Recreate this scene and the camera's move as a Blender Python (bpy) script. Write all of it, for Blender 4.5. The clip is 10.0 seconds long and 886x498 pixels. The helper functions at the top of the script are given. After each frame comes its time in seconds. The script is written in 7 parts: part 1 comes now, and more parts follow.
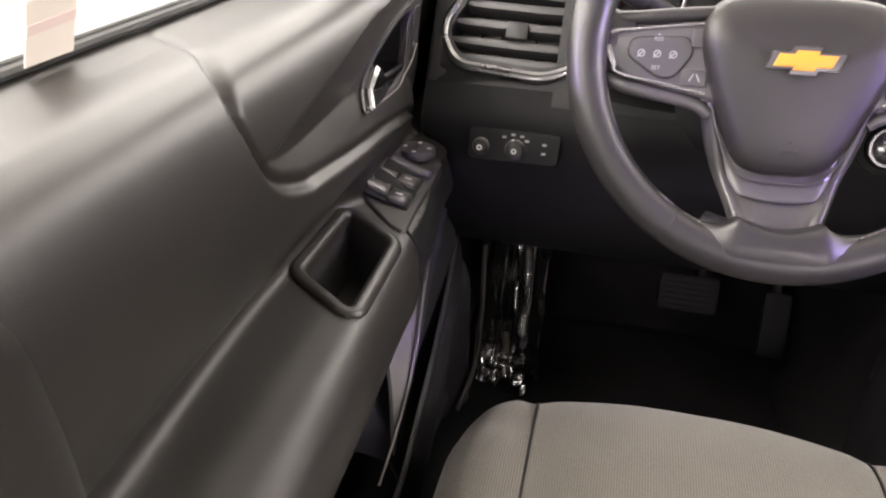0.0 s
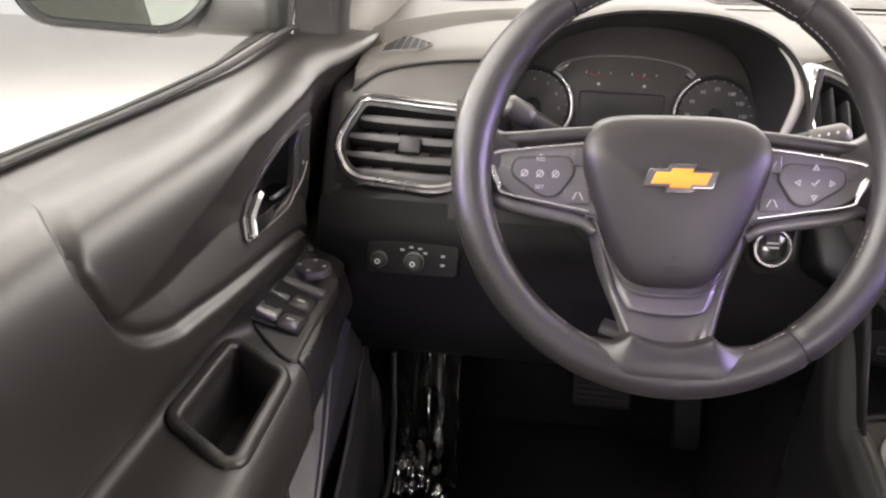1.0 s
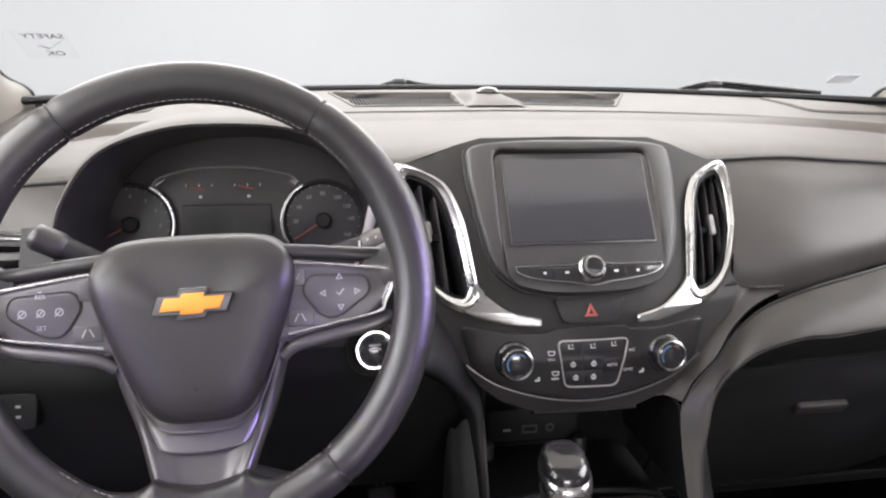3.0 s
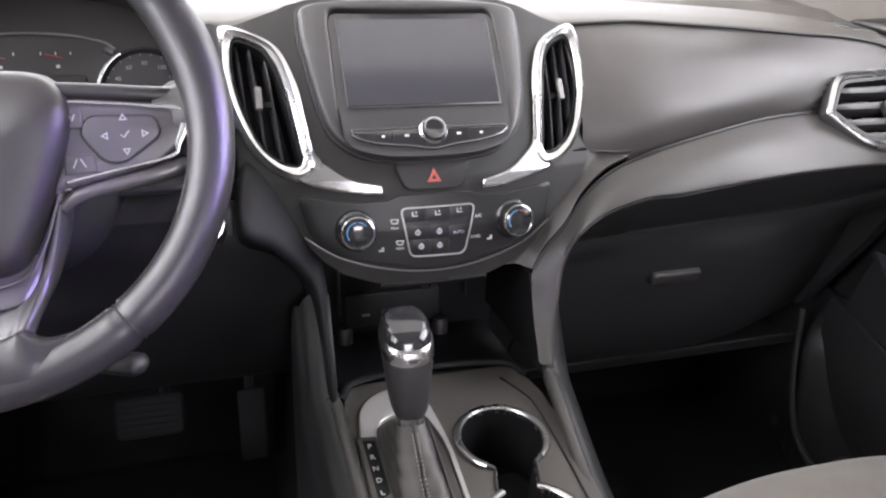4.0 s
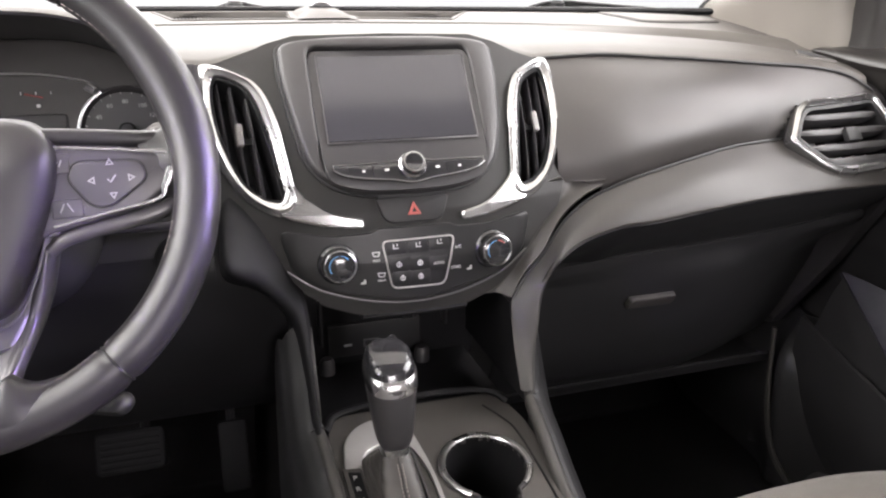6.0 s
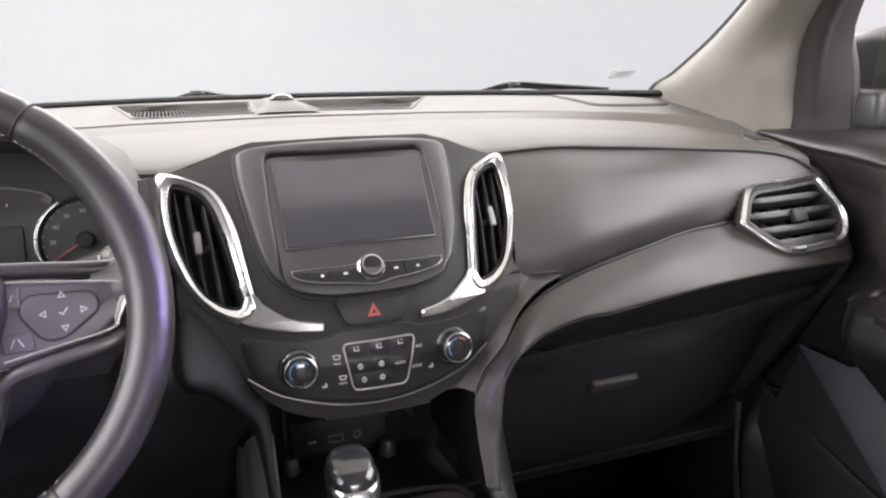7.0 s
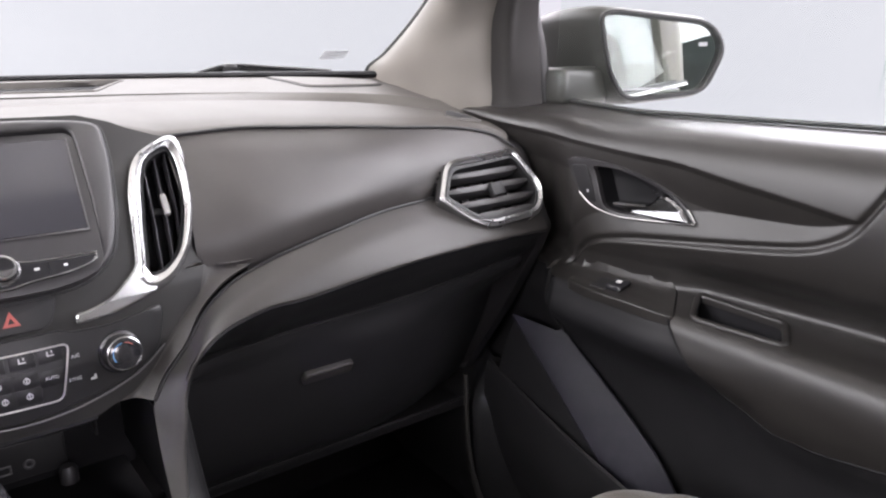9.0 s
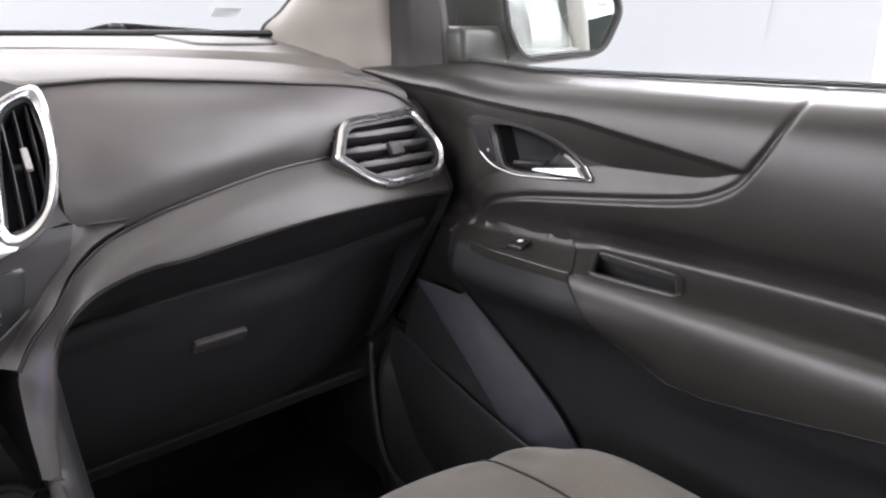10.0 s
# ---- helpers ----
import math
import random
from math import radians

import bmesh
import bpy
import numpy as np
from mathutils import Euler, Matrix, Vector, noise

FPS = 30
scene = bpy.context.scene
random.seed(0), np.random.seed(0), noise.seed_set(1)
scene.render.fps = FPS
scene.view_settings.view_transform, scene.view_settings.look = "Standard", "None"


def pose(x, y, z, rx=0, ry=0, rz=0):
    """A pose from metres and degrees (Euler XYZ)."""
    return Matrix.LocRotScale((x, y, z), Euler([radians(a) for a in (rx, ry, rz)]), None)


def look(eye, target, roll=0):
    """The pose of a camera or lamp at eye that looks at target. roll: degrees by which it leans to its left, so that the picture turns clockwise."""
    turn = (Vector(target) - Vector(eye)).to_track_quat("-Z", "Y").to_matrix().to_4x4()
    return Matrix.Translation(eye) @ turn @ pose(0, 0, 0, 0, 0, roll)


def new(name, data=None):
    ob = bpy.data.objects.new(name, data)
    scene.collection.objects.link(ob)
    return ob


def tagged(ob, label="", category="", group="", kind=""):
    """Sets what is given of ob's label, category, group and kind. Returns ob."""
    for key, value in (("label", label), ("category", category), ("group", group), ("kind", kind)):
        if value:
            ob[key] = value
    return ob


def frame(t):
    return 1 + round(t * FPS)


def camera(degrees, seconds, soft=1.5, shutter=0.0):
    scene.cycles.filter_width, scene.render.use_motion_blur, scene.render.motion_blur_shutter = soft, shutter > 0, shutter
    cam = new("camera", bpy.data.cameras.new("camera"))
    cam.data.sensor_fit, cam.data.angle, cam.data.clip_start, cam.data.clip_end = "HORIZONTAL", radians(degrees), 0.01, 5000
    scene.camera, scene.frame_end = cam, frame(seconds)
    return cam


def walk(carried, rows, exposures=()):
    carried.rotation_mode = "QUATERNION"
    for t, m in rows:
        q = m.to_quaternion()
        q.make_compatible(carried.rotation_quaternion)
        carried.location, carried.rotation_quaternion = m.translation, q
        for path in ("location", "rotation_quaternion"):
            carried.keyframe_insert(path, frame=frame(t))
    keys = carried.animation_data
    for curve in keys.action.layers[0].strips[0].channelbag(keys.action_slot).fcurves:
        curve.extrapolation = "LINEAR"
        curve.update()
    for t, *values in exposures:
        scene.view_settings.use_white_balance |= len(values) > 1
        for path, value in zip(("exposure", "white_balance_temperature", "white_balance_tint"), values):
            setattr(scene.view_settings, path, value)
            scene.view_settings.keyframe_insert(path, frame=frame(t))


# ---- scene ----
cam = camera(61.5, 10.0, soft=2.2)
PATH = [
    (0, (-0.143, -0.609, 1.206), (-0.51, 1.097, 0.229), 2.3),
    (0.5, (-0.135, -0.595, 1.219), (-0.429, 1.185, 0.354), 2.3),
    (1, (-0.121, -0.571, 1.229), (-0.319, 1.264, 0.46), 2.2),
    (1.5, (-0.083, -0.528, 1.246), (-0.162, 1.357, 0.583), 2.0),
    (2, (-0.051, -0.534, 1.271), (-0.01, 1.377, 0.681), 1.7),
    (2.5, (0.013, -0.533, 1.267), (0.186, 1.387, 0.735), 1.3),
    (2.7, (0.052, -0.528, 1.256), (0.279, 1.389, 0.732), 1.1),
    (3.8, (0.153, -0.527, 1.2), (0.668, 1.309, 0.597), 0.3),
    (4, (0.173, -0.53, 1.166), (0.702, 1.274, 0.483), 0.6),
    (4.5, (0.193, -0.535, 1.094), (0.768, 1.21, 0.306), 1.1),
    (5, (0.196, -0.538, 1.081), (0.796, 1.18, 0.251), 1.3),
    (5.5, (0.176, -0.536, 1.137), (0.773, 1.228, 0.409), 0.7),
    (5.7, (0.169, -0.536, 1.157), (0.762, 1.246, 0.468), 0.5),
    (6.8, (0.163, -0.543, 1.224), (0.787, 1.289, 0.72), -0.9),
    (7, (0.18, -0.537, 1.228), (0.861, 1.278, 0.739), -0.9),
    (7.5, (0.21, -0.535, 1.235), (1.001, 1.239, 0.76), -1.3),
    (8, (0.24, -0.538, 1.231), (1.169, 1.167, 0.754), -1.4),
    (8.5, (0.272, -0.548, 1.225), (1.326, 1.078, 0.731), -1.2),
    (9, (0.3, -0.554, 1.207), (1.467, 0.986, 0.689), -0.7),
    (9.5, (0.319, -0.555, 1.184), (1.584, 0.897, 0.644), -0.2),
    (10, (0.334, -0.559, 1.173), (1.652, 0.834, 0.607), -0.0),
]
EXPOSURES = [(0, 0.38, 6850, 13), (1, 0.27, 6800, 12), (2, 0.03, 6600, 12), (2.7, 0.0, 6450, 12), (4, 0.38, 6150, 14), (4.5, 0.50, 6550, 12), (5, 0.54, 6550, 12), (5.5, 0.56, 6500, 13), (7, 0.06, 6350, 14), (8.5, 0.02, 6150, 17), (10, 0.25, 6150, 16)]
walk(cam, [(t, look(eye, target, roll)) for t, eye, target, roll in PATH], EXPOSURES)

# ---- light and exposure ----
scene.view_settings.exposure = 0.0
world = bpy.data.worlds.new("showroom_air")
scene.world = world
world.use_nodes = True
world.node_tree.nodes["Background"].inputs[0].default_value = (0.90, 0.90, 0.95, 1)
world.node_tree.nodes["Background"].inputs[1].default_value = 0.8


def area_lamp(name, eye, target, sx, sy, watts, colour):
    data = bpy.data.lights.new(name, "AREA")
    data.shape, data.size, data.size_y = "RECTANGLE", sx, sy
    data.energy, data.color = watts, colour
    ob = new(name, data)
    ob.matrix_world = look(eye, target)
    return tagged(ob, "unseen white area lamp added to light the cabin", "ceiling light", kind="structure")


# Fill lamps added out of view; their places and power are tuned.
area_lamp("front_fill_lamp", (0.37, 3.4, 4.0), (0.37, 0.1, 1.0), 7.0, 4.2, 720, (1.0, 0.945, 0.93))
area_lamp("left_high_fill", (-1.85, -0.3, 2.95), (-0.35, -0.1, 1.0), 4.4, 1.7, 235, (1.0, 0.945, 0.92))
area_lamp("left_low_fill", (-4.0, -0.5, 2.55), (0.9, -0.2, 1.05), 6.0, 0.8, 340, (1.0, 0.945, 0.92))
area_lamp("right_high_fill", (3.6, -0.3, 2.85), (0.9, -0.1, 1.0), 4.4, 2.0, 350, (1.0, 0.945, 0.95))
area_lamp("right_low_fill", (4.8, -0.5, 2.15), (-0.2, -0.2, 1.05), 6.0, 0.8, 110, (1.0, 0.945, 0.95))
area_lamp("rear_fill_lamp", (0.37, -4.6, 2.4), (0.37, -0.2, 1.0), 5.0, 1.8, 770, (1.0, 0.945, 0.94))
# unseen violet lamps added on both sides of the car, narrowed to the wheel
for eye, target, watts in (((2.6, -1.0, 1.70), (0.0, 0.02, 1.05), 0.34), ((2.34, -1.26, 2.33), (-0.12, 0.0, 0.95), 0.30), ((-2.3, -1.3, 1.62), (-0.14, 0.0, 0.95), 0.27)):
    violet = area_lamp("violet_wheel_lamp", eye, target, 0.4, 0.25, watts, (0.40, 0.24, 1.0))
    violet.data.spread = radians(8)
    tagged(violet, "unseen violet lamp added to tint the steering wheel", "neon light")


# ---- materials ----
def material(name, colour, rough=0.5, metal=0.0, grain=0.0, grain_size=900.0, vary=0.12, vary_size=14.0, coat=0.0, spec=0.5, sheen=0.0, weave=0.0):
    """A surface with broad unevenness of tone and gloss, and a fine grain relief (size: bumps a metre)."""
    m = bpy.data.materials.new(name)
    m.use_nodes = True
    nt = m.node_tree
    b = nt.nodes["Principled BSDF"]
    b.inputs["Roughness"].default_value = rough
    b.inputs["Metallic"].default_value = metal
    b.inputs["Specular IOR Level"].default_value = spec
    b.inputs["Coat Weight"].default_value = coat
    b.inputs["Sheen Weight"].default_value = sheen
    co = nt.nodes.new("ShaderNodeTexCoord")
    big = nt.nodes.new("ShaderNodeTexNoise")
    big.inputs["Scale"].default_value = vary_size
    big.inputs["Detail"].default_value = 4
    nt.links.new(co.outputs["Object"], big.inputs["Vector"])
    ramp = nt.nodes.new("ShaderNodeMapRange")
    ramp.inputs["From Min"].default_value, ramp.inputs["From Max"].default_value = 0.3, 0.7
    ramp.inputs["To Min"].default_value, ramp.inputs["To Max"].default_value = 1 - vary, 1 + vary
    nt.links.new(big.outputs["Fac"], ramp.inputs["Value"])
    mix = nt.nodes.new("ShaderNodeVectorMath")
    mix.operation = "SCALE"
    mix.inputs[0].default_value = colour
    nt.links.new(ramp.outputs["Result"], mix.inputs["Scale"])
    nt.links.new(mix.outputs["Vector"], b.inputs["Base Color"])
    gloss = nt.nodes.new("ShaderNodeMapRange")
    gloss.inputs["From Min"].default_value, gloss.inputs["From Max"].default_value = 0.3, 0.7
    gloss.inputs["To Min"].default_value, gloss.inputs["To Max"].default_value = rough * (1 - 0.6 * vary), min(1, rough * (1 + 0.6 * vary))
    nt.links.new(big.outputs["Fac"], gloss.inputs["Value"])
    nt.links.new(gloss.outputs["Result"], b.inputs["Roughness"])
    if grain or weave:
        bump = nt.nodes.new("ShaderNodeBump")
        bump.inputs["Distance"].default_value = 0.0006
        if weave:
            wx, wy = nt.nodes.new("ShaderNodeTexWave"), nt.nodes.new("ShaderNodeTexWave")
            wx.bands_direction, wy.bands_direction = "X", "Y"
            wx.inputs["Scale"].default_value = wy.inputs["Scale"].default_value = grain_size
            add = nt.nodes.new("ShaderNodeMath")
            add.operation = "MULTIPLY"
            for w in (wx, wy):
                w.inputs["Distortion"].default_value = 1.5
                w.inputs["Detail Scale"].default_value = 4
                nt.links.new(co.outputs["Object"], w.inputs["Vector"])
            nt.links.new(wx.outputs["Fac"], add.inputs[0])
            nt.links.new(wy.outputs["Fac"], add.inputs[1])
            bump.inputs["Strength"].default_value = weave
            nt.links.new(add.outputs["Value"], bump.inputs["Height"])
            fac = nt.nodes.new("ShaderNodeMapRange")
            fac.inputs["To Min"].default_value, fac.inputs["To Max"].default_value = 0.62, 1.22
            nt.links.new(add.outputs["Value"], fac.inputs["Value"])
            mul = nt.nodes.new("ShaderNodeVectorMath")
            mul.operation = "SCALE"
            nt.links.new(mix.outputs["Vector"], mul.inputs[0])
            nt.links.new(fac.outputs["Result"], mul.inputs["Scale"])
            nt.links.new(mul.outputs["Vector"], b.inputs["Base Color"])
        else:
            fine = nt.nodes.new("ShaderNodeTexVoronoi")
            fine.inputs["Scale"].default_value = grain_size
            nt.links.new(co.outputs["Object"], fine.inputs["Vector"])
            bump.inputs["Strength"].default_value = grain
            nt.links.new(fine.outputs["Distance"], bump.inputs["Height"])
        nt.links.new(bump.outputs["Normal"], b.inputs["Normal"])
    return m


def plain(name, colour, rough=0.4, metal=0.0, emit=0.0, alpha=1.0, transmission=0.0, ior=1.45):
    m = bpy.data.materials.new(name)
    m.use_nodes = True
    b = m.node_tree.nodes["Principled BSDF"]
    b.inputs["Base Color"].default_value = (*colour, 1)
    b.inputs["Roughness"].default_value = rough
    b.inputs["Metallic"].default_value = metal
    b.inputs["IOR"].default_value = ior
    b.inputs["Alpha"].default_value = alpha
    b.inputs["Transmission Weight"].default_value = transmission
    if emit:
        b.inputs["Emission Color"].default_value = (*colour, 1)
        b.inputs["Emission Strength"].default_value = emit
    return m


PAD = material("soft_dash_skin", (0.054, 0.0500, 0.0442), 0.58, grain=0.14, grain_size=1500, vary=0.06)
LEATHER = material("dash_leatherette", (0.036, 0.0335, 0.0315), 0.48, grain=0.14, grain_size=1400, vary=0.08)
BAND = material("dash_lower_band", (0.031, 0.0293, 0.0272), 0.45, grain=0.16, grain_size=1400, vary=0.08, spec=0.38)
DOORSKIN = material("door_skin", (0.0160, 0.0150, 0.0138), 0.38, grain=0.10, grain_size=1600, vary=0.07, spec=0.5)
DARK = material("dark_plastic", (0.022, 0.021, 0.022), 0.42, grain=0.14, grain_size=1500, vary=0.1)
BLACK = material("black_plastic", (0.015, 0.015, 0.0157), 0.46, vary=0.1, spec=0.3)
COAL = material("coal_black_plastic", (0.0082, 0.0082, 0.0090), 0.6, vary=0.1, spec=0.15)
BRIGHT = material("bright_trim_line", (0.42, 0.41, 0.40), 0.32, metal=0.7, vary=0.04)
HUBSKIN = material("airbag_skin", (0.014, 0.013, 0.0127), 0.44, grain=0.10, grain_size=1600, vary=0.08, spec=0.5)
LOWGREY = material("pale_grey_plastic", (0.17, 0.165, 0.16), 0.45, grain=0.10, grain_size=1400, vary=0.08)
DECK = material("console_deck_plastic", (0.044, 0.041, 0.038), 0.44, grain=0.16, grain_size=1300, vary=0.09)
CORNER = material("corner_trim_plastic", (0.018, 0.017, 0.016), 0.62, grain=0.14, grain_size=1400, vary=0.08, spec=0.25)
SHIFTSILVER = material("shifter_silver", (0.37, 0.365, 0.36), 0.30, metal=0.5, vary=0.06)
GLOSS = material("gloss_black", (0.016, 0.016, 0.018), 0.16, vary=0.05, coat=0.3)
RUBBER = material("rubber_seal", (0.022, 0.022, 0.022), 0.65, vary=0.1)
WHEELSKIN = material("wheel_leather", (0.017, 0.0163, 0.017), 0.36, grain=0.12, grain_size=1600, vary=0.08)
SATIN = material("satin_dark_trim", (0.10, 0.097, 0.10), 0.3, metal=0.55, vary=0.05)
CHROME = material("satin_chrome", (0.43, 0.43, 0.435), 0.27, metal=1.0, vary=0.08)
SILVER = material("silver_paint", (0.50, 0.49, 0.47), 0.36, metal=0.5, vary=0.05)
CLOTH = material("grey_seat_cloth", (0.136, 0.125, 0.109), 0.9, grain_size=125, vary=0.08, sheen=0.25, weave=0.75, spec=0.2)
ARMSKIN = material("armrest_vinyl", (0.087, 0.079, 0.067), 0.6, grain=0.14, grain_size=1500, vary=0.05)
SPOKE = material("spoke_plastic", (0.050, 0.048, 0.052), 0.36, vary=0.06)
PANEL = material("climate_plastic", (0.013, 0.013, 0.0135), 0.38, vary=0.06, spec=0.35)
COLUMN = material("stack_side_plastic", (0.014, 0.0135, 0.013), 0.52, grain=0.2, grain_size=1200, vary=0.08, spec=0.28)
SPOKEARM = material("satin_spoke_arm", (0.062, 0.060, 0.063), 0.34, metal=0.45, vary=0.05)
SPOKETRIM = material("spoke_chrome", (0.38, 0.375, 0.385), 0.26, metal=0.85, vary=0.05)
# The violet light on the jamb strip is put into this base colour.
JAMB = material("violet_lit_jamb", (0.023, 0.022, 0.030), 0.52, grain=0.2, grain_size=1200, vary=0.2, vary_size=40.0, spec=0.2)
SHELL = material("mirror_shell_plastic", (0.019, 0.020, 0.017), 0.42, vary=0.06)
LEVER = material("polished_lever", (0.22, 0.22, 0.23), 0.14, metal=1.0, vary=0.05)
BEZEL = material("screen_bezel_plastic", (0.026, 0.025, 0.026), 0.45, vary=0.06)
CARPET = material("black_carpet", (0.015, 0.0145, 0.015), 0.95, grain=0.9, grain_size=500, vary=0.3, spec=0.1)
PILLAR = material("pillar_trim", (0.135, 0.126, 0.110), 0.55, grain=0.12, grain_size=1500, vary=0.05)
HEADLINER = material("headliner", (0.62, 0.60, 0.56), 0.9, grain=0.3, grain_size=600, vary=0.05)
BODY = material("silver_car_paint", (0.55, 0.55, 0.53), 0.25, metal=0.3, vary=0.03, coat=0.6)
FLOORTILE = material("showroom_floor_tile", (0.55, 0.54, 0.53), 0.35, vary=0.06, vary_size=1.5)
THREAD = plain("pale_thread", (0.20, 0.18, 0.17), 0.8)
DIM = plain("dim_dial_print", (0.30, 0.30, 0.30), 0.55)
WHITE = plain("white_print", (0.62, 0.62, 0.62), 0.5)
GREYPRINT = plain("grey_print", (0.27, 0.27, 0.28), 0.5)
KEYPRINT = plain("key_print", (0.42, 0.42, 0.42), 0.5)
RED = plain("red_print", (0.34, 0.075, 0.065), 0.45)
BLUE = plain("blue_print", (0.08, 0.25, 0.5), 0.45)
GOLD = plain("gold_badge", (0.60, 0.24, 0.028), 0.42, 0.15)
SCREEN = plain("screen_glass", (0.035, 0.035, 0.040), 0.22)
MIRROR = plain("mirror_glass", (0.64, 0.67, 0.65), 0.01, 1.0)
STICKER = plain("sticker_ink", (0.07, 0.065, 0.09), 0.5)
CREAM = plain("cream_label_paper", (0.66, 0.60, 0.53), 0.7)
PINK = plain("pink_column_paint", (0.62, 0.50, 0.46), 0.6)


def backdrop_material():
    m = bpy.data.materials.new("glowing_white_wall")
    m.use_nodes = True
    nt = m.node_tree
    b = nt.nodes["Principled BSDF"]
    # Emission stands in for the strong light that whitens the walls.
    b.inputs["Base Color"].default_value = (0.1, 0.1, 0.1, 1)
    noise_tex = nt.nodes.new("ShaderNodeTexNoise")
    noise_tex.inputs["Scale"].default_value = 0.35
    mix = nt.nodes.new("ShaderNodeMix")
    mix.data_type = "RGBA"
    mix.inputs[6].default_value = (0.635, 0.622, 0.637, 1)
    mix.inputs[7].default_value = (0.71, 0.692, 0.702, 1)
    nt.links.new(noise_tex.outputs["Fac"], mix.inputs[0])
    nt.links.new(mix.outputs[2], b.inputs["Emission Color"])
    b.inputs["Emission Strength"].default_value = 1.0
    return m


BACKDROP = backdrop_material()


def glass_material(name, tint, opacity):
    m = bpy.data.materials.new(name)
    m.use_nodes = True
    nt = m.node_tree
    out = nt.nodes["Material Output"]
    clear, gloss, mix = nt.nodes.new("ShaderNodeBsdfTransparent"), nt.nodes.new("ShaderNodeBsdfGlossy"), nt.nodes.new("ShaderNodeMixShader")
    clear.inputs["Color"].default_value = (*tint, 1)
    gloss.inputs["Roughness"].default_value = 0.02
    mix.inputs[0].default_value = opacity
    nt.links.new(clear.outputs[0], mix.inputs[1])
    nt.links.new(gloss.outputs[0], mix.inputs[2])
    nt.links.new(mix.outputs[0], out.inputs["Surface"])
    return m


GLASS = glass_material("window_glass", (0.97, 0.99, 0.98), 0.03)
TINTED = glass_material("tinted_rear_glass", (0.20, 0.24, 0.22), 0.10)


def film_material():
    m = bpy.data.materials.new("clear_plastic_film")
    m.use_nodes = True
    nt = m.node_tree
    out = nt.nodes["Material Output"]
    clear, gloss, mix = nt.nodes.new("ShaderNodeBsdfTransparent"), nt.nodes.new("ShaderNodeBsdfGlossy"), nt.nodes.new("ShaderNodeMixShader")
    clear.inputs["Color"].default_value = (0.8, 0.8, 0.8, 1)
    gloss.inputs["Roughness"].default_value = 0.10
    mix.inputs[0].default_value = 0.7
    nt.links.new(clear.outputs[0], mix.inputs[1])
    nt.links.new(gloss.outputs[0], mix.inputs[2])
    nt.links.new(mix.outputs[0], out.inputs["Surface"])
    return m


FILM = film_material()


# ---- building helpers ----
C = 0.370  # the car's middle line


def thing(name, label, category, base, group="", kind=""):
    """An Empty at the base of a thing made of parts; the parts keep world coordinates."""
    ob = new(name)
    ob.empty_display_size = 0.05
    ob.location = base
    return tagged(ob, label, category, group, kind)


def part(name, bm, mat, parent=None, label="", m=None, angle=40, flat=False):
    """Links a bmesh as one mesh object, under a thing or a part."""
    if isinstance(bm, bpy.types.Mesh):
        me = bm
    else:
        bmesh.ops.recalc_face_normals(bm, faces=bm.faces)
        me = bpy.data.meshes.new(name)
        bm.to_mesh(me)
        bm.free()
        me.materials.append(mat)
        if not flat:
            me.polygons.foreach_set("use_smooth", [True] * len(me.polygons))
            me.set_sharp_from_angle(angle=radians(angle))
    ob = new(name, me)
    if parent is not None:
        ob.parent = parent
        if parent.type == "EMPTY":
            ob.matrix_parent_inverse = Matrix.Translation(-parent.location)
        else:
            ob.matrix_parent_inverse = parent.matrix_basis.inverted()
    if m is not None:
        ob.matrix_basis = m
    if label:
        ob["label"] = label
    return ob


def spline(points, n, closed=False):
    """A smooth run of n points through the given ones."""
    p = np.array(points, float)
    if closed:
        p = np.vstack([p[-1:], p, p[:2]])
    else:
        p = np.vstack([2 * p[:1] - p[1:2], p, 2 * p[-1:] - p[-2:-1]])
    k = len(p) - 3
    t = np.linspace(0, k, n + 1)[:-1] if closed else np.linspace(0, k, n)
    i = np.minimum(t.astype(int), k - 1)
    f = (t - i)[:, None]
    a, b, c, d = p[i], p[i + 1], p[i + 2], p[i + 3]
    return 0.5 * (2 * b + (c - a) * f + (2 * a - 5 * b + 4 * c - d) * f**2 + (3 * b - a - 3 * c + d) * f**3)


def even(points, n, closed=True):
    """n points at equal steps along a polyline."""
    p = np.array(points, float)
    if closed:
        p = np.vstack([p, p[:1]])
    step = np.r_[0, np.cumsum(np.linalg.norm(np.diff(p, axis=0), axis=1))]
    t = np.linspace(0, step[-1], n + 1)[:-1] if closed else np.linspace(0, step[-1], n)
    return np.stack([np.interp(t, step, p[:, k]) for k in range(p.shape[1])], 1)


def rounded(points, radius, seg=5):
    """A polygon's outline with its corners rounded."""
    p = [Vector(q) for q in points]
    out = []
    for i, b in enumerate(p):
        a, c = p[i - 1], p[(i + 1) % len(p)]
        r = radius[i] if isinstance(radius, (list, tuple)) else radius
        ra = min(r, 0.48 * (a - b).length, 0.48 * (c - b).length)
        s, e = b + (a - b).normalized() * ra, b + (c - b).normalized() * ra
        for k in range(seg + 1):
            f = k / seg
            out.append(tuple((1 - f) ** 2 * s + 2 * f * (1 - f) * b + f * f * e))
    return out


def inset(points, d):
    """A closed outline moved inwards by d."""
    p = np.array(points, float)
    area = 0.5 * np.sum(p[:, 0] * np.roll(p[:, 1], -1) - np.roll(p[:, 0], -1) * p[:, 1])
    t = np.roll(p, -1, 0) - np.roll(p, 1, 0)
    n = np.stack([-t[:, 1], t[:, 0]], 1) / (np.linalg.norm(t, axis=1)[:, None] + 1e-9)
    return p + n * d * (1 if area > 0 else -1)


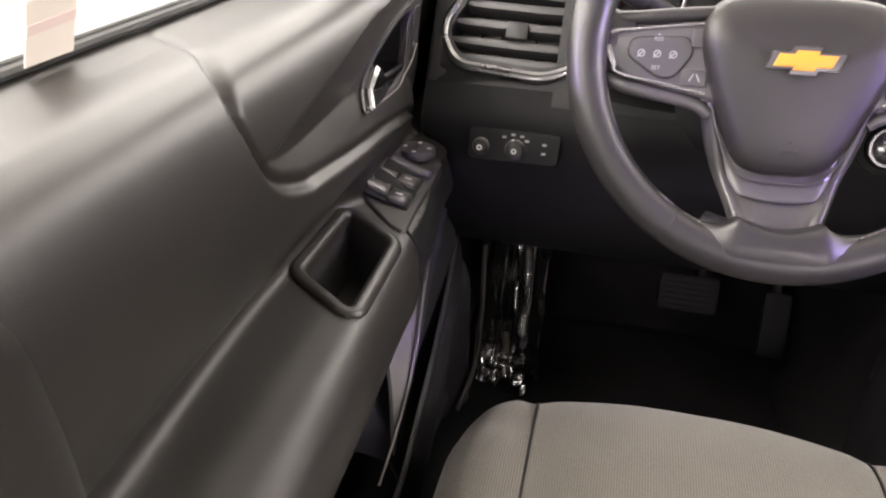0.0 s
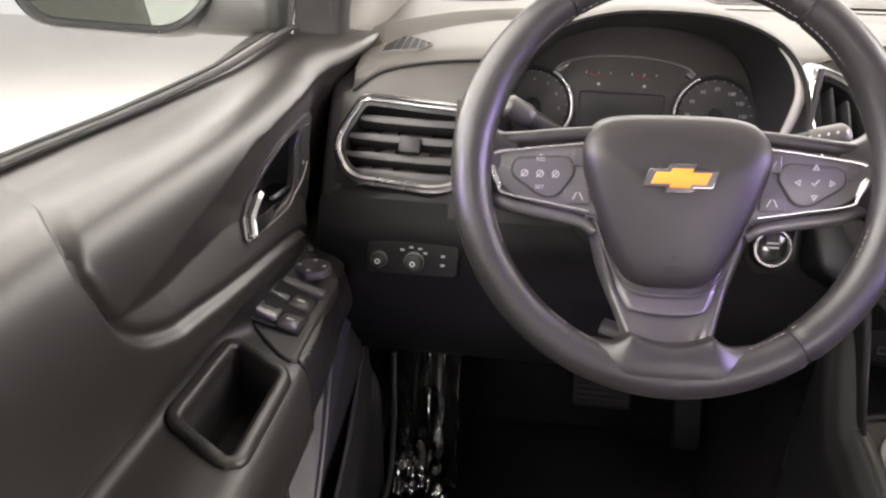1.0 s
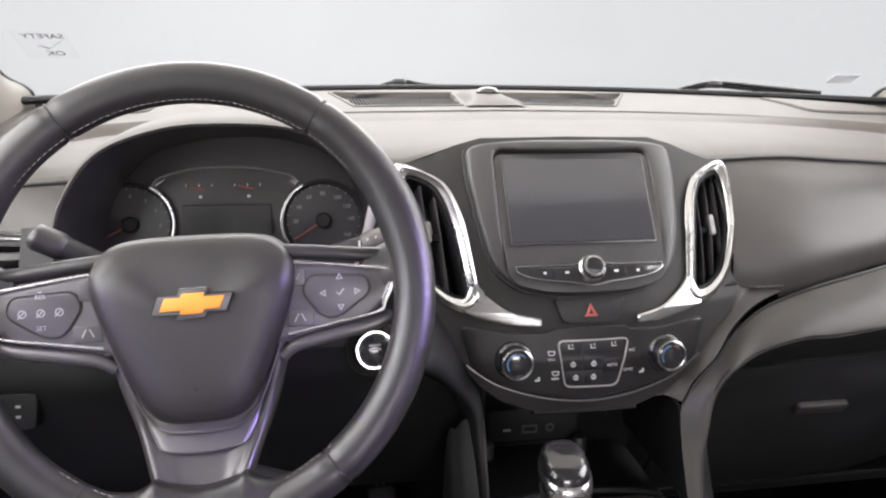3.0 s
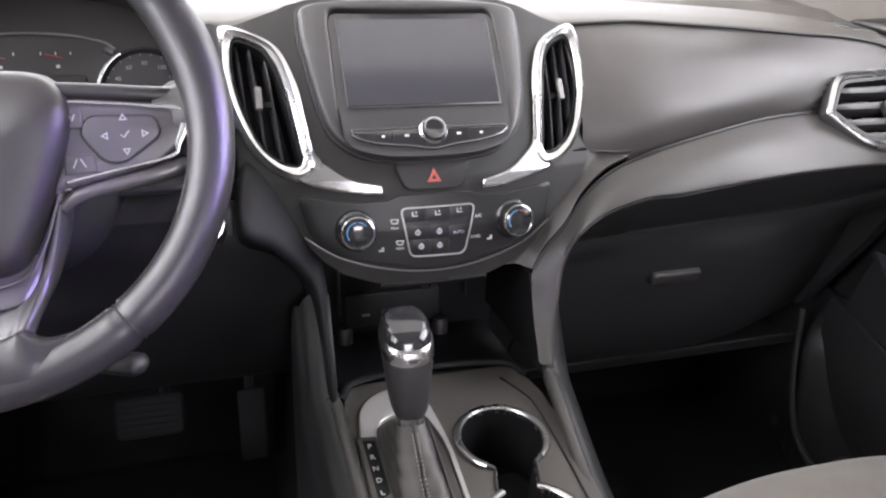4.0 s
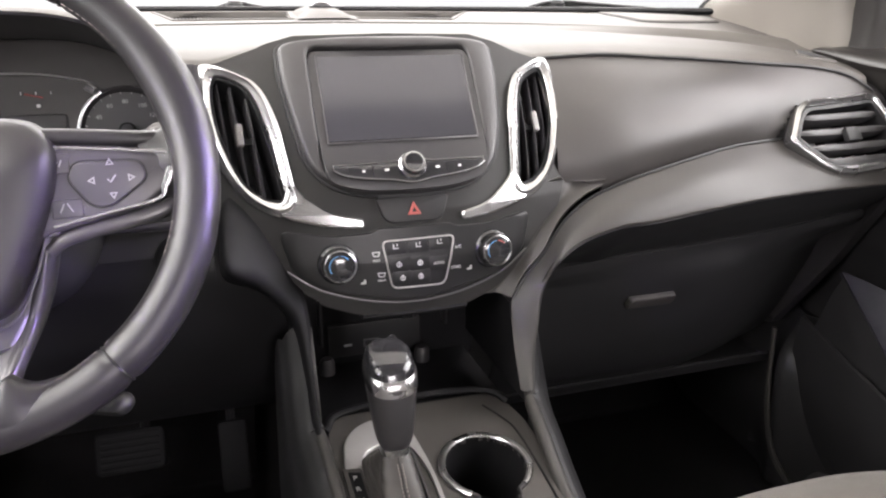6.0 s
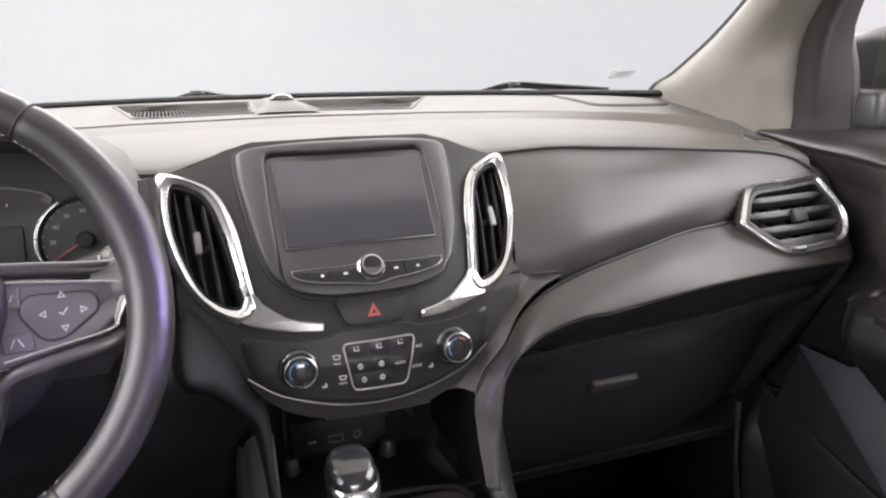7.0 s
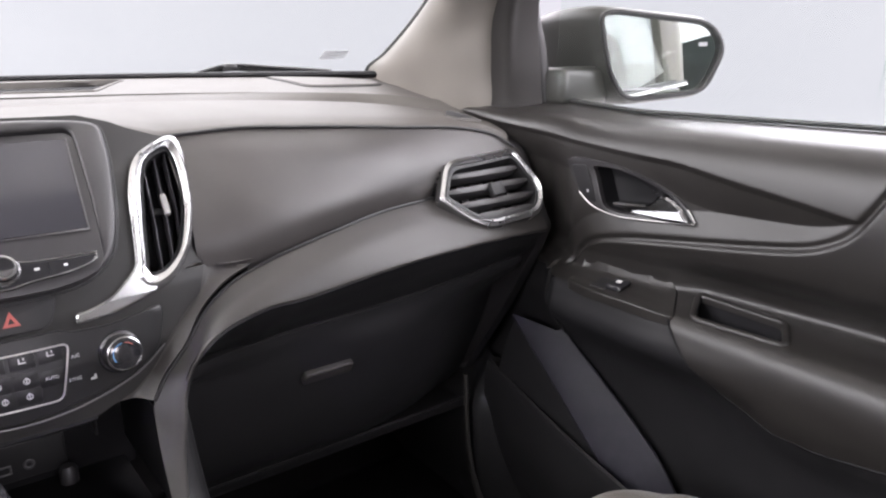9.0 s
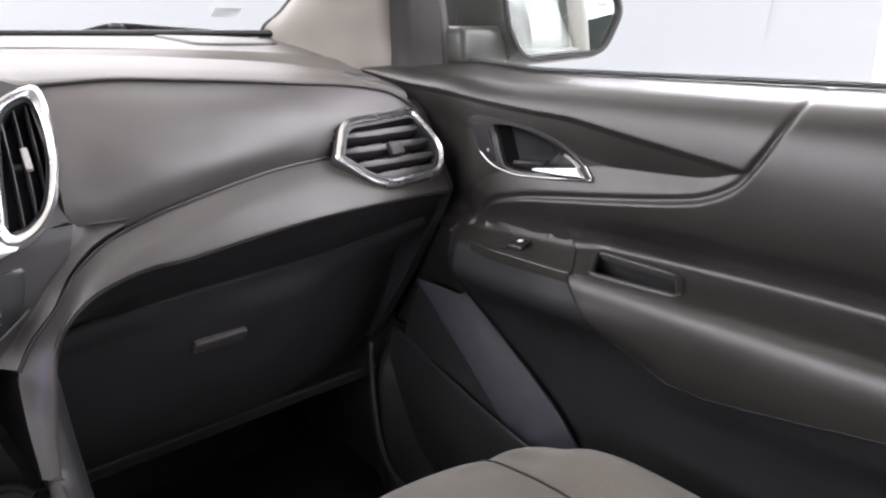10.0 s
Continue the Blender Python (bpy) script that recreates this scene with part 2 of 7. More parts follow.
def rows_mesh(rows, closed_u=False, closed_v=False, caps=False):
    """A skin over rows of points."""
    bm = bmesh.new()
    vs = [[bm.verts.new(p) for p in row] for row in rows]
    nu, nv = len(vs), len(vs[0])
    for i in range(nu if closed_u else nu - 1):
        for j in range(nv if closed_v else nv - 1):
            bm.faces.new((vs[i][j], vs[i][(j + 1) % nv], vs[(i + 1) % nu][(j + 1) % nv], vs[(i + 1) % nu][j]))
    if caps:
        bm.faces.new(vs[0])
        bm.faces.new(vs[-1][::-1])
    return bm


def loft(sections, nu, nv, closed_v=False, caps=False):
    """A smooth skin through sections that have the same number of points."""
    s = [spline(sec, nv, closed_v) for sec in sections]
    s = np.array(s)
    cols = [spline(s[:, j], nu) for j in range(s.shape[1])]
    return rows_mesh(np.stack(cols, 1), False, closed_v, caps)


def thick(bm, t):
    """Gives a skin a thickness, away from its normals."""
    bmesh.ops.recalc_face_normals(bm, faces=bm.faces)
    bmesh.ops.solidify(bm, geom=bm.faces[:], thickness=t)
    return bm


def board(o, x, y):
    """A map from local u, v, w (w: out of the face) to the world."""
    o, x, y = np.array(o, float), np.array(x, float), np.array(y, float)
    x, y = x / np.linalg.norm(x), y / np.linalg.norm(y)
    n = np.cross(x, y)
    return lambda u, v, w=0.0: o + u * x + v * y + w * n


def slab(outline, at, w0, w1, bevel=0.0015, seg=3, hollow=False):
    """A plate of that outline from depth w0 to w1 with a rounded upper edge."""
    o = np.array(outline, float)
    rows = [[at(u, v, w0) for u, v in o]]
    for k in range(seg + 1):
        a = k / seg * math.pi / 2
        q = inset(o, bevel * (1 - math.cos(a)))
        rows.append([at(u, v, w1 - bevel + bevel * math.sin(a)) for u, v in q])
    bm = rows_mesh(rows, closed_v=True)
    bm.verts.ensure_lookup_table()
    n = len(o)
    bm.faces.new(bm.verts[-n:])
    return bm


def skin(outline, at, w0, w1, bevel=0.001):
    """A plate that follows a curved board."""
    o = np.array(outline, float)
    mid = o.mean(0)
    rows = [[at(u, v, w0) for u, v in o], [at(u, v, w1 - bevel) for u, v in o]]
    rim = inset(o, bevel)
    for f in (1.0, 0.9, 0.78, 0.64, 0.5, 0.36, 0.22, 0.08):
        rows.append([at(u, v, w1) for u, v in mid + (rim - mid) * f])
    bm = rows_mesh(rows, closed_v=True)
    bm.verts.ensure_lookup_table()
    bm.faces.new(bm.verts[-len(o):])
    return bm


def ring(outer, inner, at, w0, w1, bevel=0.002, n=96, seg=3, dish=0.0, matched=False):
    """A frame between two outlines, with rounded edges on its face."""
    a, b = even(outer, n), even(inner, n)
    k = int(np.argmin(np.linalg.norm(b - a[0], axis=1)))
    b = np.roll(b, -k, 0)
    if np.linalg.norm(b[n // 4] - a[n // 4]) > np.linalg.norm(b[-(n // 4)] - a[n // 4]):
        b = np.roll(b[::-1], 1, 0)
    if matched:
        a, b = np.array(outer, float), np.array(inner, float)
    rows = [[at(u, v, w0) for u, v in a]]
    for i in range(seg + 1):
        s = i / seg * math.pi / 2
        f = bevel * (1 - math.cos(s))
        q = a + (b - a) * np.minimum(0.45, f / (np.linalg.norm(b - a, axis=1)[:, None] + 1e-6))
        rows.append([at(u, v, w1 - bevel + bevel * math.sin(s)) for u, v in q])
    mid = (a + b) / 2
    rows.append([at(u, v, w1 - dish) for u, v in mid])
    for i in range(seg, -1, -1):
        s = i / seg * math.pi / 2
        f = bevel * (1 - math.cos(s))
        q = b + (a - b) * np.minimum(0.45, f / (np.linalg.norm(b - a, axis=1)[:, None] + 1e-6))
        rows.append([at(u, v, w1 - bevel + bevel * math.sin(s)) for u, v in q])
    rows.append([at(u, v, w0) for u, v in b])
    return rows_mesh(rows, closed_v=True)


def sweep(path, rx, ry=None, seg=10, closed=False, up=(0, 0, 1), caps=True, taper=None):
    """A bar of oval section along a path; rx across, ry along up."""
    p = np.array(path, float)
    ry = rx if ry is None else ry
    t = np.roll(p, -1, 0) - np.roll(p, 1, 0)
    if not closed:
        t[0], t[-1] = p[1] - p[0], p[-1] - p[-2]
    t /= np.linalg.norm(t, axis=1)[:, None]
    rows = []
    for i, (c, d) in enumerate(zip(p, t)):
        side = np.cross(d, up)
        side /= np.linalg.norm(side) + 1e-9
        top = np.cross(side, d)
        f = taper[i] if taper is not None else 1
        rows.append([c + f * (rx * math.cos(a) * side + ry * math.sin(a) * top) for a in np.linspace(0, 2 * math.pi, seg, endpoint=False)])
    return rows_mesh(rows, closed, True, caps and not closed)


def lathe(profile, at, seg=32, caps=True):
    """A turned body: profile of radius and height along the board's w."""
    rows = [[at(r * math.cos(a), r * math.sin(a), h) for a in np.linspace(0, 2 * math.pi, seg, endpoint=False)] for r, h in profile]
    return rows_mesh(rows, closed_v=True, caps=caps)


def box(x0, x1, y0, y1, z0, z1, bevel=0.0, seg=2):
    bm = bmesh.new()
    bmesh.ops.create_cube(bm, size=1)
    for v in bm.verts:
        v.co = Vector(((x0 + x1) / 2 + v.co.x * (x1 - x0), (y0 + y1) / 2 + v.co.y * (y1 - y0), (z0 + z1) / 2 + v.co.z * (z1 - z0)))
    if bevel:
        bmesh.ops.bevel(bm, geom=bm.edges[:], offset=bevel, segments=seg, profile=0.5, affect="EDGES")
    return bm


def block(at, u0, u1, v0, v1, w0, w1, bevel=0.001, seg=2):
    """A rounded block in a board's axes."""
    bm = box(u0, u1, v0, v1, w0, w1, bevel, seg)
    for v in bm.verts:
        v.co = Vector(at(v.co.x, v.co.y, v.co.z))
    return bm


def cut(bm, test):
    """Removes the faces whose middles pass the test."""
    gone = [f for f in bm.faces if test(f.calc_center_median())]
    bmesh.ops.delete(bm, geom=gone, context="FACES")
    return bm


def inside(poly, u, v):
    hit, j = False, len(poly) - 1
    for i, (a, b) in enumerate(poly):
        c, d = poly[j]
        if (b > v) != (d > v) and u < (c - a) * (v - b) / (d - b + 1e-12) + a:
            hit = not hit
        j = i
    return hit


def circle(cx, cy, r, n=32, a0=0.0, a1=360.0):
    full = abs(a1 - a0) >= 360
    return [(cx + r * math.cos(radians(a)), cy + r * math.sin(radians(a))) for a in np.linspace(a0, a1, n, endpoint=not full)]


def lettering(name, text, size, at, u, v, mat, parent, depth=0.0003, w=0.0005, mirrored=False, label=""):
    """Raised print in the built-in font, centred on u, v of a board."""
    curve = bpy.data.curves.new(name, "FONT")
    curve.body, curve.size, curve.align_x, curve.align_y = text, size, "CENTER", "CENTER"
    curve.extrude, curve.resolution_u = depth, 3
    ob = bpy.data.objects.new(name, curve)
    me = bpy.data.meshes.new_from_object(ob)
    bpy.data.objects.remove(ob)
    for q in me.vertices:
        q.co = Vector(at(u + (-q.co.x if mirrored else q.co.x), v + q.co.y, w + q.co.z))
    me.materials.clear()
    me.materials.append(mat)
    return part(name, me, mat, parent, label)


# ---- showroom round the car ----
def showroom():
    tagged(part("ground", box(-9, 10, -9, 10, -0.1, 0.0), FLOORTILE), "pale grey polished showroom floor", "floor", kind="structure")
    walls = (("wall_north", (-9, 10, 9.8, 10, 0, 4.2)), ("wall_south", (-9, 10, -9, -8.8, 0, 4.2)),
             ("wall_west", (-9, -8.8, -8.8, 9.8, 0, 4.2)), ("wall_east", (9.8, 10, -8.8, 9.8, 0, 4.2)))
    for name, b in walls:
        tagged(part(name, box(*b), BACKDROP), "white showroom wall, made to glow in place of light on it", "wall", kind="structure")
    tagged(part("ceiling", box(-9, 10, -9, 10, 4.2, 4.3), HEADLINER), "pale showroom ceiling", "ceiling", kind="structure")
    for x, y in ((4.6, 0.6),):
        tagged(part("column", box(x - 0.13, x + 0.13, y - 0.13, y + 0.13, 0, 4.2, 0.02), PINK), "pale pink painted square showroom column", "column")


showroom()


# ---- car shell: floor, toe board, roof, glass, pillars ----
def shell():
    car = thing("car_body", "light metallic car body shell round the cabin, doors shut", "car body", (C, 0.2, 0.30))
    part("floor_pan", box(-0.50, 1.24, -1.6, 0.62, 0.30, 0.40, 0.01), CARPET, car, "black carpeted floor")
    toe = loft([[(x, 0.60, 0.395), (x, 0.78, 0.46), (x, 0.95, 0.62), (x, 1.02, 0.85), (x, 1.02, 1.08), (x, 0.965 - 0.30 * (abs(x - C) / 0.80) ** 2.2, 1.158)] for x in (-0.50, -0.2, C, 0.94, 1.24)], 30, 30)
    part("toe_board", thick(toe, 0.02), CARPET, car, "black carpeted toe board")
    tunnel = loft([[(0.20, y, 0.395), (0.235, y, 0.52), (0.27, y, 0.58), (C, y, 0.60), (0.47, y, 0.58), (0.505, y, 0.52), (0.54, y, 0.395)] for y in (-1.4, 0.0, 0.95)], 6, 24)
    part("tunnel", thick(tunnel, 0.01), CARPET, car)
    # roof skin and headliner
    def roof_row(dx, drop):
        return [(C + dx, -0.06, 1.61 - drop), (C + dx, -0.35, 1.655 - drop), (C + dx, -0.9, 1.67 - drop), (C + dx, -1.6, 1.64 - drop), (C + dx, -2.2, 1.55 - drop)]
    roof = loft([roof_row(dx, 1.2 * (dx / 1.2) ** 2 * 0.12 + 0.02 * (abs(dx) > 0.5)) for dx in (-0.60, -0.4, -0.15, 0.15, 0.4, 0.60)], 20, 24)
    part("roof", thick(roof, 0.03), HEADLINER, car, "pale cloth headliner under the roof")
    # rear closure
    rear = loft([[(C + dx, -2.2, 1.50), (C + dx, -2.45, 1.15), (C + dx, -2.5, 0.9), (C + dx, -2.45, 0.4)] for dx in (-0.75, -0.4, 0.4, 0.75)], 8, 12)
    part("tailgate", cut(thick(rear, 0.04), lambda c: c.z > 1.12), BODY, car)
    # lower sides behind the front doors, and roof rails
    for s, tag in ((-1, "left"), (1, "right")):
        x = C + s * 0.83
        side = loft([[(x - s * 0.01, y, 1.04), (x + s * 0.01, y, 1.0), (x + s * 0.02, y, 0.75), (x, y, 0.5), (x - s * 0.06, y, 0.3)] for y in (-2.45, -1.8, -1.2, -0.62, 0.1, 0.6, 1.5)], 24, 16)
        part("side_panel", thick(side, 0.012), BODY, car, "light metallic painted side")
        rail = spline([(C + s * 0.60, -0.06, 1.585), (C + s * 0.625, -0.35, 1.61), (C + s * 0.63, -0.9, 1.62), (C + s * 0.60, -1.6, 1.59), (C + s * 0.58, -2.2, 1.5)], 30)
        part("roof_rail", sweep(rail, 0.04, 0.03, 12), PILLAR, car)
        post = spline([(C + s * 0.775, -0.68, 1.10), (C + s * 0.74, -0.70, 1.3), (C + s * 0.64, -0.74, 1.60)], 12)
        part("centre_post", sweep(post, 0.035, 0.07, 12, up=(0, 1, 0)), PILLAR, car)
        glass = loft([[(C + s * 0.795, y, 1.07), (C + s * 0.765, y - 0.02, 1.25), (C + s * 0.70, y - 0.05, 1.45), (C + s * 0.635, y - 0.08, 1.59)] for y in (-0.74, -1.2, -1.7, -2.1)], 10, 10)
        g = part("rear_side_window", thick(glass, 0.004), TINTED, car, "tinted rear side window")
        g.visible_shadow = False
        sill = spline([(C + s * 0.735, -1.5, 0.44), (C + s * 0.735, -0.4, 0.44), (C + s * 0.735, 0.4, 0.44)], 12)
        # Unseen block, added to stop light leaking in past the dash end.
        part("light_leak_block", box(min(C + s * 0.735, C + s * 0.86), max(C + s * 0.735, C + s * 0.86), 0.40, 1.05, 0.35, 1.10, 0.01), BLACK, car)
        part("sill_cover", sweep(sill, 0.05, 0.05, 12), DARK, car, "dark plastic door sill cover")
    bonnet = loft([[(C + dx, 1.02 - 0.25 * (dx / 0.7) ** 2, 1.00), (C + dx, 1.3, 0.985 - 0.03 * (dx / 0.7) ** 2), (C + dx, 1.7, 0.94 - 0.04 * (dx / 0.7) ** 2), (C + dx, 2.0, 0.85)] for dx in (-0.8, -0.4, 0, 0.4, 0.8)], 16, 16)
    part("bonnet", thick(bonnet, 0.02), BODY, car)
    return car


shell()


def base_y(dx):
    """Where the windscreen meets the dashboard."""
    return 0.955 - 0.36 * (abs(dx) / 0.66) ** 2.2


def windscreen():
    rows = []
    for dx in np.linspace(-0.70, 0.70, 41):
        y0, z0 = base_y(dx) + 0.012, 1.168
        y1, z1 = -0.05 - 0.06 * (dx / 0.7) ** 2, 1.60 - 0.03 * (dx / 0.7) ** 2
        k = 1 - 0.16 * (np.linspace(0, 1, 25))
        rows.append([(C + dx * k[i], y0 + (y1 - y0) * f, z0 + (z1 - z0) * f + 0.03 * math.sin(math.pi * f)) for i, f in enumerate(np.linspace(0, 1, 25))])
    w = thing("window_1", "clear raked windscreen over the dashboard", "windscreen", (C, 0.95, 1.168), kind="structure")
    g = part("pane", thick(rows_mesh(rows), 0.004), GLASS, w)
    g.visible_shadow = False
    edge = [(C + dx, base_y(dx) + 0.006, 1.166) for dx in np.linspace(-0.70, 0.70, 60)]
    part("black_border", sweep(edge, 0.012, 0.006, 8), COAL, w, "black painted lower border of the windscreen")
    return w


windscreen()


def wiper(points, mark):
    w = tagged(new("wiper"), "black wiper arm parked at the windscreen foot", "wiper", "wipers")
    w.location = points[0]
    part("arm", sweep(spline(points, 24), 0.006, 0.004, 8), BLACK, w)
    blade = np.array(spline(points, 24)) + (0, 0.012, -0.007)
    part("blade", sweep(blade, 0.003, 0.005, 6), RUBBER, w)
    cx, cy, cz = mark
    part("pivot_cap", lathe([(0.016, 0), (0.016, 0.008), (0.011, 0.013), (0.0, 0.014)], board((cx, cy, cz), (1, 0, 0), (0, 1, 0.1)), 20, caps=False), BLACK, w)


wiper([(0.20, 1.02, 1.160), (0.26, 1.015, 1.176), (0.34, 1.01, 1.166), (0.62, 0.99, 1.158)], (0.255, 1.01, 1.168))
wiper([(0.82, 0.93, 1.166), (0.88, 0.905, 1.181), (0.96, 0.87, 1.176), (1.05, 0.80, 1.168)], (0.885, 0.905, 1.172))


def stickers():
    at = board((-0.262, 0.573, 1.2385), (1, 0, 0), (0, -0.5, 0.3))
    s = thing("windscreen_sticker", "printed safety sticker read from behind on the windscreen", "sticker", (-0.262, 0.60, 1.22))
    back = part("label_sheet", slab(rounded([(-0.034, -0.032), (0.034, -0.032), (0.034, 0.036), (-0.034, 0.036)], 0.004), at, -0.0004, 0.0, 0.0001, 1), plain("clear_label", (0.74, 0.73, 0.76), 0.6, alpha=0.05), s)
    back.visible_shadow = False
    lettering("print", "SAFETY", 0.0158, at, 0.003, 0.024, STICKER, s, 0.0001, 0.0004, True)
    lettering("print", "OK", 0.0165, at, 0.006, -0.0185, STICKER, s, 0.0001, 0.0004, True)
    part("tick", sweep([at(0.021, 0.013, 0.001), at(0.003, -0.005, 0.001), at(-0.009, 0.003, 0.001)], 0.0019, 0.0004, 6, up=(0, -0.5, 0.8)), STICKER, s)
    at = board((0.963, 0.628, 1.200), (1, -0.05, 0), (0, -0.5, 0.3))
    s = thing("windscreen_sticker", "small pale barcode label at the windscreen foot", "sticker", (0.963, 0.65, 1.19))
    part("label_sheet", slab([(-0.024, -0.014), (0.024, -0.014), (0.024, 0.014), (-0.024, 0.014)], at, -0.0004, 0, 0.0001, 1), plain("pale_label", (0.70, 0.70, 0.70), 0.6, alpha=0.35), s)
    for k in range(3):
        part("print_bar", block(at, -0.021, 0.021 - 0.008 * k, 0.007 - 0.009 * k, 0.010 - 0.009 * k, 0.0002, 0.0005, 0.0), GREYPRINT, s)


stickers()


def corner_pillar(s):
    """s: 1 on the passenger's side, -1 on the driver's."""
    p = thing("pillar_trim", "pale grey grained windscreen pillar trim", "pillar trim", (C + s * 0.66, 0.5, 1.13), "pillar trims")
    secs = [
        [(C + s * 0.675, 0.655, 1.118), (C + s * 0.670, 0.58, 1.105), (C + s * 0.676, 0.49, 1.090), (C + s * 0.692, 0.42, 1.076), (C + s * 0.75, 0.36, 1.062)],
        [(C + s * 0.663, 0.625, 1.172), (C + s * 0.657, 0.56, 1.160), (C + s * 0.662, 0.48, 1.142), (C + s * 0.680, 0.40, 1.126), (C + s * 0.74, 0.34, 1.112)],
        [(C + s * 0.668, 0.565, 1.204), (C + s * 0.648, 0.505, 1.20), (C + s * 0.648, 0.43, 1.195), (C + s * 0.678, 0.37, 1.19), (C + s * 0.74, 0.345, 1.18)],
        [(C + s * 0.666, 0.44, 1.282), (C + s * 0.640, 0.395, 1.28), (C + s * 0.641, 0.345, 1.278), (C + s * 0.690, 0.318, 1.275), (C + s * 0.73, 0.305, 1.27)],
        [(C + s * 0.635, 0.24, 1.42), (C + s * 0.605, 0.20, 1.42), (C + s * 0.610, 0.15, 1.42), (C + s * 0.648, 0.145, 1.42), (C + s * 0.69, 0.155, 1.42)],
        [(C + s * 0.595, -0.03, 1.60), (C + s * 0.565, -0.07, 1.60), (C + s * 0.570, -0.11, 1.60), (C + s * 0.61, -0.105, 1.60), (C + s * 0.65, -0.10, 1.60)],
    ]
    if s < 0:
        # the driver's trim stands a little further out
        secs = [[(x - f, y, z) for x, y, z in row] for row, f in zip(secs, (0.014, 0.018, 0.030, 0.016, 0.010, 0.0))]
        secs = [[*row[:3], *[(x, y + e, z) for x, y, z in row[3:]]] for row, e in zip(secs, (0.0, 0.0, 0.035, 0.060, 0.060, 0.0))]
    part("cover", thick(loft(secs, 28, 24), 0.004), PILLAR, p)
    seal = spline([np.array(q[0]) + (0, 0.008, 0) for q in secs], 30)
    part("edge_seal", sweep(seal, 0.006, 0.005, 8), RUBBER, p, "black rubber edge")


corner_pillar(1)
corner_pillar(-1)


# ---- dashboard ----
def channel(dx):
    """The shallow sloping channel across the dash top: its far edge and its near edge, as y and z."""
    a = abs(dx)
    at = (0.0, 0.22, 0.30, 0.40, 0.50, 0.55, 0.60, 0.65, 0.70)
    far = np.interp(a, at, (0.600, 0.594, 0.576, 0.562, 0.540, 0.520, 0.485, 0.442, 0.398)), np.interp(a, at, (1.1525, 1.1502, 1.1492, 1.1467, 1.1434, 1.1414, 1.1385, 1.132, 1.122))
    near = np.interp(a, at, (0.525, 0.521, 0.520, 0.518, 0.510, 0.494, 0.452, 0.402, 0.360)), np.interp(a, at, (1.1435, 1.1420, 1.1400, 1.1360, 1.1300, 1.1267, 1.1215, 1.112, 1.098))
    return far, near


DASH = thing("dashboard", "dark grey soft-skinned dashboard with satin chrome trims", "dashboard", (C, 0.6, 0.62))

# right half of the face, as distances from the middle line: upper crease
CREASE = [(0.0, 0.290, 1.140), (0.13, 0.300, 1.136), (0.185, 0.300, 1.117), (0.275, 0.303, 1.120), (0.35, 0.303, 1.116),
          (0.43, 0.303, 1.111), (0.52, 0.302, 1.104), (0.60, 0.299, 1.098), (0.66, 0.291, 1.086), (0.695, 0.276, 1.064)]


def pad_rows():
    xs = np.array([c[0] for c in CREASE])
    rows = []
    for dx in np.linspace(-0.695, 0.695, 141):
        a = abs(dx)
        yc = np.interp(a, xs, [c[1] for c in CREASE])
        zc = np.interp(a, xs, [c[2] for c in CREASE])
        yb, ((yf, zf), (yn, zn)) = base_y(dx), channel(dx)
        zc = min(zc, zn - 0.002)
        zb = 1.163 - 0.010 * max(0.0, (a - 0.55) / 0.145) ** 2
        keys = [(yb, zb), (0.5 * (yb + yf), 0.5 * (zb + zf) + 0.0015), (yf + 0.012, zf + 0.0008), (yf, zf), (yf - 0.005, zf - 0.0016),
                (0.5 * (yf + yn), 0.5 * (zf + zn) - 0.0005), (yn + 0.006, zn - 0.0002), (yn, zn), (yn - 0.012, zn + 0.0006),
                (0.55 * yn + 0.45 * yc, zn - 0.12 * (zn - zc)), (0.22 * yn + 0.78 * yc, zn - 0.42 * (zn - zc)), (yc + 0.012, zc + 0.24 * (zn - zc)), (yc, zc)]
        prof = spline(keys, 96)
        rows.append([(C + dx, y, z) for y, z in prof])
    return rows


PAD_GRID = np.array(pad_rows())


def on_pad(u, v, w=0.0):
    """A place on the dash top: u from the middle line, v forward, w above it."""
    k = float(np.clip((u + 0.695) / 1.39 * 140, 0, 139.999))
    i, f = int(k), k - int(k)
    z = [np.interp(v, PAD_GRID[j][::-1, 1], PAD_GRID[j][::-1, 2]) for j in (i, i + 1)]
    return np.array((C + u, v, z[0] * (1 - f) + z[1] * f + w))


GRILLE_L = [(-0.256, 0.850), (-0.220, 0.646), (-0.054, 0.652), (-0.034, 0.86)]
GRILLE_R = [(0.048, 0.86), (0.054, 0.664), (0.198, 0.648), (0.290, 0.840)]
pad = rows_mesh([list(row) + [(p[0], p[1] + 0.002, p[2] - 0.005) for p in row[::-1]] for row in pad_rows()], closed_v=True)
pad = cut(pad, lambda c: inside(GRILLE_L, c.x - C, c.y) or inside(GRILLE_R, c.x - C, c.y) or (abs(c.x) < 0.136 and c.y < 0.352))
part("top_pad", pad, PAD, DASH, "grey grained soft top pad")


def dash_corner(s):
    """The grey shelf that carries the pad's surface on to the pillar and the door."""
    rows = []
    for y, lift in ((0.352, -0.008), (0.37, -0.003), (0.40, 0.001), (0.44, 0.004), (0.50, 0.004), (0.58, 0.003), (0.66, 0.0)):
        z = float(on_pad(s * 0.694, y)[2])
        rows.append([(C + s * dx, y, z + e * lift - 0.0015) for dx, e in ((0.680, 0.0), (0.700, 0.5), (0.730, 1.0), (0.765, 1.6), (0.800, 2.0))])
    part("pad_corner", thick(loft(rows, 24, 16), 0.004), PAD, DASH, "grey corner of the top pad", angle=60)


dash_corner(-1)


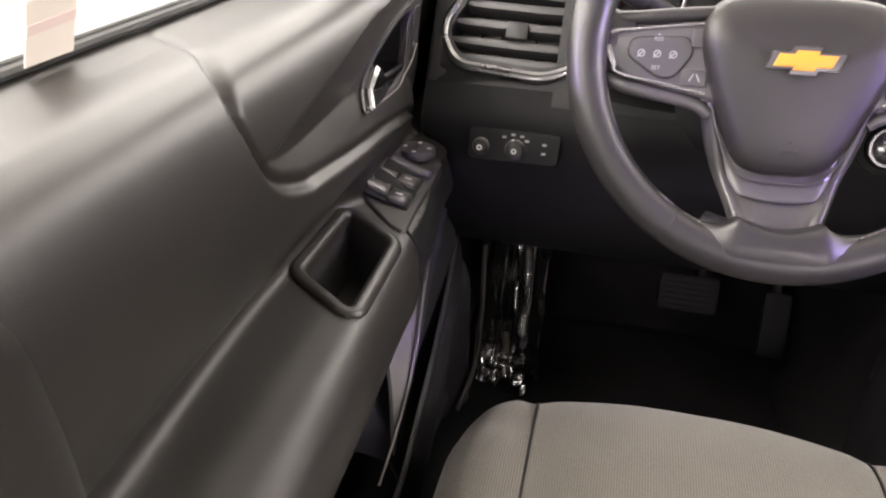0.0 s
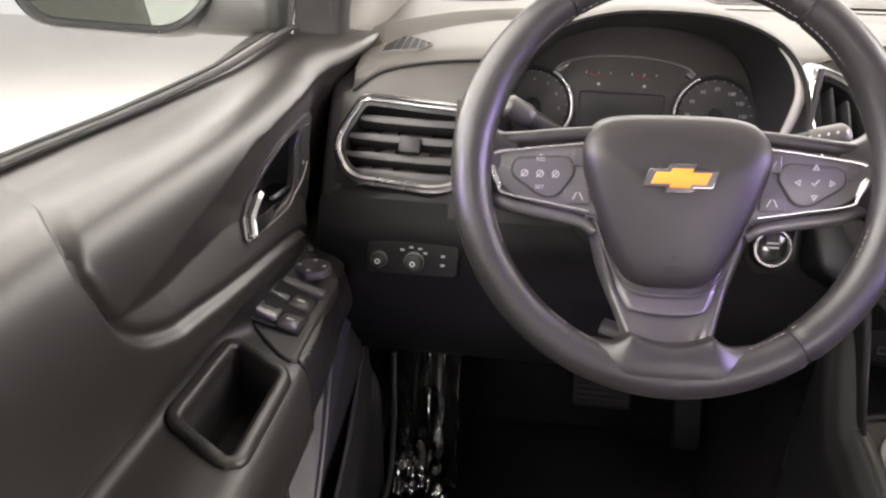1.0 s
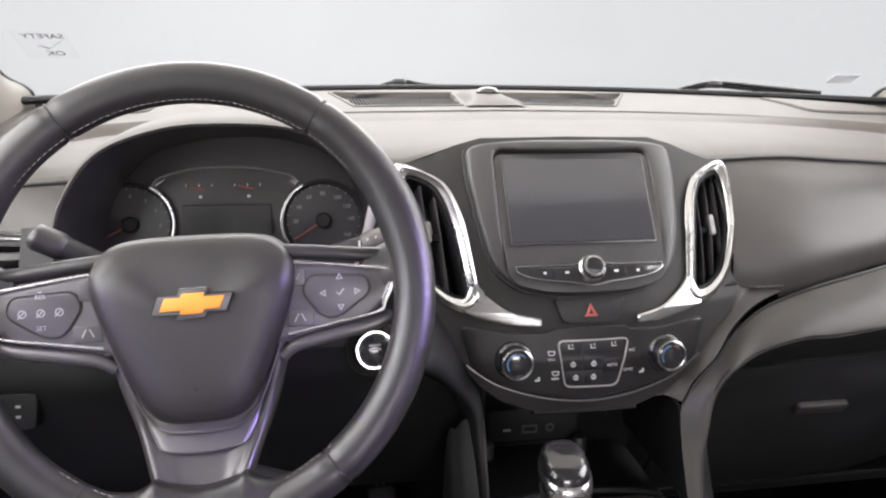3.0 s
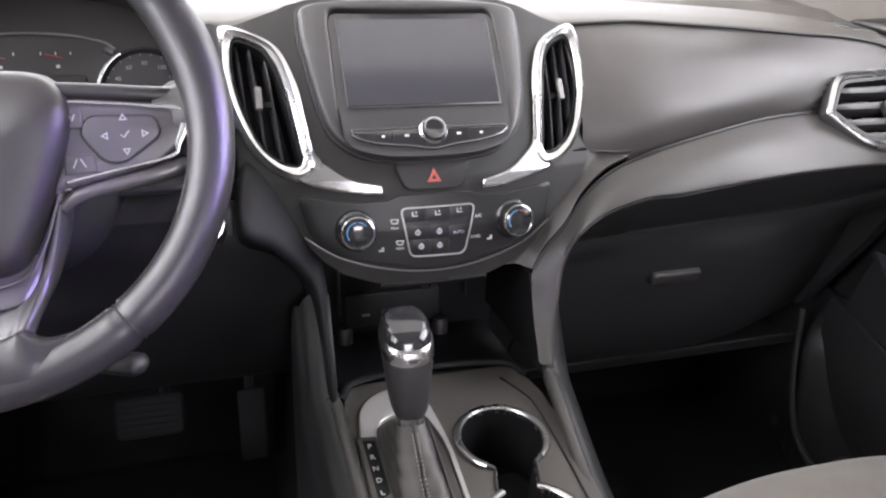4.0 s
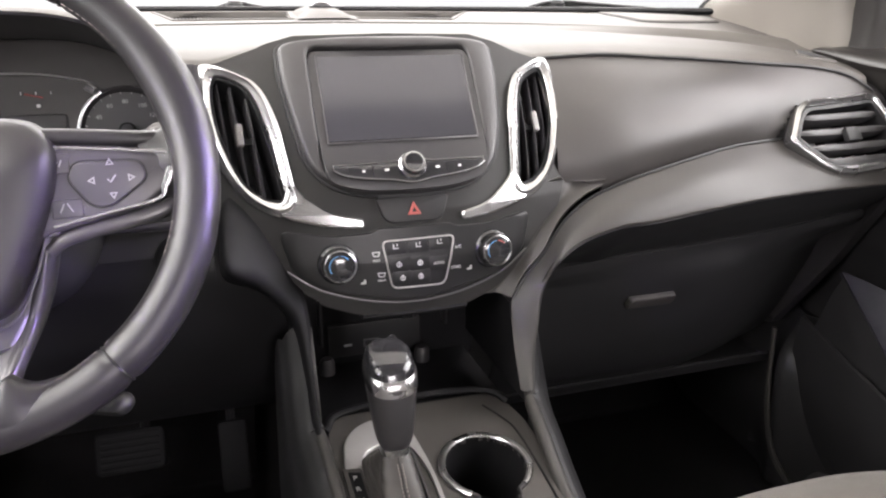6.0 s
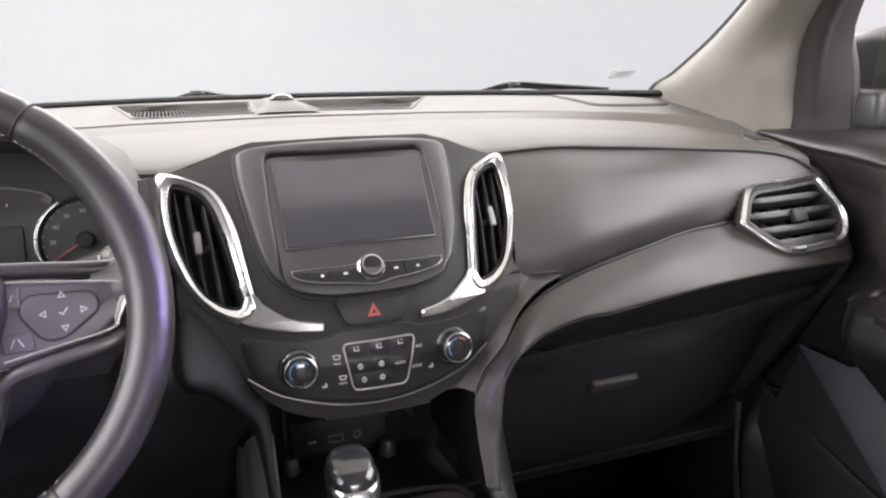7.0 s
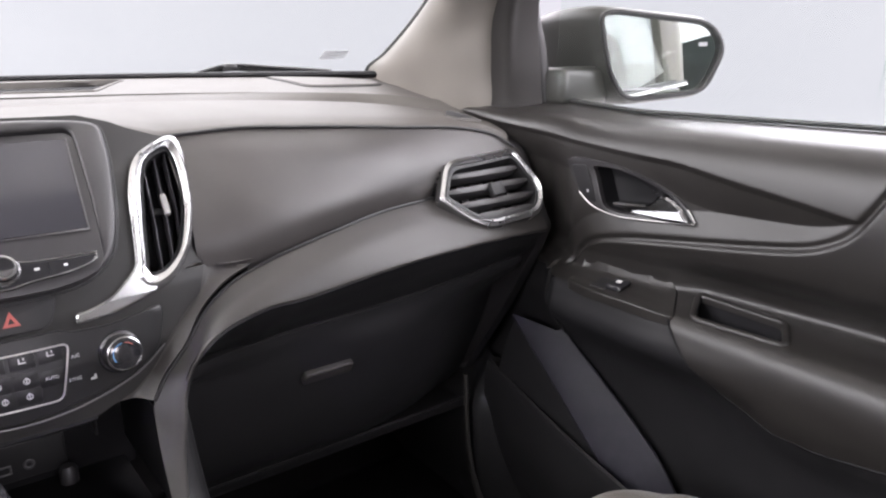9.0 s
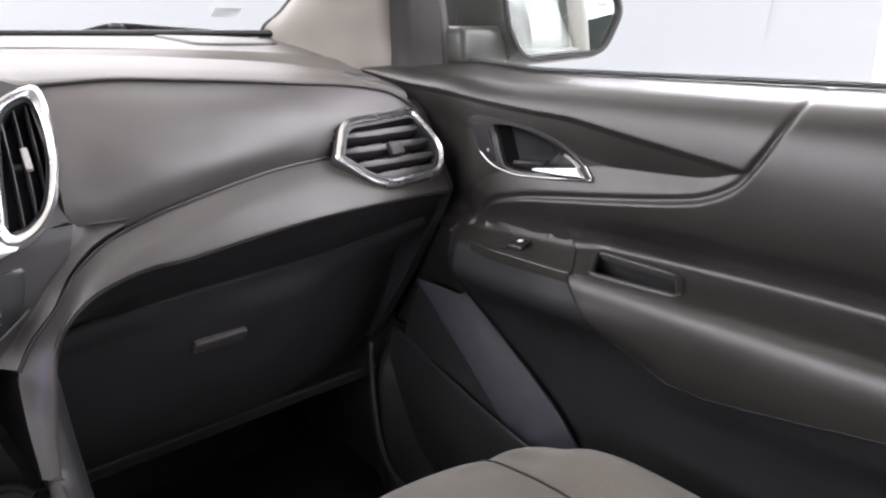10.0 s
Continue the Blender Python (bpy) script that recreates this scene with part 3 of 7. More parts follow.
def flat_at(z):
    return lambda u, v, w=0.0: np.array((C + u, v, z + w))


for poly in (GRILLE_L, GRILLE_R):
    part("grille_well", slab([(u, v) for u, v in inset(poly, -0.008)], flat_at(1.136), 0.0, 0.006, 0.001, 1), BLACK, DASH)
    part("grille_frame", ring(rounded([tuple(q) for q in inset(poly, -0.007)], 0.008), rounded(poly, 0.006), on_pad, -0.012, 0.0022, 0.001, 80), PAD, DASH)
    us, vs = [p[0] for p in poly], [p[1] for p in poly]
    for k in range(40):
        u = min(us) + (max(us) - min(us)) * (k + 0.5) / 40
        span = [v for v in np.linspace(min(vs), max(vs), 40) if inside(poly, u, v)]
        if len(span) > 3:
            part("grille_bar", box(C + u - 0.0013, C + u + 0.0013, span[0], span[-1], 1.146, 1.1530, 0.0, 1), COAL, DASH)

# light sensor between the grilles
bump = loft([[(C - w, y, 1.156), (C - 0.62 * w, y, 1.156 + 0.8 * h), (C, y, 1.156 + h), (C + 0.62 * w, y, 1.156 + 0.8 * h), (C + w, y, 1.156)]
             for y, w, h in ((0.628, 0.050, 0.001), (0.655, 0.044, 0.010), (0.70, 0.038, 0.017), (0.78, 0.036, 0.017), (0.86, 0.034, 0.010), (0.88, 0.03, 0.002))], 24, 20)
part("sensor_mound", bump, PAD, DASH, "raised grey sensor mound")
part("sensor_lens", lathe([(0.019, 0), (0.019, 0.004), (0.014, 0.009), (0.006, 0.011), (0.0, 0.0115)], board((C, 0.70, 1.170), (1, 0, 0), (0, 1, 0)), 28, caps=False), GLOSS, DASH, "dark domed sensor lens")

# speaker covers at the ends of the pad
for spk in ([(-0.638, 0.540), (-0.645, 0.585), (-0.505, 0.735), (-0.515, 0.592), (-0.60, 0.550)],
            [(0.638, 0.540), (0.645, 0.585), (0.505, 0.735), (0.515, 0.592), (0.60, 0.550)]):
    spk = even(rounded(spk, 0.018), 90)
    part("speaker_groove", ring(spk, inset(spk, 0.0035), on_pad, -0.003, 0.0016, 0.0004, 90, matched=True), BLACK, DASH)
    part("speaker_cover", skin(inset(spk, 0.0036), on_pad, -0.002, 0.0032, 0.0012), PAD, DASH, "grey speaker cover")

LEATHER_SECS = [
    (0.185, ((0.300, 1.115), (0.280, 1.094), (0.254, 1.060), (0.222, 1.010), (0.224, 0.955))),
    (0.225, ((0.302, 1.117), (0.272, 1.094), (0.238, 1.060), (0.211, 1.012), (0.214, 0.967))),
    (0.275, ((0.303, 1.118), (0.264, 1.094), (0.233, 1.061), (0.208, 1.022), (0.211, 0.980))),
    (0.350, ((0.303, 1.114), (0.265, 1.091), (0.239, 1.061), (0.219, 1.029), (0.222, 0.997))),
    (0.430, ((0.303, 1.109), (0.270, 1.087), (0.248, 1.061), (0.236, 1.033), (0.238, 1.006))),
    (0.520, ((0.302, 1.102), (0.279, 1.082), (0.260, 1.060), (0.2515, 1.034), (0.2515, 1.008))),
    (0.600, ((0.299, 1.096), (0.284, 1.080), (0.270, 1.060), (0.258, 1.038), (0.245, 1.014))),
    (0.660, ((0.291, 1.084), (0.281, 1.072), (0.267, 1.053), (0.252, 1.030), (0.239, 1.006))),
    (0.705, ((0.276, 1.060), (0.270, 1.050), (0.260, 1.035), (0.248, 1.015), (0.237, 0.996))),
]
BAND_SECS = [
    (0.275, ((0.192, 0.990), (0.162, 0.9708), (0.148, 0.9505), (0.188, 0.916), (0.232, 0.8835))),
    (0.350, ((0.203, 1.003), (0.172, 0.9832), (0.153, 0.9570), (0.192, 0.920), (0.236, 0.8850))),
    (0.430, ((0.226, 1.010), (0.190, 0.9888), (0.161, 0.9615), (0.199, 0.924), (0.241, 0.8865))),
    (0.520, ((0.245, 1.012), (0.211, 0.9894), (0.177, 0.9603), (0.211, 0.926), (0.249, 0.8890))),
    (0.600, ((0.244, 1.011), (0.216, 0.9876), (0.189, 0.9572), (0.220, 0.926), (0.256, 0.8940))),
    (0.660, ((0.238, 1.003), (0.221, 0.982), (0.2, 0.9537), (0.228, 0.926), (0.262, 0.8990))),
    (0.705, ((0.236, 0.992), (0.226, 0.973), (0.21, 0.9487), (0.236, 0.924), (0.266, 0.9000))),
]
# where the band turns down beside the stack: its upper seam and its crease
TURN_DOWN = [
    ((0.238, 0.191, 0.979), (0.240, 0.1475, 0.9500)), ((0.212, 0.190, 0.969), (0.212, 0.1475, 0.9450)), ((0.190, 0.187, 0.956), (0.184, 0.149, 0.9350)),
    ((0.172, 0.184, 0.940), (0.162, 0.151, 0.9190)), ((0.152, 0.179, 0.914), (0.1475, 0.154, 0.8980)), ((0.128, 0.175, 0.890), (0.1392, 0.1555, 0.872)),
    ((0.112, 0.172, 0.866), (0.1335, 0.149, 0.845)), ((0.108, 0.158, 0.828), (0.1280, 0.143, 0.810)), ((0.107, 0.130, 0.774), (0.1215, 0.124, 0.771)),
]
# outline of the outer vents, from the middle line outwards
VENT = rounded([(0.512, 1.013), (0.545, 1.058), (0.680, 1.064), (0.712, 1.010), (0.686, 0.974), (0.566, 0.970)], [0.005, 0.02, 0.012, 0.022, 0.022, 0.03], 6)
VENT_IN = [tuple(q) for q in inset(even(VENT, 120), 0.0088)]
VENT_CUT = [tuple(q) for q in inset(VENT, 0.004)]


def half_face(s, secs, name, mat, label, lo, hi, holes=True, ends=False):
    sec = [[(C + s * dx, y, z) for y, z in pts] for dx, pts in secs if lo <= dx <= hi]
    bm = loft(sec, 130, 44)
    if holes:
        bm = cut(bm, lambda c: inside(VENT_CUT, s * (c.x - C), c.z))
    if ends:
        bm = cut(bm, lambda c: abs(c.x - C) < 0.238 and c.z < 0.984)
    return part(name, thick(bm, 0.003), mat, DASH, label)


BAND_LEFT = [(dx, (*pts[:2], (0.5 * (pts[1][0] + pts[2][0]) + 0.004, 0.5 * (pts[1][1] + pts[2][1])), (0.198, 0.945), (0.193, 0.915))) for dx, pts in BAND_SECS]
half_face(1, LEATHER_SECS, "leatherette_panel", LEATHER, "dark leatherette dash panel", 0.18, 0.71, ends=True)


def band_and_column():
    """One skin: the band under the leatherette, turning down beside the stack as a column to the console."""
    secs = [[(C + dx, y, z) for y, z in pts] for dx, pts in BAND_SECS[::-1]]
    for k, (a, b) in enumerate(TURN_DOWN):
        f = k / (len(TURN_DOWN) - 1)
        a, b = np.array(a), np.array(b)
        mid = (a + b) / 2 + np.array((0.002 * f, -0.0055 + 0.002 * f, 0.003 * (1 - f)))
        u1 = b + np.array((0.001 + 0.003 * f, 0.040, -0.034 * (1 - f) - 0.004))
        u2 = b + np.array((0.002 + 0.006 * f, 0.084, -0.066 * (1 - f) - 0.006))
        secs.append([(C + q[0], q[1], q[2]) for q in (a, mid, b, u1, u2)])
    # Split off so that the shade under the crease goes into its colour.
    under = [[sec[2] + np.array((0, 0.004, -0.0035)), (np.array(sec[2]) + sec[3]) / 2 + (0, 0.001, 0.0), sec[3], (np.array(sec[3]) + sec[4]) / 2, sec[4]] for sec in [np.array(q) for q in secs]]
    part("band_underside", thick(loft(under, 150, 24), 0.003), BLACK, DASH, "underside of the band, blackened for its shade", angle=60)
    secs = [[*sec[:3], tuple(np.array(sec[2]) + (0, 0.006, -0.0050)), tuple(np.array(sec[2]) + (0, 0.014, -0.0085))] for sec in secs]
    bm = loft(secs, 190, 48)
    bm = cut(bm, lambda c: inside(VENT_CUT, c.x - C, c.z))
    part("lower_band", thick(bm, 0.003), BAND, DASH, "grey lower dash band sweeping down to the console", angle=60)
    # leatherette that follows the band down the side of the stack
    rows = [[(C + 0.183, 0.2232, 0.988), (C + 0.212, 0.2140, 0.987), (C + 0.242, 0.2108, 0.986)]]
    for k, (a, b) in enumerate(TURN_DOWN[:7]):
        z = max(0.872, a[2] + 0.010)
        q = on_stack(stack_half(z) - 0.006, z, -0.004)
        o = np.array((C + a[0], a[1] + 0.002 + 0.018 * max(0.0, 1 - k / 4), a[2] + 0.001 - 0.003 * max(0.0, 1 - k / 4)))
        rows.append([q, (q + o) / 2 + (0.0, 0.008, 0.0), o])
    part("leatherette_sweep", thick(loft(rows, 40, 14), 0.003), LEATHER, DASH, "dark leatherette curving down beside the stack")


# Shaded copy of the grey band: the driver's side is painted black.
half_face(-1, BAND_LEFT, "lower_band", BLACK, "lower dash face, blackened for the shade on the driver's side", 0.42, 0.71)
half_face(-1, [q for q in LEATHER_SECS if q[0] > 0.5], "leatherette_panel", LEATHER, "dark leatherette panel over the vent", 0.50, 0.71)
# dark back wall that closes the dashboard behind its skins
for s in (1, -1):
    side_at = lambda u, v, w=0.0: np.array((C + s * (0.697 + w), u, v))
    prof = rounded([(0.60, 1.13), (0.45, 1.112), (0.30, 1.072), (0.276, 1.057), (0.262, 1.034), (0.240, 0.996), (0.214, 0.950), (0.232, 0.912), (0.30, 0.80), (0.40, 0.66), (0.60, 0.62)], 0.008, 3)
    part("end_cap", slab(prof, side_at, 0.0, 0.024, 0.006), DARK, DASH, "dark dashboard end")
# thin dark reveal along the upper crease
for s, lo in ((1, 0.185), (-1, 0.50)):
    line = spline([(C + s * a, y - 0.001, z) for a, y, z in CREASE if a >= lo - 0.03], 60)
    part("seam", sweep(line, 0.0022, 0.0022, 6), BLACK, DASH)
    if s == 1:
        line = spline([(C + s * dx, p[0][0] - 0.001, p[0][1] + 0.001) for dx, p in BAND_SECS if lo <= dx <= 0.53][::-1] + [(C + a[0], a[1] - 0.001, a[2] + 0.001) for a, b in TURN_DOWN[:7]], 70)
        part("seam", sweep(line, 0.0016, 0.0016, 6), BLACK, DASH)


def side_column(s):
    """The column that sweeps from the dash band down beside the stack to the console, its shade put into coal black."""
    rows = [
        ((0.166, 0.240, 1.000), (0.188, 0.230, 0.998), (0.212, 0.216, 0.992), (0.226, 0.206, 0.972), (0.230, 0.212, 0.945)),
        ((0.160, 0.212, 0.968), (0.182, 0.190, 0.964), (0.210, 0.164, 0.956), (0.222, 0.153, 0.943), (0.226, 0.177, 0.923)),
        ((0.144, 0.200, 0.940), (0.158, 0.184, 0.938), (0.176, 0.164, 0.930), (0.186, 0.163, 0.918), (0.190, 0.190, 0.905)),
        ((0.120, 0.194, 0.905), (0.130, 0.180, 0.903), (0.143, 0.168, 0.896), (0.152, 0.176, 0.886), (0.156, 0.215, 0.880)),
        ((0.114, 0.178, 0.875), (0.119, 0.170, 0.874), (0.128, 0.168, 0.867), (0.136, 0.184, 0.858), (0.140, 0.235, 0.85)),
        ((0.113, 0.157, 0.820), (0.117, 0.149, 0.820), (0.124, 0.150, 0.813), (0.131, 0.168, 0.805), (0.135, 0.225, 0.79)),
        ((0.113, 0.127, 0.768), (0.116, 0.119, 0.769), (0.122, 0.121, 0.763), (0.128, 0.140, 0.752), (0.133, 0.20, 0.72)),
    ]
    sec = [[(C + s * min(x, 0.12 + (x - 0.12) * 0.70), y, z) for x, y, z in row] for row in rows]
    part("side_column", thick(loft(sec, 50, 30), 0.003), COAL, DASH, "column sweeping down to the console, blackened for its shade")


side_column(-1)


def glovebox():
    secs = []
    for dx in (0.150, 0.175, 0.21, 0.26, 0.32, 0.45, 0.56, 0.64, 0.702):
        ye, ze = [float(np.interp(dx, [0.150, 0.175, 0.21] + [q[0] for q in BAND_SECS], (((0.236, 0.234, 0.232), (0.862, 0.872, 0.879))[j]) + tuple(q[1][4][j] for q in BAND_SECS))) for j in (0, 1)]
        sh = 0.4 * max(0, dx - 0.5)
        secs.append([(C + dx, y, z) for y, z in ((ye + 0.0005, ze - 0.0025), (ye + 0.006, ze - 0.018), (0.252 + sh, 0.84), (0.272 + sh, 0.798), (0.305 + sh, 0.73), (0.340 + sh, 0.665), (0.370 + sh, 0.63))])
    g = part("glovebox_door", thick(loft(secs, 60, 40), 0.006), BLACK, DASH, "black grained plastic glovebox door")
    at = board((C + 0.354, 0.262, 0.799), (1, 0, 0), (0, -0.55, 0.83))
    part("latch", slab(rounded([(-0.036, -0.009), (0.036, -0.009), (0.036, 0.012), (-0.036, 0.012)], 0.006), at, -0.002, 0.006, 0.003), BAND, g, "grey glovebox pull")
    lower = [[(C + dx, y, z) for y, z in ((0.365, 0.628), (0.40, 0.60), (0.60, 0.60), (0.9, 0.66))] for dx in (0.13, 0.4, 0.7)]
    part("hush_panel", thick(loft(lower, 6, 16), 0.004), BLACK, DASH)
    line = spline([(C + dx, p[4][0] - 0.0012, p[4][1]) for dx, p in BAND_SECS if 0.2 < dx < 0.64], 40)
    part("door_gap", sweep(line, 0.0007, 0.0007, 6), SATIN, g, "fine pale edge over the glovebox door")


glovebox()


def outer_vent(s):
    v = thing("air_vent", "horizontal slatted air vent in a satin chrome surround", "air vent", (C + s * 0.61, 0.23, 0.98), "outer dash vents")
    o, up = np.array((C, 0.2235, 1.014)), np.array((0, 0.058, 0.082))
    up /= np.linalg.norm(up)
    nrm = np.array((0, -up[2], up[1]))

    def at(u, z, w=0.0):
        # the face turns away towards the doors
        k = (z - 1.014) / up[2]
        return o + np.array((s * u, 0.10 * (abs(u) - 0.6) * (abs(u) > 0.6), 0)) + k * up + w * nrm
    part("surround", ring(even(VENT, 120), VENT_IN, at, -0.012, 0.0045, 0.0025, 120, dish=-0.0026, matched=True), CHROME, v, "satin chrome surround")
    part("well", ring([tuple(q) for q in inset(VENT_IN, -0.001)], [tuple(q) for q in inset(VENT_IN, 0.004)], at, -0.050, 0.002, 0.0005, 90), BLACK, v)
    part("well_back", slab([tuple(q) for q in inset(VENT_IN, -0.002)], at, -0.056, -0.048, 0.001, 1), BLACK, v)
    for z in (1.040, 1.022, 1.004, 0.988):
        us = [u for u in np.linspace(0.50, 0.72, 220) if inside(VENT_IN, u, z)]
        x0, x1 = us[0] - 0.001, us[-1] + 0.001
        rows = []
        for u in np.linspace(x0, x1, 12):
            e = 1 - 0.55 * abs((u - x0) / (x1 - x0) * 2 - 1) ** 6
            rows.append([at(u, z + a * e, w) for a, w in ((0.0045, -0.010), (0.0035, -0.004), (0.0005, -0.0025), (-0.0035, -0.004), (-0.006, -0.012), (-0.003, -0.03), (0.002, -0.03))])
        part("slat", rows_mesh(rows, closed_v=True, caps=True), BEZEL, v, "dark grey vent slat")
    part("slider", block(at, 0.606, 0.631, 1.008, 1.024, -0.006, 0.004, 0.002), BLACK, v, "black slider tab")
    for u in (0.575, 0.60, 0.64, 0.665):
        part("rear_vane", block(at, u - 0.001, u + 0.001, 0.982, 1.052, -0.045, -0.030, 0.0), BLACK, v)


outer_vent(1)
outer_vent(-1)


def corner_defroster(s):
    d = thing("defroster_vent", "small slatted black side-window vent let into the dashboard", "air vent", (C + s * 0.638, 0.335, 1.10), "corner defroster vents")
    at = lambda u, v, w=0.0: on_pad(s * u, v, w)
    out = even(rounded([(0.672, 0.322), (0.672, 0.352), (0.658, 0.386), (0.644, 0.378), (0.609, 0.334), (0.622, 0.320)], 0.004), 60)
    part("bezel", ring(out, inset(out, 0.002), at, -0.004, 0.0030, 0.001, 60, matched=True), PAD, d)
    part("well", skin(inset(out, 0.0015), at, -0.003, 0.0018, 0.0003), COAL, d)
    for k in range(5):
        u = 0.618 + 0.0095 * k
        vs = [v for v in np.linspace(0.315, 0.395, 90) if inside([tuple(q) for q in out], u, v)]
        slat = [at(u, v, 0.0026) for v in np.linspace(vs[0] + 0.001, vs[-1] - 0.001, 6)]
        part("slat", sweep(slat, 0.0009, 0.0009, 6), BLACK, d)


corner_defroster(1)
corner_defroster(-1)


# ---- centre stack ----
def stack_y(z):
    return np.interp(z, (0.88, 0.925, 0.975, 1.010, 1.046, 1.085, 1.124, 1.15), (0.170, 0.171, 0.180, 0.196, 0.214, 0.240, 0.268, 0.289))


def on_stack(u, z, w=0.0):
    """A place on the centre stack: u from the middle line, z up, w out of its face."""
    t = np.interp(z, (0.92, 0.98, 1.03, 1.10), (0.10, 0.35, 0.62, 0.66))
    n = np.array((-0.9 * u, -1.0, t))
    n /= np.linalg.norm(n)
    return np.array((C + u, stack_y(z) + 0.90 * u * u, z)) + w * n


def stack_half(z):
    return np.interp(z, (0.868, 0.880, 0.895, 0.91, 0.93, 0.945, 0.96, 0.985, 1.15), (0.060, 0.095, 0.115, 0.128, 0.142, 0.160, 0.180, 0.190, 0.188))


WING = spline([(0.196, 1.116), (0.158, 1.107), (0.139, 1.093), (0.127, 1.065), (0.122, 1.035), (0.118, 1.007), (0.115, 0.986), (0.133, 0.974), (0.163, 0.987), (0.184, 1.013), (0.199, 1.051), (0.203, 1.088)], 132, True)
WING_IN = spline([(0.184, 1.1065), (0.158, 1.099), (0.146, 1.083), (0.1385, 1.06), (0.133, 1.035), (0.1285, 1.007), (0.1265, 0.990), (0.137, 0.987), (0.153, 0.992), (0.171, 1.009), (0.187, 1.05), (0.191, 1.085)], 132, True)
WING_IN = inset(WING_IN, 0.0014)
WING_TAIL = rounded([(0.124, 1.006), (0.119, 1.004), (0.112, 0.995), (0.085, 0.976), (0.053, 0.970), (0.052, 0.961), (0.092, 0.963), (0.132, 0.973), (0.146, 0.982), (0.132, 0.988)], [0.002, 0.004, 0.012, 0.02, 0.003, 0.003, 0.02, 0.012, 0.002, 0.004], 6)


def stack():
    rows = []
    for f in np.linspace(0, 1, 90):
        row = []
        for q in np.linspace(-1, 1, 110):
            top = np.interp(abs(q) * 0.19, (0, 0.10, 0.13, 0.16, 0.185, 0.20), (1.148, 1.146, 1.138, 1.125, 1.118, 1.114))
            z = 0.868 + (top - 0.868) * f
            row.append(on_stack(q * stack_half(z), z))
        rows.append(row)
    face = rows_mesh(rows)
    hole = [tuple(q) for q in inset(WING_IN, -0.003)]
    face = cut(face, lambda c: inside(hole, abs(c.x - C), c.z))
    part("stack_face", thick(face, 0.003), COLUMN, DASH, "dark centre stack face")
    under = [[on_stack(u, 0.868), on_stack(u, 0.867) + (0, 0.02, -0.004), on_stack(u, 0.867) + (0, 0.15, 0.0)] for u in np.linspace(-0.058, 0.058, 9)]
    part("stack_underside", thick(loft(under, 12, 10), 0.003), COAL, DASH)
    # gloss climate panel and its bright lower line
    clim = rounded([(-0.138, 0.962), (-0.126, 0.916), (-0.095, 0.8975), (0.0, 0.880), (0.095, 0.8975), (0.126, 0.916), (0.138, 0.962), (0.085, 0.954), (0.045, 0.956), (0.040, 0.960), (-0.040, 0.960), (-0.045, 0.956), (-0.085, 0.954)], 0.012, 5)
    part("climate_panel", skin(even(clim, 150), on_stack, -0.001, 0.0035, 0.0012), PANEL, DASH, "black climate control panel")
    arc = [on_stack(u, 0.8795 + 0.0185 * (u / 0.097) ** 2 + 0.6 * max(0, abs(u) - 0.10) ** 1.3, 0.004) for u in np.linspace(-0.132, 0.132, 60)]
    part("bright_line", sweep(arc, 0.0011, 0.0011, 8), SATIN, DASH, "thin bright line under the climate panel")


stack()
band_and_column()


def centre_vent(s):
    v = thing("air_vent", "upright slatted centre air vent in a satin chrome wing", "air vent", (C + s * 0.165, 0.25, 0.96), "centre dash vents")
    at = lambda u, z, w=0.0: on_stack(s * u, z, w)
    part("surround", ring(WING, WING_IN, at, -0.006, 0.0050, 0.0025, 132, dish=-0.0034, matched=True), CHROME, v, "satin chrome surround")
    part("wing", skin(even(WING_TAIL, 90), at, -0.002, 0.0062, 0.002), CHROME, v, "satin chrome tail of the surround")
    part("well", ring([tuple(q) for q in inset(WING_IN, -0.001)], [tuple(q) for q in inset(WING_IN, 0.003)], at, -0.045, 0.001, 0.0005, 90), COAL, v)
    part("well_back", slab(even(inset(WING_IN, -0.002), 60), at, -0.048, -0.040, 0.001, 1), COAL, v)
    for u in (0.150, 0.164, 0.177):
        zs = [z for z in np.linspace(0.985, 1.108, 60) if inside([tuple(q) for q in WING_IN], u + 0.08 * (z - 1.05), z)]
        rows = []
        for z in np.linspace(zs[0] - 0.002, zs[-1] + 0.002, 14):
            c = u + 0.08 * (z - 1.05)
            rows.append([at(c + a, z, w) for a, w in ((0.0012, -0.012), (0.0010, -0.007), (-0.0004, -0.006), (-0.0014, -0.008), (-0.001, -0.03), (0.001, -0.03))])
        part("slat", rows_mesh(rows, closed_v=True, caps=True), SPOKE, v, "dark grey upright vent slat")
    part("slider", block(at, 0.161, 0.168, 1.042, 1.062, -0.006, 0.001, 0.0012), LOWGREY, v, "silver slider tab")
    part("slider_bar", block(at, 0.150, 0.163, 1.046, 1.052, -0.014, -0.008, 0.001), COAL, v)


centre_vent(1)
centre_vent(-1)


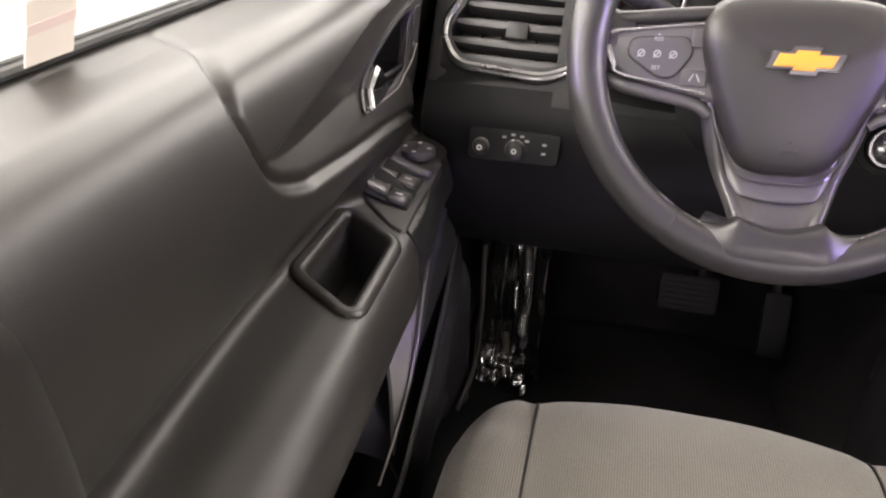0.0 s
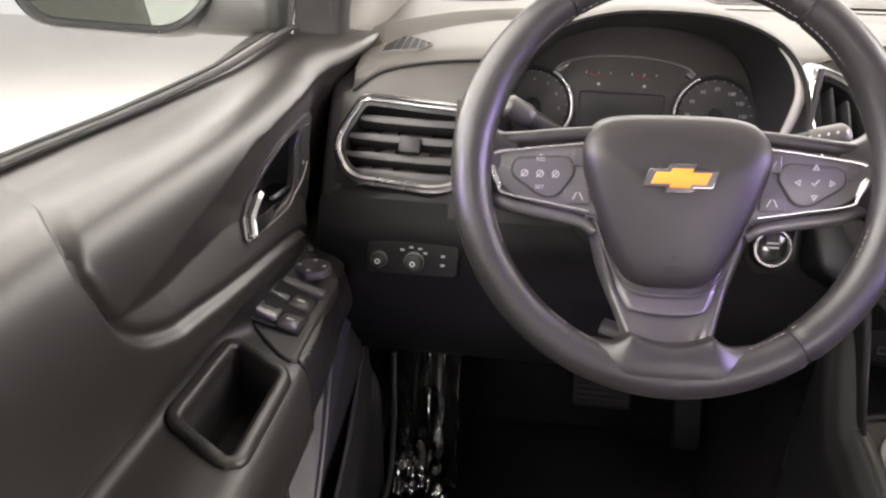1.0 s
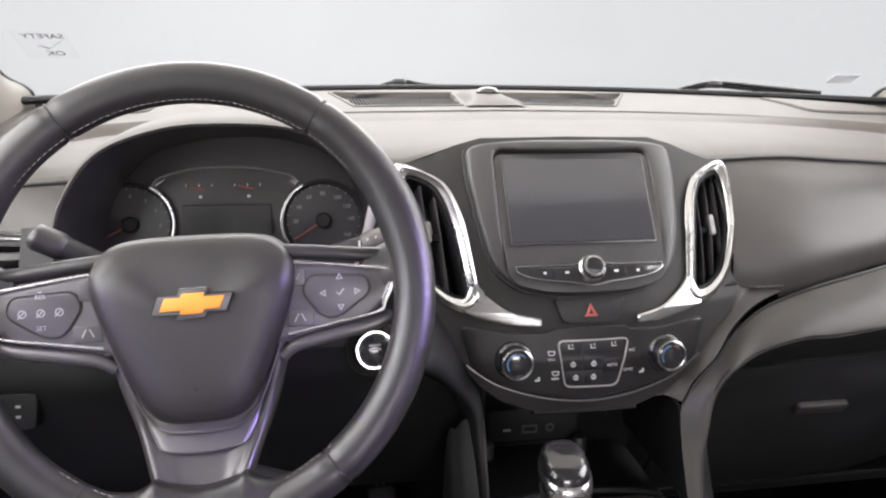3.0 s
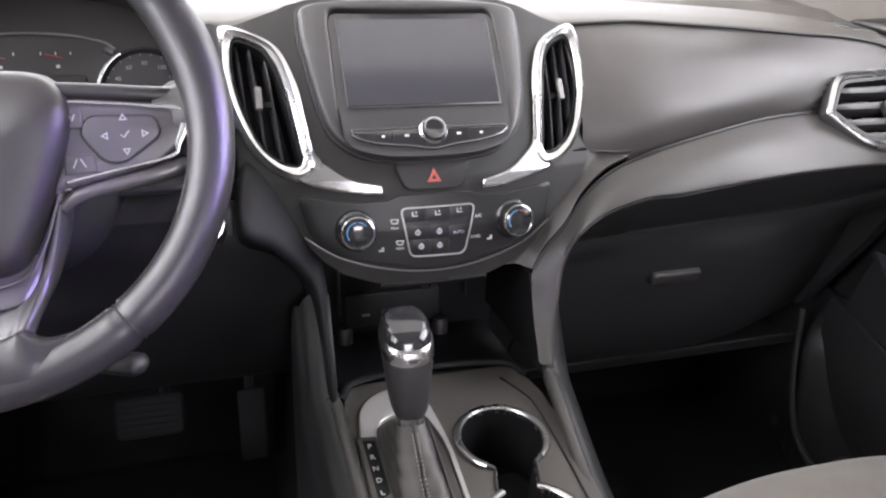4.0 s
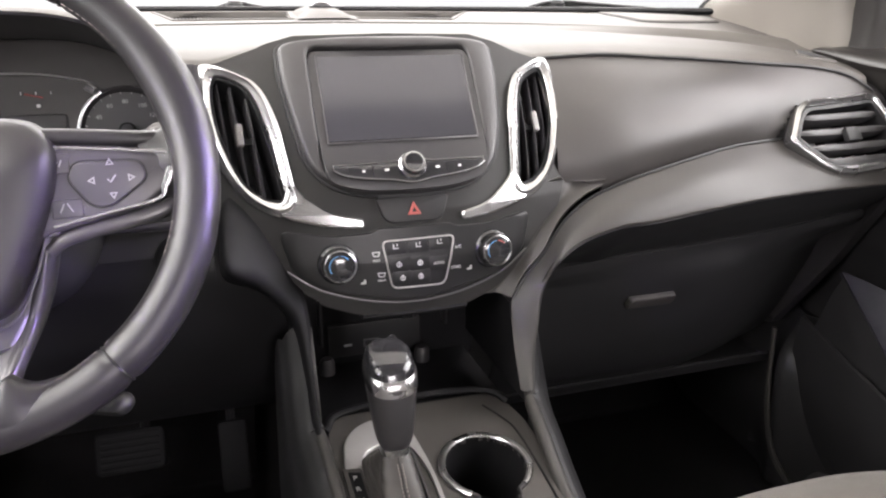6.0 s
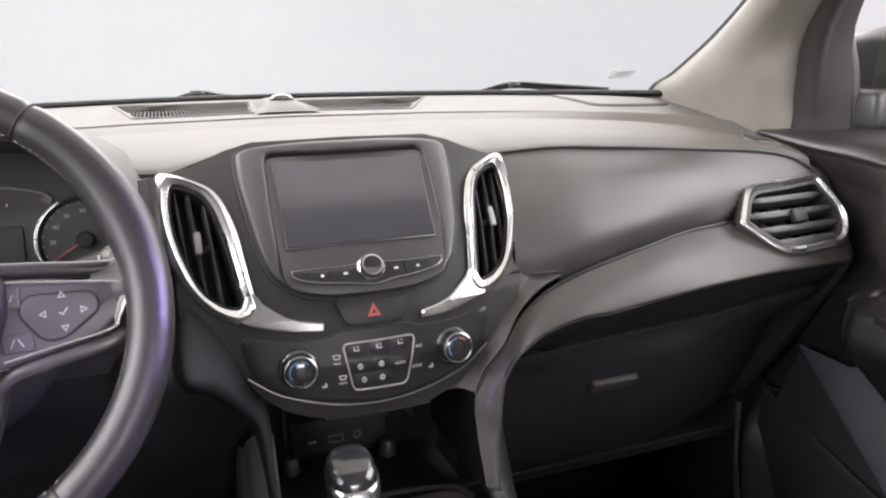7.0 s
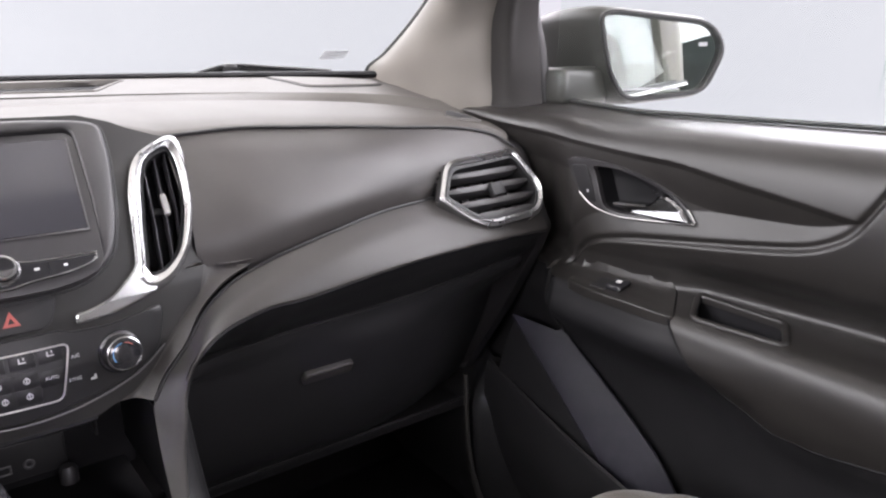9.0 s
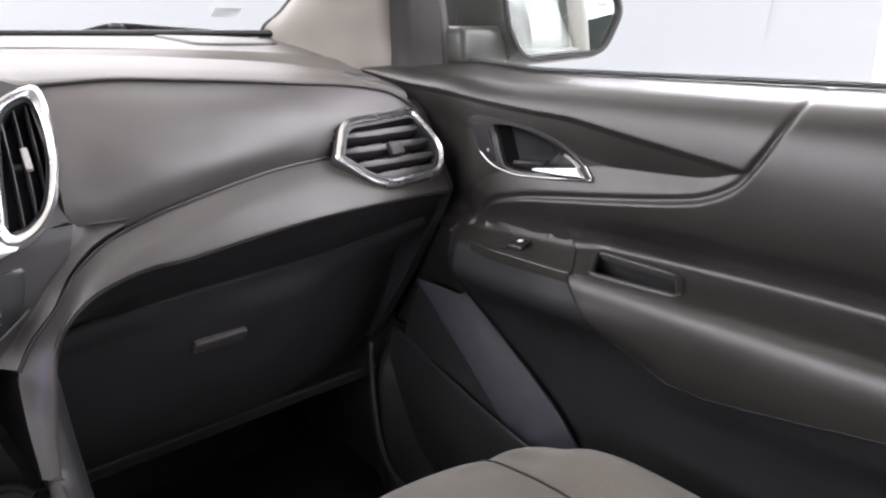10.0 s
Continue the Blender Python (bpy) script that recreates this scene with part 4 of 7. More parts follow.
def infotainment():
    t = thing("touchscreen", "switched-off touchscreen in a black rounded bezel", "screen", (C, 0.21, 0.985))
    out = spline([(-0.112, 1.134), (-0.119, 1.117), (-0.117, 1.088), (-0.108, 1.041), (-0.095, 1.013), (-0.062, 0.995), (0.0, 0.9915), (0.062, 0.995), (0.095, 1.013), (0.108, 1.041), (0.117, 1.088), (0.119, 1.117), (0.112, 1.134), (0.06, 1.1405), (0.0, 1.1415), (-0.06, 1.1405)], 140, True)
    win = rounded([(-0.089, 1.131), (-0.090, 1.06), (-0.086, 1.010), (-0.05, 1.0005), (0.0, 0.9990), (0.05, 1.0005), (0.086, 1.010), (0.090, 1.06), (0.089, 1.131)], [0.010, 0.03, 0.012, 0.02, 0.03, 0.02, 0.012, 0.03, 0.010], 7)
    part("bezel", ring(out, win, on_stack, -0.006, 0.010, 0.005, 140), BEZEL, t, "dark matte rounded bezel")
    part("shadow_gap", ring([(u * 1.025, 1.065 + (z - 1.065) * 1.025) for u, z in out], [(u * 0.99, 1.065 + (z - 1.065) * 0.99) for u, z in out], on_stack, -0.004, 0.0035, 0.001, 120), BLACK, t)

    def flat(u, z, w=0.0):
        k = (z - 1.046) / 0.078
        return np.array((C + u, 0.210 + 0.056 * k, z)) + w * np.array((0, -0.81, 0.586))
    part("face", slab(even(win, 100), flat, -0.006, 0.0, 0.0005, 1), BEZEL, t, "dark grey screen surround")
    part("display", slab([(-0.0795, 1.045), (0.0795, 1.045), (0.0805, 1.1245), (-0.0805, 1.1245)], flat, -0.004, 0.0018, 0.0006, 2), SCREEN, t, "dark glass display, off")
    edge = [flat(u, z, 0.002) for u, z in ((-0.0808, 1.0450), (-0.0803, 1.0435), (0.0803, 1.0435), (0.0808, 1.0450))]
    part("display_rim", sweep(edge, 0.0009, 0.0009, 6), SATIN, t, "thin pale line under the display")
    side = [flat(u, z, 0.002) for u, z in ((-0.0805, 1.044), (-0.0815, 1.125))]
    part("display_rim", sweep(side, 0.0008, 0.0008, 6), SATIN, t)
    side = [flat(u, z, 0.002) for u, z in ((0.0805, 1.044), (0.0815, 1.125))]
    part("display_rim", sweep(side, 0.0008, 0.0008, 6), SATIN, t)
    # button strip
    strip = [(u, 1.0225 + 0.003 * math.exp(-(u / 0.016) ** 2)) for u in np.linspace(-0.080, 0.080, 30)]
    strip += [(u, 1.0205 - 0.0135 * math.sqrt(max(0, 1 - (u / 0.081) ** 2)) - 0.003 * math.exp(-(u / 0.016) ** 2)) for u in np.linspace(0.080, -0.080, 30)]
    body = part("button_strip", slab(strip, flat, 0.0, 0.005, 0.0015), GLOSS, t, "black button strip")
    rim = [flat(u, z, 0.005) for u, z in strip]
    part("strip_rim", sweep(rim, 0.0011, 0.0011, 6, closed=True), CHROME, body, "thin chrome rim")
    for u in (-0.0265, 0.0265, 0.052, -0.052):
        part("key_gap", block(flat, u - 0.014 - 0.0004, u - 0.014 + 0.0004, 1.0105, 1.0195, 0.004, 0.0056, 0.0), BLACK, body)
    for u, w in ((-0.050, 0.0030), (-0.026, 0.0045), (0.028, 0.0045), (0.052, 0.0032)):
        part("key_mark", block(flat, u - w / 2, u + w / 2, 1.0150, 1.0170, 0.0050, 0.0056, 0.0), KEYPRINT, body)
    at = board(flat(0.001, 1.0185, 0.004), (1, 0, 0), (0, 0.586, 0.81))
    part("knob_ring", lathe([(0.0145, 0), (0.0145, 0.004), (0.0125, 0.006)], at, 32, False), CHROME, t, "chrome knob ring")
    part("power_knob", lathe([(0.0118, 0), (0.0118, 0.009), (0.0105, 0.0115), (0.008, 0.0105), (0.0, 0.0105)], at, 32, False), GLOSS, t, "round power knob")
    part("power_knob_rim", lathe([(0.0117, 0.0095), (0.0112, 0.0118), (0.0095, 0.0120), (0.009, 0.0108)], at, 32, False), CHROME, t)


infotainment()


def hazard():
    h = thing("hazard_switch", "dark hazard switch with a red triangle", "switch", (C, 0.178, 0.965))
    out = rounded([(-0.040, 0.989), (-0.032, 0.968), (-0.024, 0.9635), (0.024, 0.9635), (0.032, 0.968), (0.040, 0.989)], 0.005)
    part("key", slab(out, on_stack, -0.002, 0.0045, 0.0015), BLACK, h)
    part("slot", block(on_stack, -0.036, 0.036, 0.9885, 0.991, 0.001, 0.0052, 0.0), BLACK, h)
    tri = lambda r: [(r * math.sin(radians(a)), 0.9755 + r * math.cos(radians(a))) for a in (0, 240, 120)]
    part("triangle", ring(tri(0.0085), tri(0.0034), on_stack, 0.004, 0.0052, 0.0002, 30, 1), RED, h, "red warning triangle")


hazard()


def climate():
    k = thing("climate_controls", "climate buttons framed by a thin chrome line", "controls", (C, 0.17, 0.905))
    out = rounded([(-0.0375, 0.9475), (0.0435, 0.9475), (0.0315, 0.8945), (-0.0280, 0.8955)], 0.008)
    part("frame_line", ring(even(out, 100), inset(even(out, 100), 0.0016), on_stack, 0.002, 0.0055, 0.0005, 100, 2, matched=True), BRIGHT, k, "thin chrome frame line")
    marks = ((-0.0218, 0.9400), (0.0025, 0.9400), (0.0259, 0.9410), (-0.0193, 0.9215), (0.0035, 0.9215), (0.0243, 0.9190), (-0.0157, 0.9065), (0.0040, 0.9065))
    for i, (u, z) in enumerate(marks):
        part("key", block(on_stack, u - 0.0105, u + 0.0105, z - 0.0075, z + 0.0075, 0.002, 0.0038, 0.0003), PANEL, k, "black key")
        if i in (0, 1, 2):
            # seated figure drawn as two plain bars, with an arrow
            part("key_mark", block(on_stack, u - 0.0030, u - 0.0018, z - 0.0020, z + 0.0026, 0.0034, 0.0042, 0.0), KEYPRINT, k)
            part("key_mark", block(on_stack, u - 0.0018, u + 0.0030, z - 0.0020, z - 0.0010, 0.0034, 0.0042, 0.0), KEYPRINT, k)
            part("key_mark", block(on_stack, u + 0.0008, u + 0.0020, z + 0.0008, z + 0.0030, 0.0034, 0.0042, 0.0), KEYPRINT, k)
        elif i == 5:
            lettering("print", "AUTO", 0.0042, on_stack, u, z, KEYPRINT, k, w=0.0041)
        else:
            part("key_mark", ring(circle(u, z, 0.0029, 14), circle(u, z, 0.0019, 14), on_stack, 0.0034, 0.0042, 0.0001, 14, 1), KEYPRINT, k)
            part("key_mark", block(on_stack, u - 0.0005, u + 0.0005, z - 0.002, z + 0.0036, 0.0034, 0.0043, 0.0), KEYPRINT, k)
    lettering("print", "A/C", 0.0046, on_stack, 0.0465, 0.9335, KEYPRINT, k, w=0.0040)
    lettering("print", "SYNC", 0.0046, on_stack, 0.0435, 0.9120, KEYPRINT, k, w=0.0040)
    lettering("print", "MAX", 0.0036, on_stack, -0.0430, 0.9275, KEYPRINT, k, w=0.0040)
    lettering("print", "REAR", 0.0036, on_stack, -0.0380, 0.9060, KEYPRINT, k, w=0.0040)
    for u, z in ((-0.0430, 0.9335), (-0.0380, 0.9115)):
        part("key_mark", ring(rounded([(u - 0.0045, z + 0.003), (u + 0.0045, z + 0.003), (u + 0.003, z - 0.002), (u - 0.003, z - 0.002)], 0.001), [(u - 0.003, z + 0.002), (u + 0.003, z + 0.002), (u + 0.002, z - 0.001), (u - 0.002, z - 0.001)], on_stack, 0.003, 0.0042, 0.0001, 24, 1), KEYPRINT, k)
    for u, z in ((-0.0568, 0.9045), (0.0600, 0.9080)):
        part("key_mark", block(on_stack, u - 0.003, u + 0.0015, z - 0.001, z + 0.001, 0.003, 0.0042, 0.0), KEYPRINT, k)
        part("key_mark", block(on_stack, u + 0.0, u + 0.0022, z - 0.001, z + 0.0035, 0.003, 0.0042, 0.0), KEYPRINT, k)
    for u in (-0.0815, 0.0865):
        kn = thing("temperature_knob", "black temperature knob with a polished ring and colour scale", "knob", (C + u, 0.16, 0.91), "climate knobs")
        o = on_stack(u, 0.9265, 0.002)
        at = board(o, (1, 0.05 * np.sign(u), 0), (0, 0.16, 0.987))
        part("collar", lathe([(0.0215, 0), (0.0205, 0.004), (0.018, 0.006)], at, 36, False), GLOSS, kn)
        part("ring", lathe([(0.0172, 0.003), (0.0178, 0.008), (0.0174, 0.014), (0.0166, 0.0175), (0.0155, 0.0182), (0.0148, 0.0170)], at, 40, False), CHROME, kn, "polished chrome ring")
        part("cap", lathe([(0.0149, 0.010), (0.0149, 0.0165), (0.0138, 0.0172), (0.0, 0.0168)], at, 36, False), GLOSS, kn, "dark knob face")
        for a0, a1, mat in ((95, 215, BLUE), (85, 40, BLUE if u < 0 else RED)):
            arc = [at(0.0108 * math.cos(radians(a)), 0.0108 * math.sin(radians(a)), 0.0174) for a in np.linspace(a0, a1, 16)]
            part("colour_scale", sweep(arc, 0.0004, 0.0003, 6, up=(0, -1, 0.2)), mat, kn)


climate()


# ---- steering wheel, cluster, stalks ----
WC = np.array((-0.001, 0.040, 1.049))
TURN = radians(1.9)


def on_wheel(u, v, w=0.0):
    """A place on the steering wheel: u right, v up, w towards the driver."""
    # the lower spoke bends towards the rim
    f = float(np.clip((-v - 0.075) / 0.065, 0, 1.15))
    f = f * f * (3 - 2 * min(f, 1.0))
    u, v, w = u * (1 - 0.04 * f), v * (1 - 0.045 * f), w + 0.034 * f
    a, b = u * math.cos(TURN) - v * math.sin(TURN), u * math.sin(TURN) + v * math.cos(TURN)
    return WC + np.array((a, 0.286 * b - 0.958 * w, 0.958 * b + 0.286 * w))


RC, RIM, LEAN = np.array((-0.0008, 0.0125, 1.0662)), 0.1628, radians(23.3)


def on_rim(u, v, w=0.0):
    """A place in the plane of the rim, which stands nearer the driver than the spokes."""
    a, b = u * math.cos(TURN) - v * math.sin(TURN), u * math.sin(TURN) + v * math.cos(TURN)
    return RC + np.array((a, math.sin(LEAN) * b - math.cos(LEAN) * w, math.cos(LEAN) * b + math.sin(LEAN) * w))


def steering_wheel():
    sw = thing("steering_wheel", "dark leather steering wheel with a gold badge and satin spokes", "steering wheel", tuple(WC))
    seams = (54, 124, 239, 306)
    n = 180
    rows = []
    for i in range(n):
        a = 2 * math.pi * i / n
        deg = math.degrees(a) % 360
        fat = 1 + 0.10 * math.exp(-((deg - 20) / 14) ** 2) + 0.10 * math.exp(-((deg - 160) / 14) ** 2)
        groove = min(abs(deg - s) for s in seams)
        g = 1 - 0.10 * math.exp(-(groove / 0.7) ** 2)
        r = 0.0160 * g
        row = []
        for k in range(16):
            b = 2 * math.pi * k / 16
            rr = RIM + r * fat * math.cos(b)
            row.append(on_rim(rr * math.cos(a), rr * math.sin(a), 0.0150 * g * math.sin(b)))
        rows.append(row)
    part("rim", rows_mesh(rows, True, True), WHEELSKIN, sw, "dark leather rim with stitched joints", angle=60)
    for s in seams:
        loop = []
        for k in range(24):
            b = 2 * math.pi * k / 24
            rr = RIM + 0.0151 * math.cos(b)
            loop.append(on_rim(rr * math.cos(radians(s)), rr * math.sin(radians(s)), 0.0142 * math.sin(b)))
        part("joint", sweep(loop, 0.0009, 0.0009, 6, closed=True, up=(0.3, 0.2, 0.9)), BLACK, sw)
    # stitches along the inside of the rim
    me = None
    for i in range(180):
        a = 360 * i / 180
        if 205 < a < 232 or 308 < a < 335 or a > 345 or a < 22 or 160 < a < 195 or 246 < a < 294 or min(abs(a - q) for q in seams) < 2:
            continue
        ra = radians(a)
        p = on_rim(0.1478 * math.cos(ra), 0.1478 * math.sin(ra), 0.0050)
        if me is None:
            st = box(-0.0016, 0.0016, -0.0004, 0.0004, -0.0004, 0.0004)
            o = part("stitch", st, THREAD, sw)
            me = o.data
        else:
            o = part("stitch", me, THREAD, sw)
        o.matrix_basis = Matrix.Translation(p) @ Matrix.Rotation(-LEAN, 4, "X") @ Matrix.Rotation(-(ra + math.pi / 2), 4, "Y")
    # airbag cover
    hub = [(-0.0725, 0.018), (-0.067, 0.038), (-0.049, 0.0500), (0.0, 0.0525), (0.049, 0.0500), (0.067, 0.038), (0.0725, 0.018), (0.0645, -0.012), (0.052, -0.042), (0.036, -0.073), (0.022, -0.0825), (0.0, -0.0838), (-0.022, -0.0825), (-0.036, -0.073), (-0.052, -0.042), (-0.0645, -0.012)]
    o = spline(hub, 120, True)
    rows = []
    for f, w in ((1.03, 0.006), (1.03, 0.018), (1.01, 0.028), (0.96, 0.0345), (0.86, 0.0385), (0.68, 0.0408), (0.42, 0.0420), (0.18, 0.0424)):
        rows.append([on_wheel(u * f, -0.012 + (v + 0.012) * f, w - 0.010 * max(0, (v - 0.02) / 0.03) ** 2 * f) for u, v in o])
    bm = rows_mesh(rows, closed_v=True)
    bm.verts.ensure_lookup_table()
    bm.faces.new(bm.verts[-120:])
    cover = part("airbag_cover", bm, HUBSKIN, sw, "smooth dark airbag cover", angle=60)
    # badge
    at = lambda u, v, w=0.0: on_wheel(u + 0.001, v + 0.004, w + 0.0422)
    shape = [(-0.0325, -0.0085), (-0.0270, 0.0070), (-0.0115, 0.0070), (-0.0095, 0.0118), (0.0125, 0.0118), (0.0110, 0.0070), (0.0325, 0.0070), (0.0268, -0.0085), (0.0115, -0.0085), (0.0095, -0.0130), (-0.0125, -0.0130), (-0.0110, -0.0085)]
    shape = [(u * 0.88, v * 0.86) for u, v in shape]
    b = part("badge_rim", slab(shape, at, -0.002, 0.0026, 0.0008), SATIN, cover, "dark chrome badge rim")
    part("badge_edge", sweep([at(u, v, 0.0026) for u, v in shape], 0.0006, 0.0006, 6, closed=True, up=(0.1, -0.96, 0.28)), LEVER, cover, "bright badge outline")
    small = [(u * 0.80, -0.0007 + (v + 0.0007) * 0.70) for u, v in shape]
    part("badge_field", slab(small, at, 0.0, 0.0040, 0.0010), GOLD, cover, "gold badge")
    for u, v, w in ((0.0, -0.058, 0.004), (0.001, -0.0655, 0.013)):
        part("airbag_mark", block(on_wheel, u - w / 2, u + w / 2, v - 0.0013, v + 0.0013, 0.0395, 0.0418, 0.0), BLACK, cover)
    # side spokes
    for s in (-1, 1):
        out = [(0.0, 0.033), (0.058, 0.031), (0.120, 0.0225), (0.1435, 0.0185), (0.1485, 0.010), (0.140, -0.007), (0.127, -0.0175), (0.058, -0.0315), (0.040, -0.052), (0.0, -0.05)]
        o = rounded([(s * u, v) for u, v in out], 0.006)
        spoke = part("spoke", slab(o, on_wheel, -0.004, 0.0245, 0.004), SPOKE, sw, "dark satin spoke with buttons")
        rim = spline([on_wheel(s * u, v, 0.0245) for u, v in ((0.060, 0.0300), (0.090, 0.0268), (0.120, 0.0228), (0.1435, 0.0190), (0.1478, 0.0120), (0.1405, -0.0045), (0.1350, -0.0130), (0.100, -0.0195), (0.066, -0.0255))], 70)
        wide = 0.45 + 1.1 * np.exp(-((np.linspace(0, 1, 70) - 0.52) / 0.13) ** 2)
        part("bright_edge", sweep(rim, 0.0025, 0.0015, 8, up=(0, -0.96, 0.28), taper=wide), SPOKETRIM, spoke, "chrome edge, broad at the rim end")
        cap = spline([on_wheel(s * u, v, w) for u, v, w in ((0.050, 0.0385, 0.0170), (0.090, 0.0350, 0.0165), (0.125, 0.0312, 0.0150), (0.156, 0.0300, 0.0080))], 30)
        part("upper_cap", sweep(cap, 0.0060, 0.0065, 12, up=(0, -0.96, 0.28)), WHEELSKIN, spoke, "leather cap along the top of the spoke")
        low = spline([on_wheel(s * u, v, w) for u, v, w in ((0.152, -0.0150, 0.012), (0.128, -0.0235, 0.0170), (0.095, -0.0295, 0.0180), (0.072, -0.0345, 0.0180), (0.060, -0.0420, 0.0165))], 30)
        part("lower_edge", sweep(low, 0.0062, 0.0055, 12, up=(0, -0.96, 0.28), taper=np.linspace(1.0, 0.75, 30)), SATIN, spoke, "rounded dark lower edge of the spoke")
        pad_o = rounded([(s * 0.127, 0.0150), (s * 0.084, 0.0175), (s * 0.078, 0.006), (s * 0.092, -0.0145), (s * 0.104, -0.0155), (s * 0.130, 0.002)], 0.006)
        part("button_pad", slab(pad_o, on_wheel, 0.0235, 0.0262, 0.0012), SPOKE, spoke, "dark button pad")
        part("pad_gap", ring(even(inset(even(pad_o, 60), -0.0012), 60), even(pad_o, 60), on_wheel, 0.0235, 0.0250, 0.0001, 60, 1), BLACK, spoke)
        cu, cv = s * 0.1065, 0.0035
        for du, dv, turn in ((0, 0.0115, 90), (-0.0125, 0.0, 180), (0.0, 0.0, 45), (0.0125, 0.0, 0), (0.0, -0.0110, 270)):
            if s > 0 and (du or dv):
                tri = lambda r: [(cu + du + r * math.cos(radians(turn + a)), cv + dv + r * math.sin(radians(turn + a))) for a in (0, 120, 240)]
                part("button_mark", ring(tri(0.0032), tri(0.0015), on_wheel, 0.0258, 0.0267, 0.0001, 18, 1), GREYPRINT, spoke)
            elif s > 0:
                tick = [on_wheel(cu + a, cv + b, 0.0265) for a, b in ((-0.0026, 0.0002), (-0.0008, -0.0020), (0.0030, 0.0026))]
                part("button_mark", sweep(tick, 0.0006, 0.0003, 6, up=(0, -0.96, 0.28)), GREYPRINT, spoke)
            elif dv:
                lettering("button_print", "RES" if dv > 0 else "SET", 0.0046, on_wheel, cu + du, cv + dv, GREYPRINT, spoke, 0.0002, 0.0264)
                if dv > 0:
                    part("button_mark", block(on_wheel, cu - 0.0012, cu + 0.0012, cv + dv + 0.0032, cv + dv + 0.0039, 0.0258, 0.0266, 0.0), GREYPRINT, spoke)
            else:
                c0 = (cu + du, cv + dv)
                part("button_mark", ring(circle(*c0, 0.0030, 16), circle(*c0, 0.0021, 16), on_wheel, 0.0258, 0.0266, 0.0001, 16, 1), GREYPRINT, spoke)
                part("button_mark", sweep([on_wheel(c0[0] - 0.0030, c0[1] - 0.0030, 0.0265), on_wheel(c0[0] + 0.0012, c0[1] + 0.0012, 0.0265)], 0.0005, 0.0003, 6, up=(0, -0.96, 0.28)), GREYPRINT, spoke)
        for u0, u1, v0, v1 in ((0.066, 0.081, 0.010, 0.024), (0.066, 0.086, -0.0205, -0.0075)):
            part("button", block(on_wheel, min(s * u0, s * u1), max(s * u0, s * u1), v0, v1, 0.0235, 0.0258, 0.0012, 3), SPOKE, spoke, "dark spoke button")
        for a, b in (((0.0715, -0.0165), (0.0745, -0.0105)), ((0.0795, -0.0165), (0.0765, -0.0105))):
            part("button_mark", sweep([on_wheel(s * a[0], a[1], 0.0263), on_wheel(s * b[0], b[1], 0.0263)], 0.0005, 0.0003, 6, up=(0, -0.96, 0.28)), GREYPRINT, spoke)
        if s > 0:
            part("button_mark", ring(circle(0.0715, 0.0180, 0.0022, 14), circle(0.0715, 0.0180, 0.0010, 14), on_wheel, 0.0256, 0.0265, 0.0001, 14, 1), GREYPRINT, spoke)
            part("button_mark", sweep([on_wheel(0.0745, 0.0150, 0.0263), on_wheel(0.0765, 0.0195, 0.0263)], 0.0005, 0.0003, 6, up=(0, -0.96, 0.28)), GREYPRINT, spoke)
        # leather root where the spoke joins the rim
        root = loft([[on_wheel(s * u, v, w) for v, w in ((0.042 + k, 0.004), (0.038 + k, 0.018), (0.012, 0.026 + e), (-0.014 - k, 0.018), (-0.020 - k, 0.004))] for u, k, e in ((0.126, -0.008, -0.006), (0.140, -0.004, -0.001), (0.152, 0.004, 0.002), (0.164, 0.016, 0.0))], 14, 20)
        part("spoke_root", root, WHEELSKIN, spoke)
    # lower V spoke: one skin with two rounded arms and a dished web between them
    secs = []
    for v, out, arm, low in ((-0.014, 0.0690, 0.0165, 0.0130), (-0.030, 0.0665, 0.0180, 0.0130), (-0.050, 0.0625, 0.0178, 0.0130), (-0.070, 0.0570, 0.0165, 0.0125), (-0.090, 0.0500, 0.0150, 0.0110), (-0.108, 0.0437, 0.0140, 0.0085), (-0.122, 0.0393, 0.0125, 0.0075), (-0.132, 0.0365, 0.0115, 0.0085), (-0.140, 0.0348, 0.0105, 0.0100), (-0.150, 0.0335, 0.0090, 0.0090)):
        half = ((out - 0.002, -0.006), (out, 0.003), (out - 0.0012, arm - 0.006), (out - 0.0048, arm - 0.0008), (out - 0.0085, arm), (out - 0.0125, arm - 0.0018), (out - 0.0165, 0.5 * (arm + low)), (0.42 * out, low + 0.0006), (0.18 * out, low))
        secs.append([on_wheel(-u, v, w) for u, w in half] + [on_wheel(u, v, w) for u, w in half[::-1]])
    lower = part("lower_spoke", loft(secs, 70, 90), SPOKEARM, sw, "satin dark V-shaped lower spoke", angle=70)
    for s in (-1, 1):
        # Small chrome block drawn for the glint where the arm meets the hub.
        part("arm_tip_glint", block(on_wheel, s * 0.0640 - 0.0045, s * 0.0640 + 0.0045, -0.0315, -0.0255, 0.014, 0.0222, 0.0025, 3), SPOKETRIM, lower)
    hi = spline([on_wheel(u, v, w) for u, v, w in ((-0.0600, -0.030, 0.0205), (-0.0500, -0.058, 0.0205), (-0.0385, -0.080, 0.0205), (-0.0260, -0.0900, 0.0205), (0.0, -0.0925, 0.0205), (0.0260, -0.0900, 0.0205), (0.0385, -0.080, 0.0205), (0.0500, -0.058, 0.0205), (0.0600, -0.030, 0.0205))], 70)
    part("hub_edge", sweep(hi, 0.0011, 0.0011, 8, up=(0, -0.96, 0.28)), SATIN, lower, "thin satin line round the airbag")
    rows = []
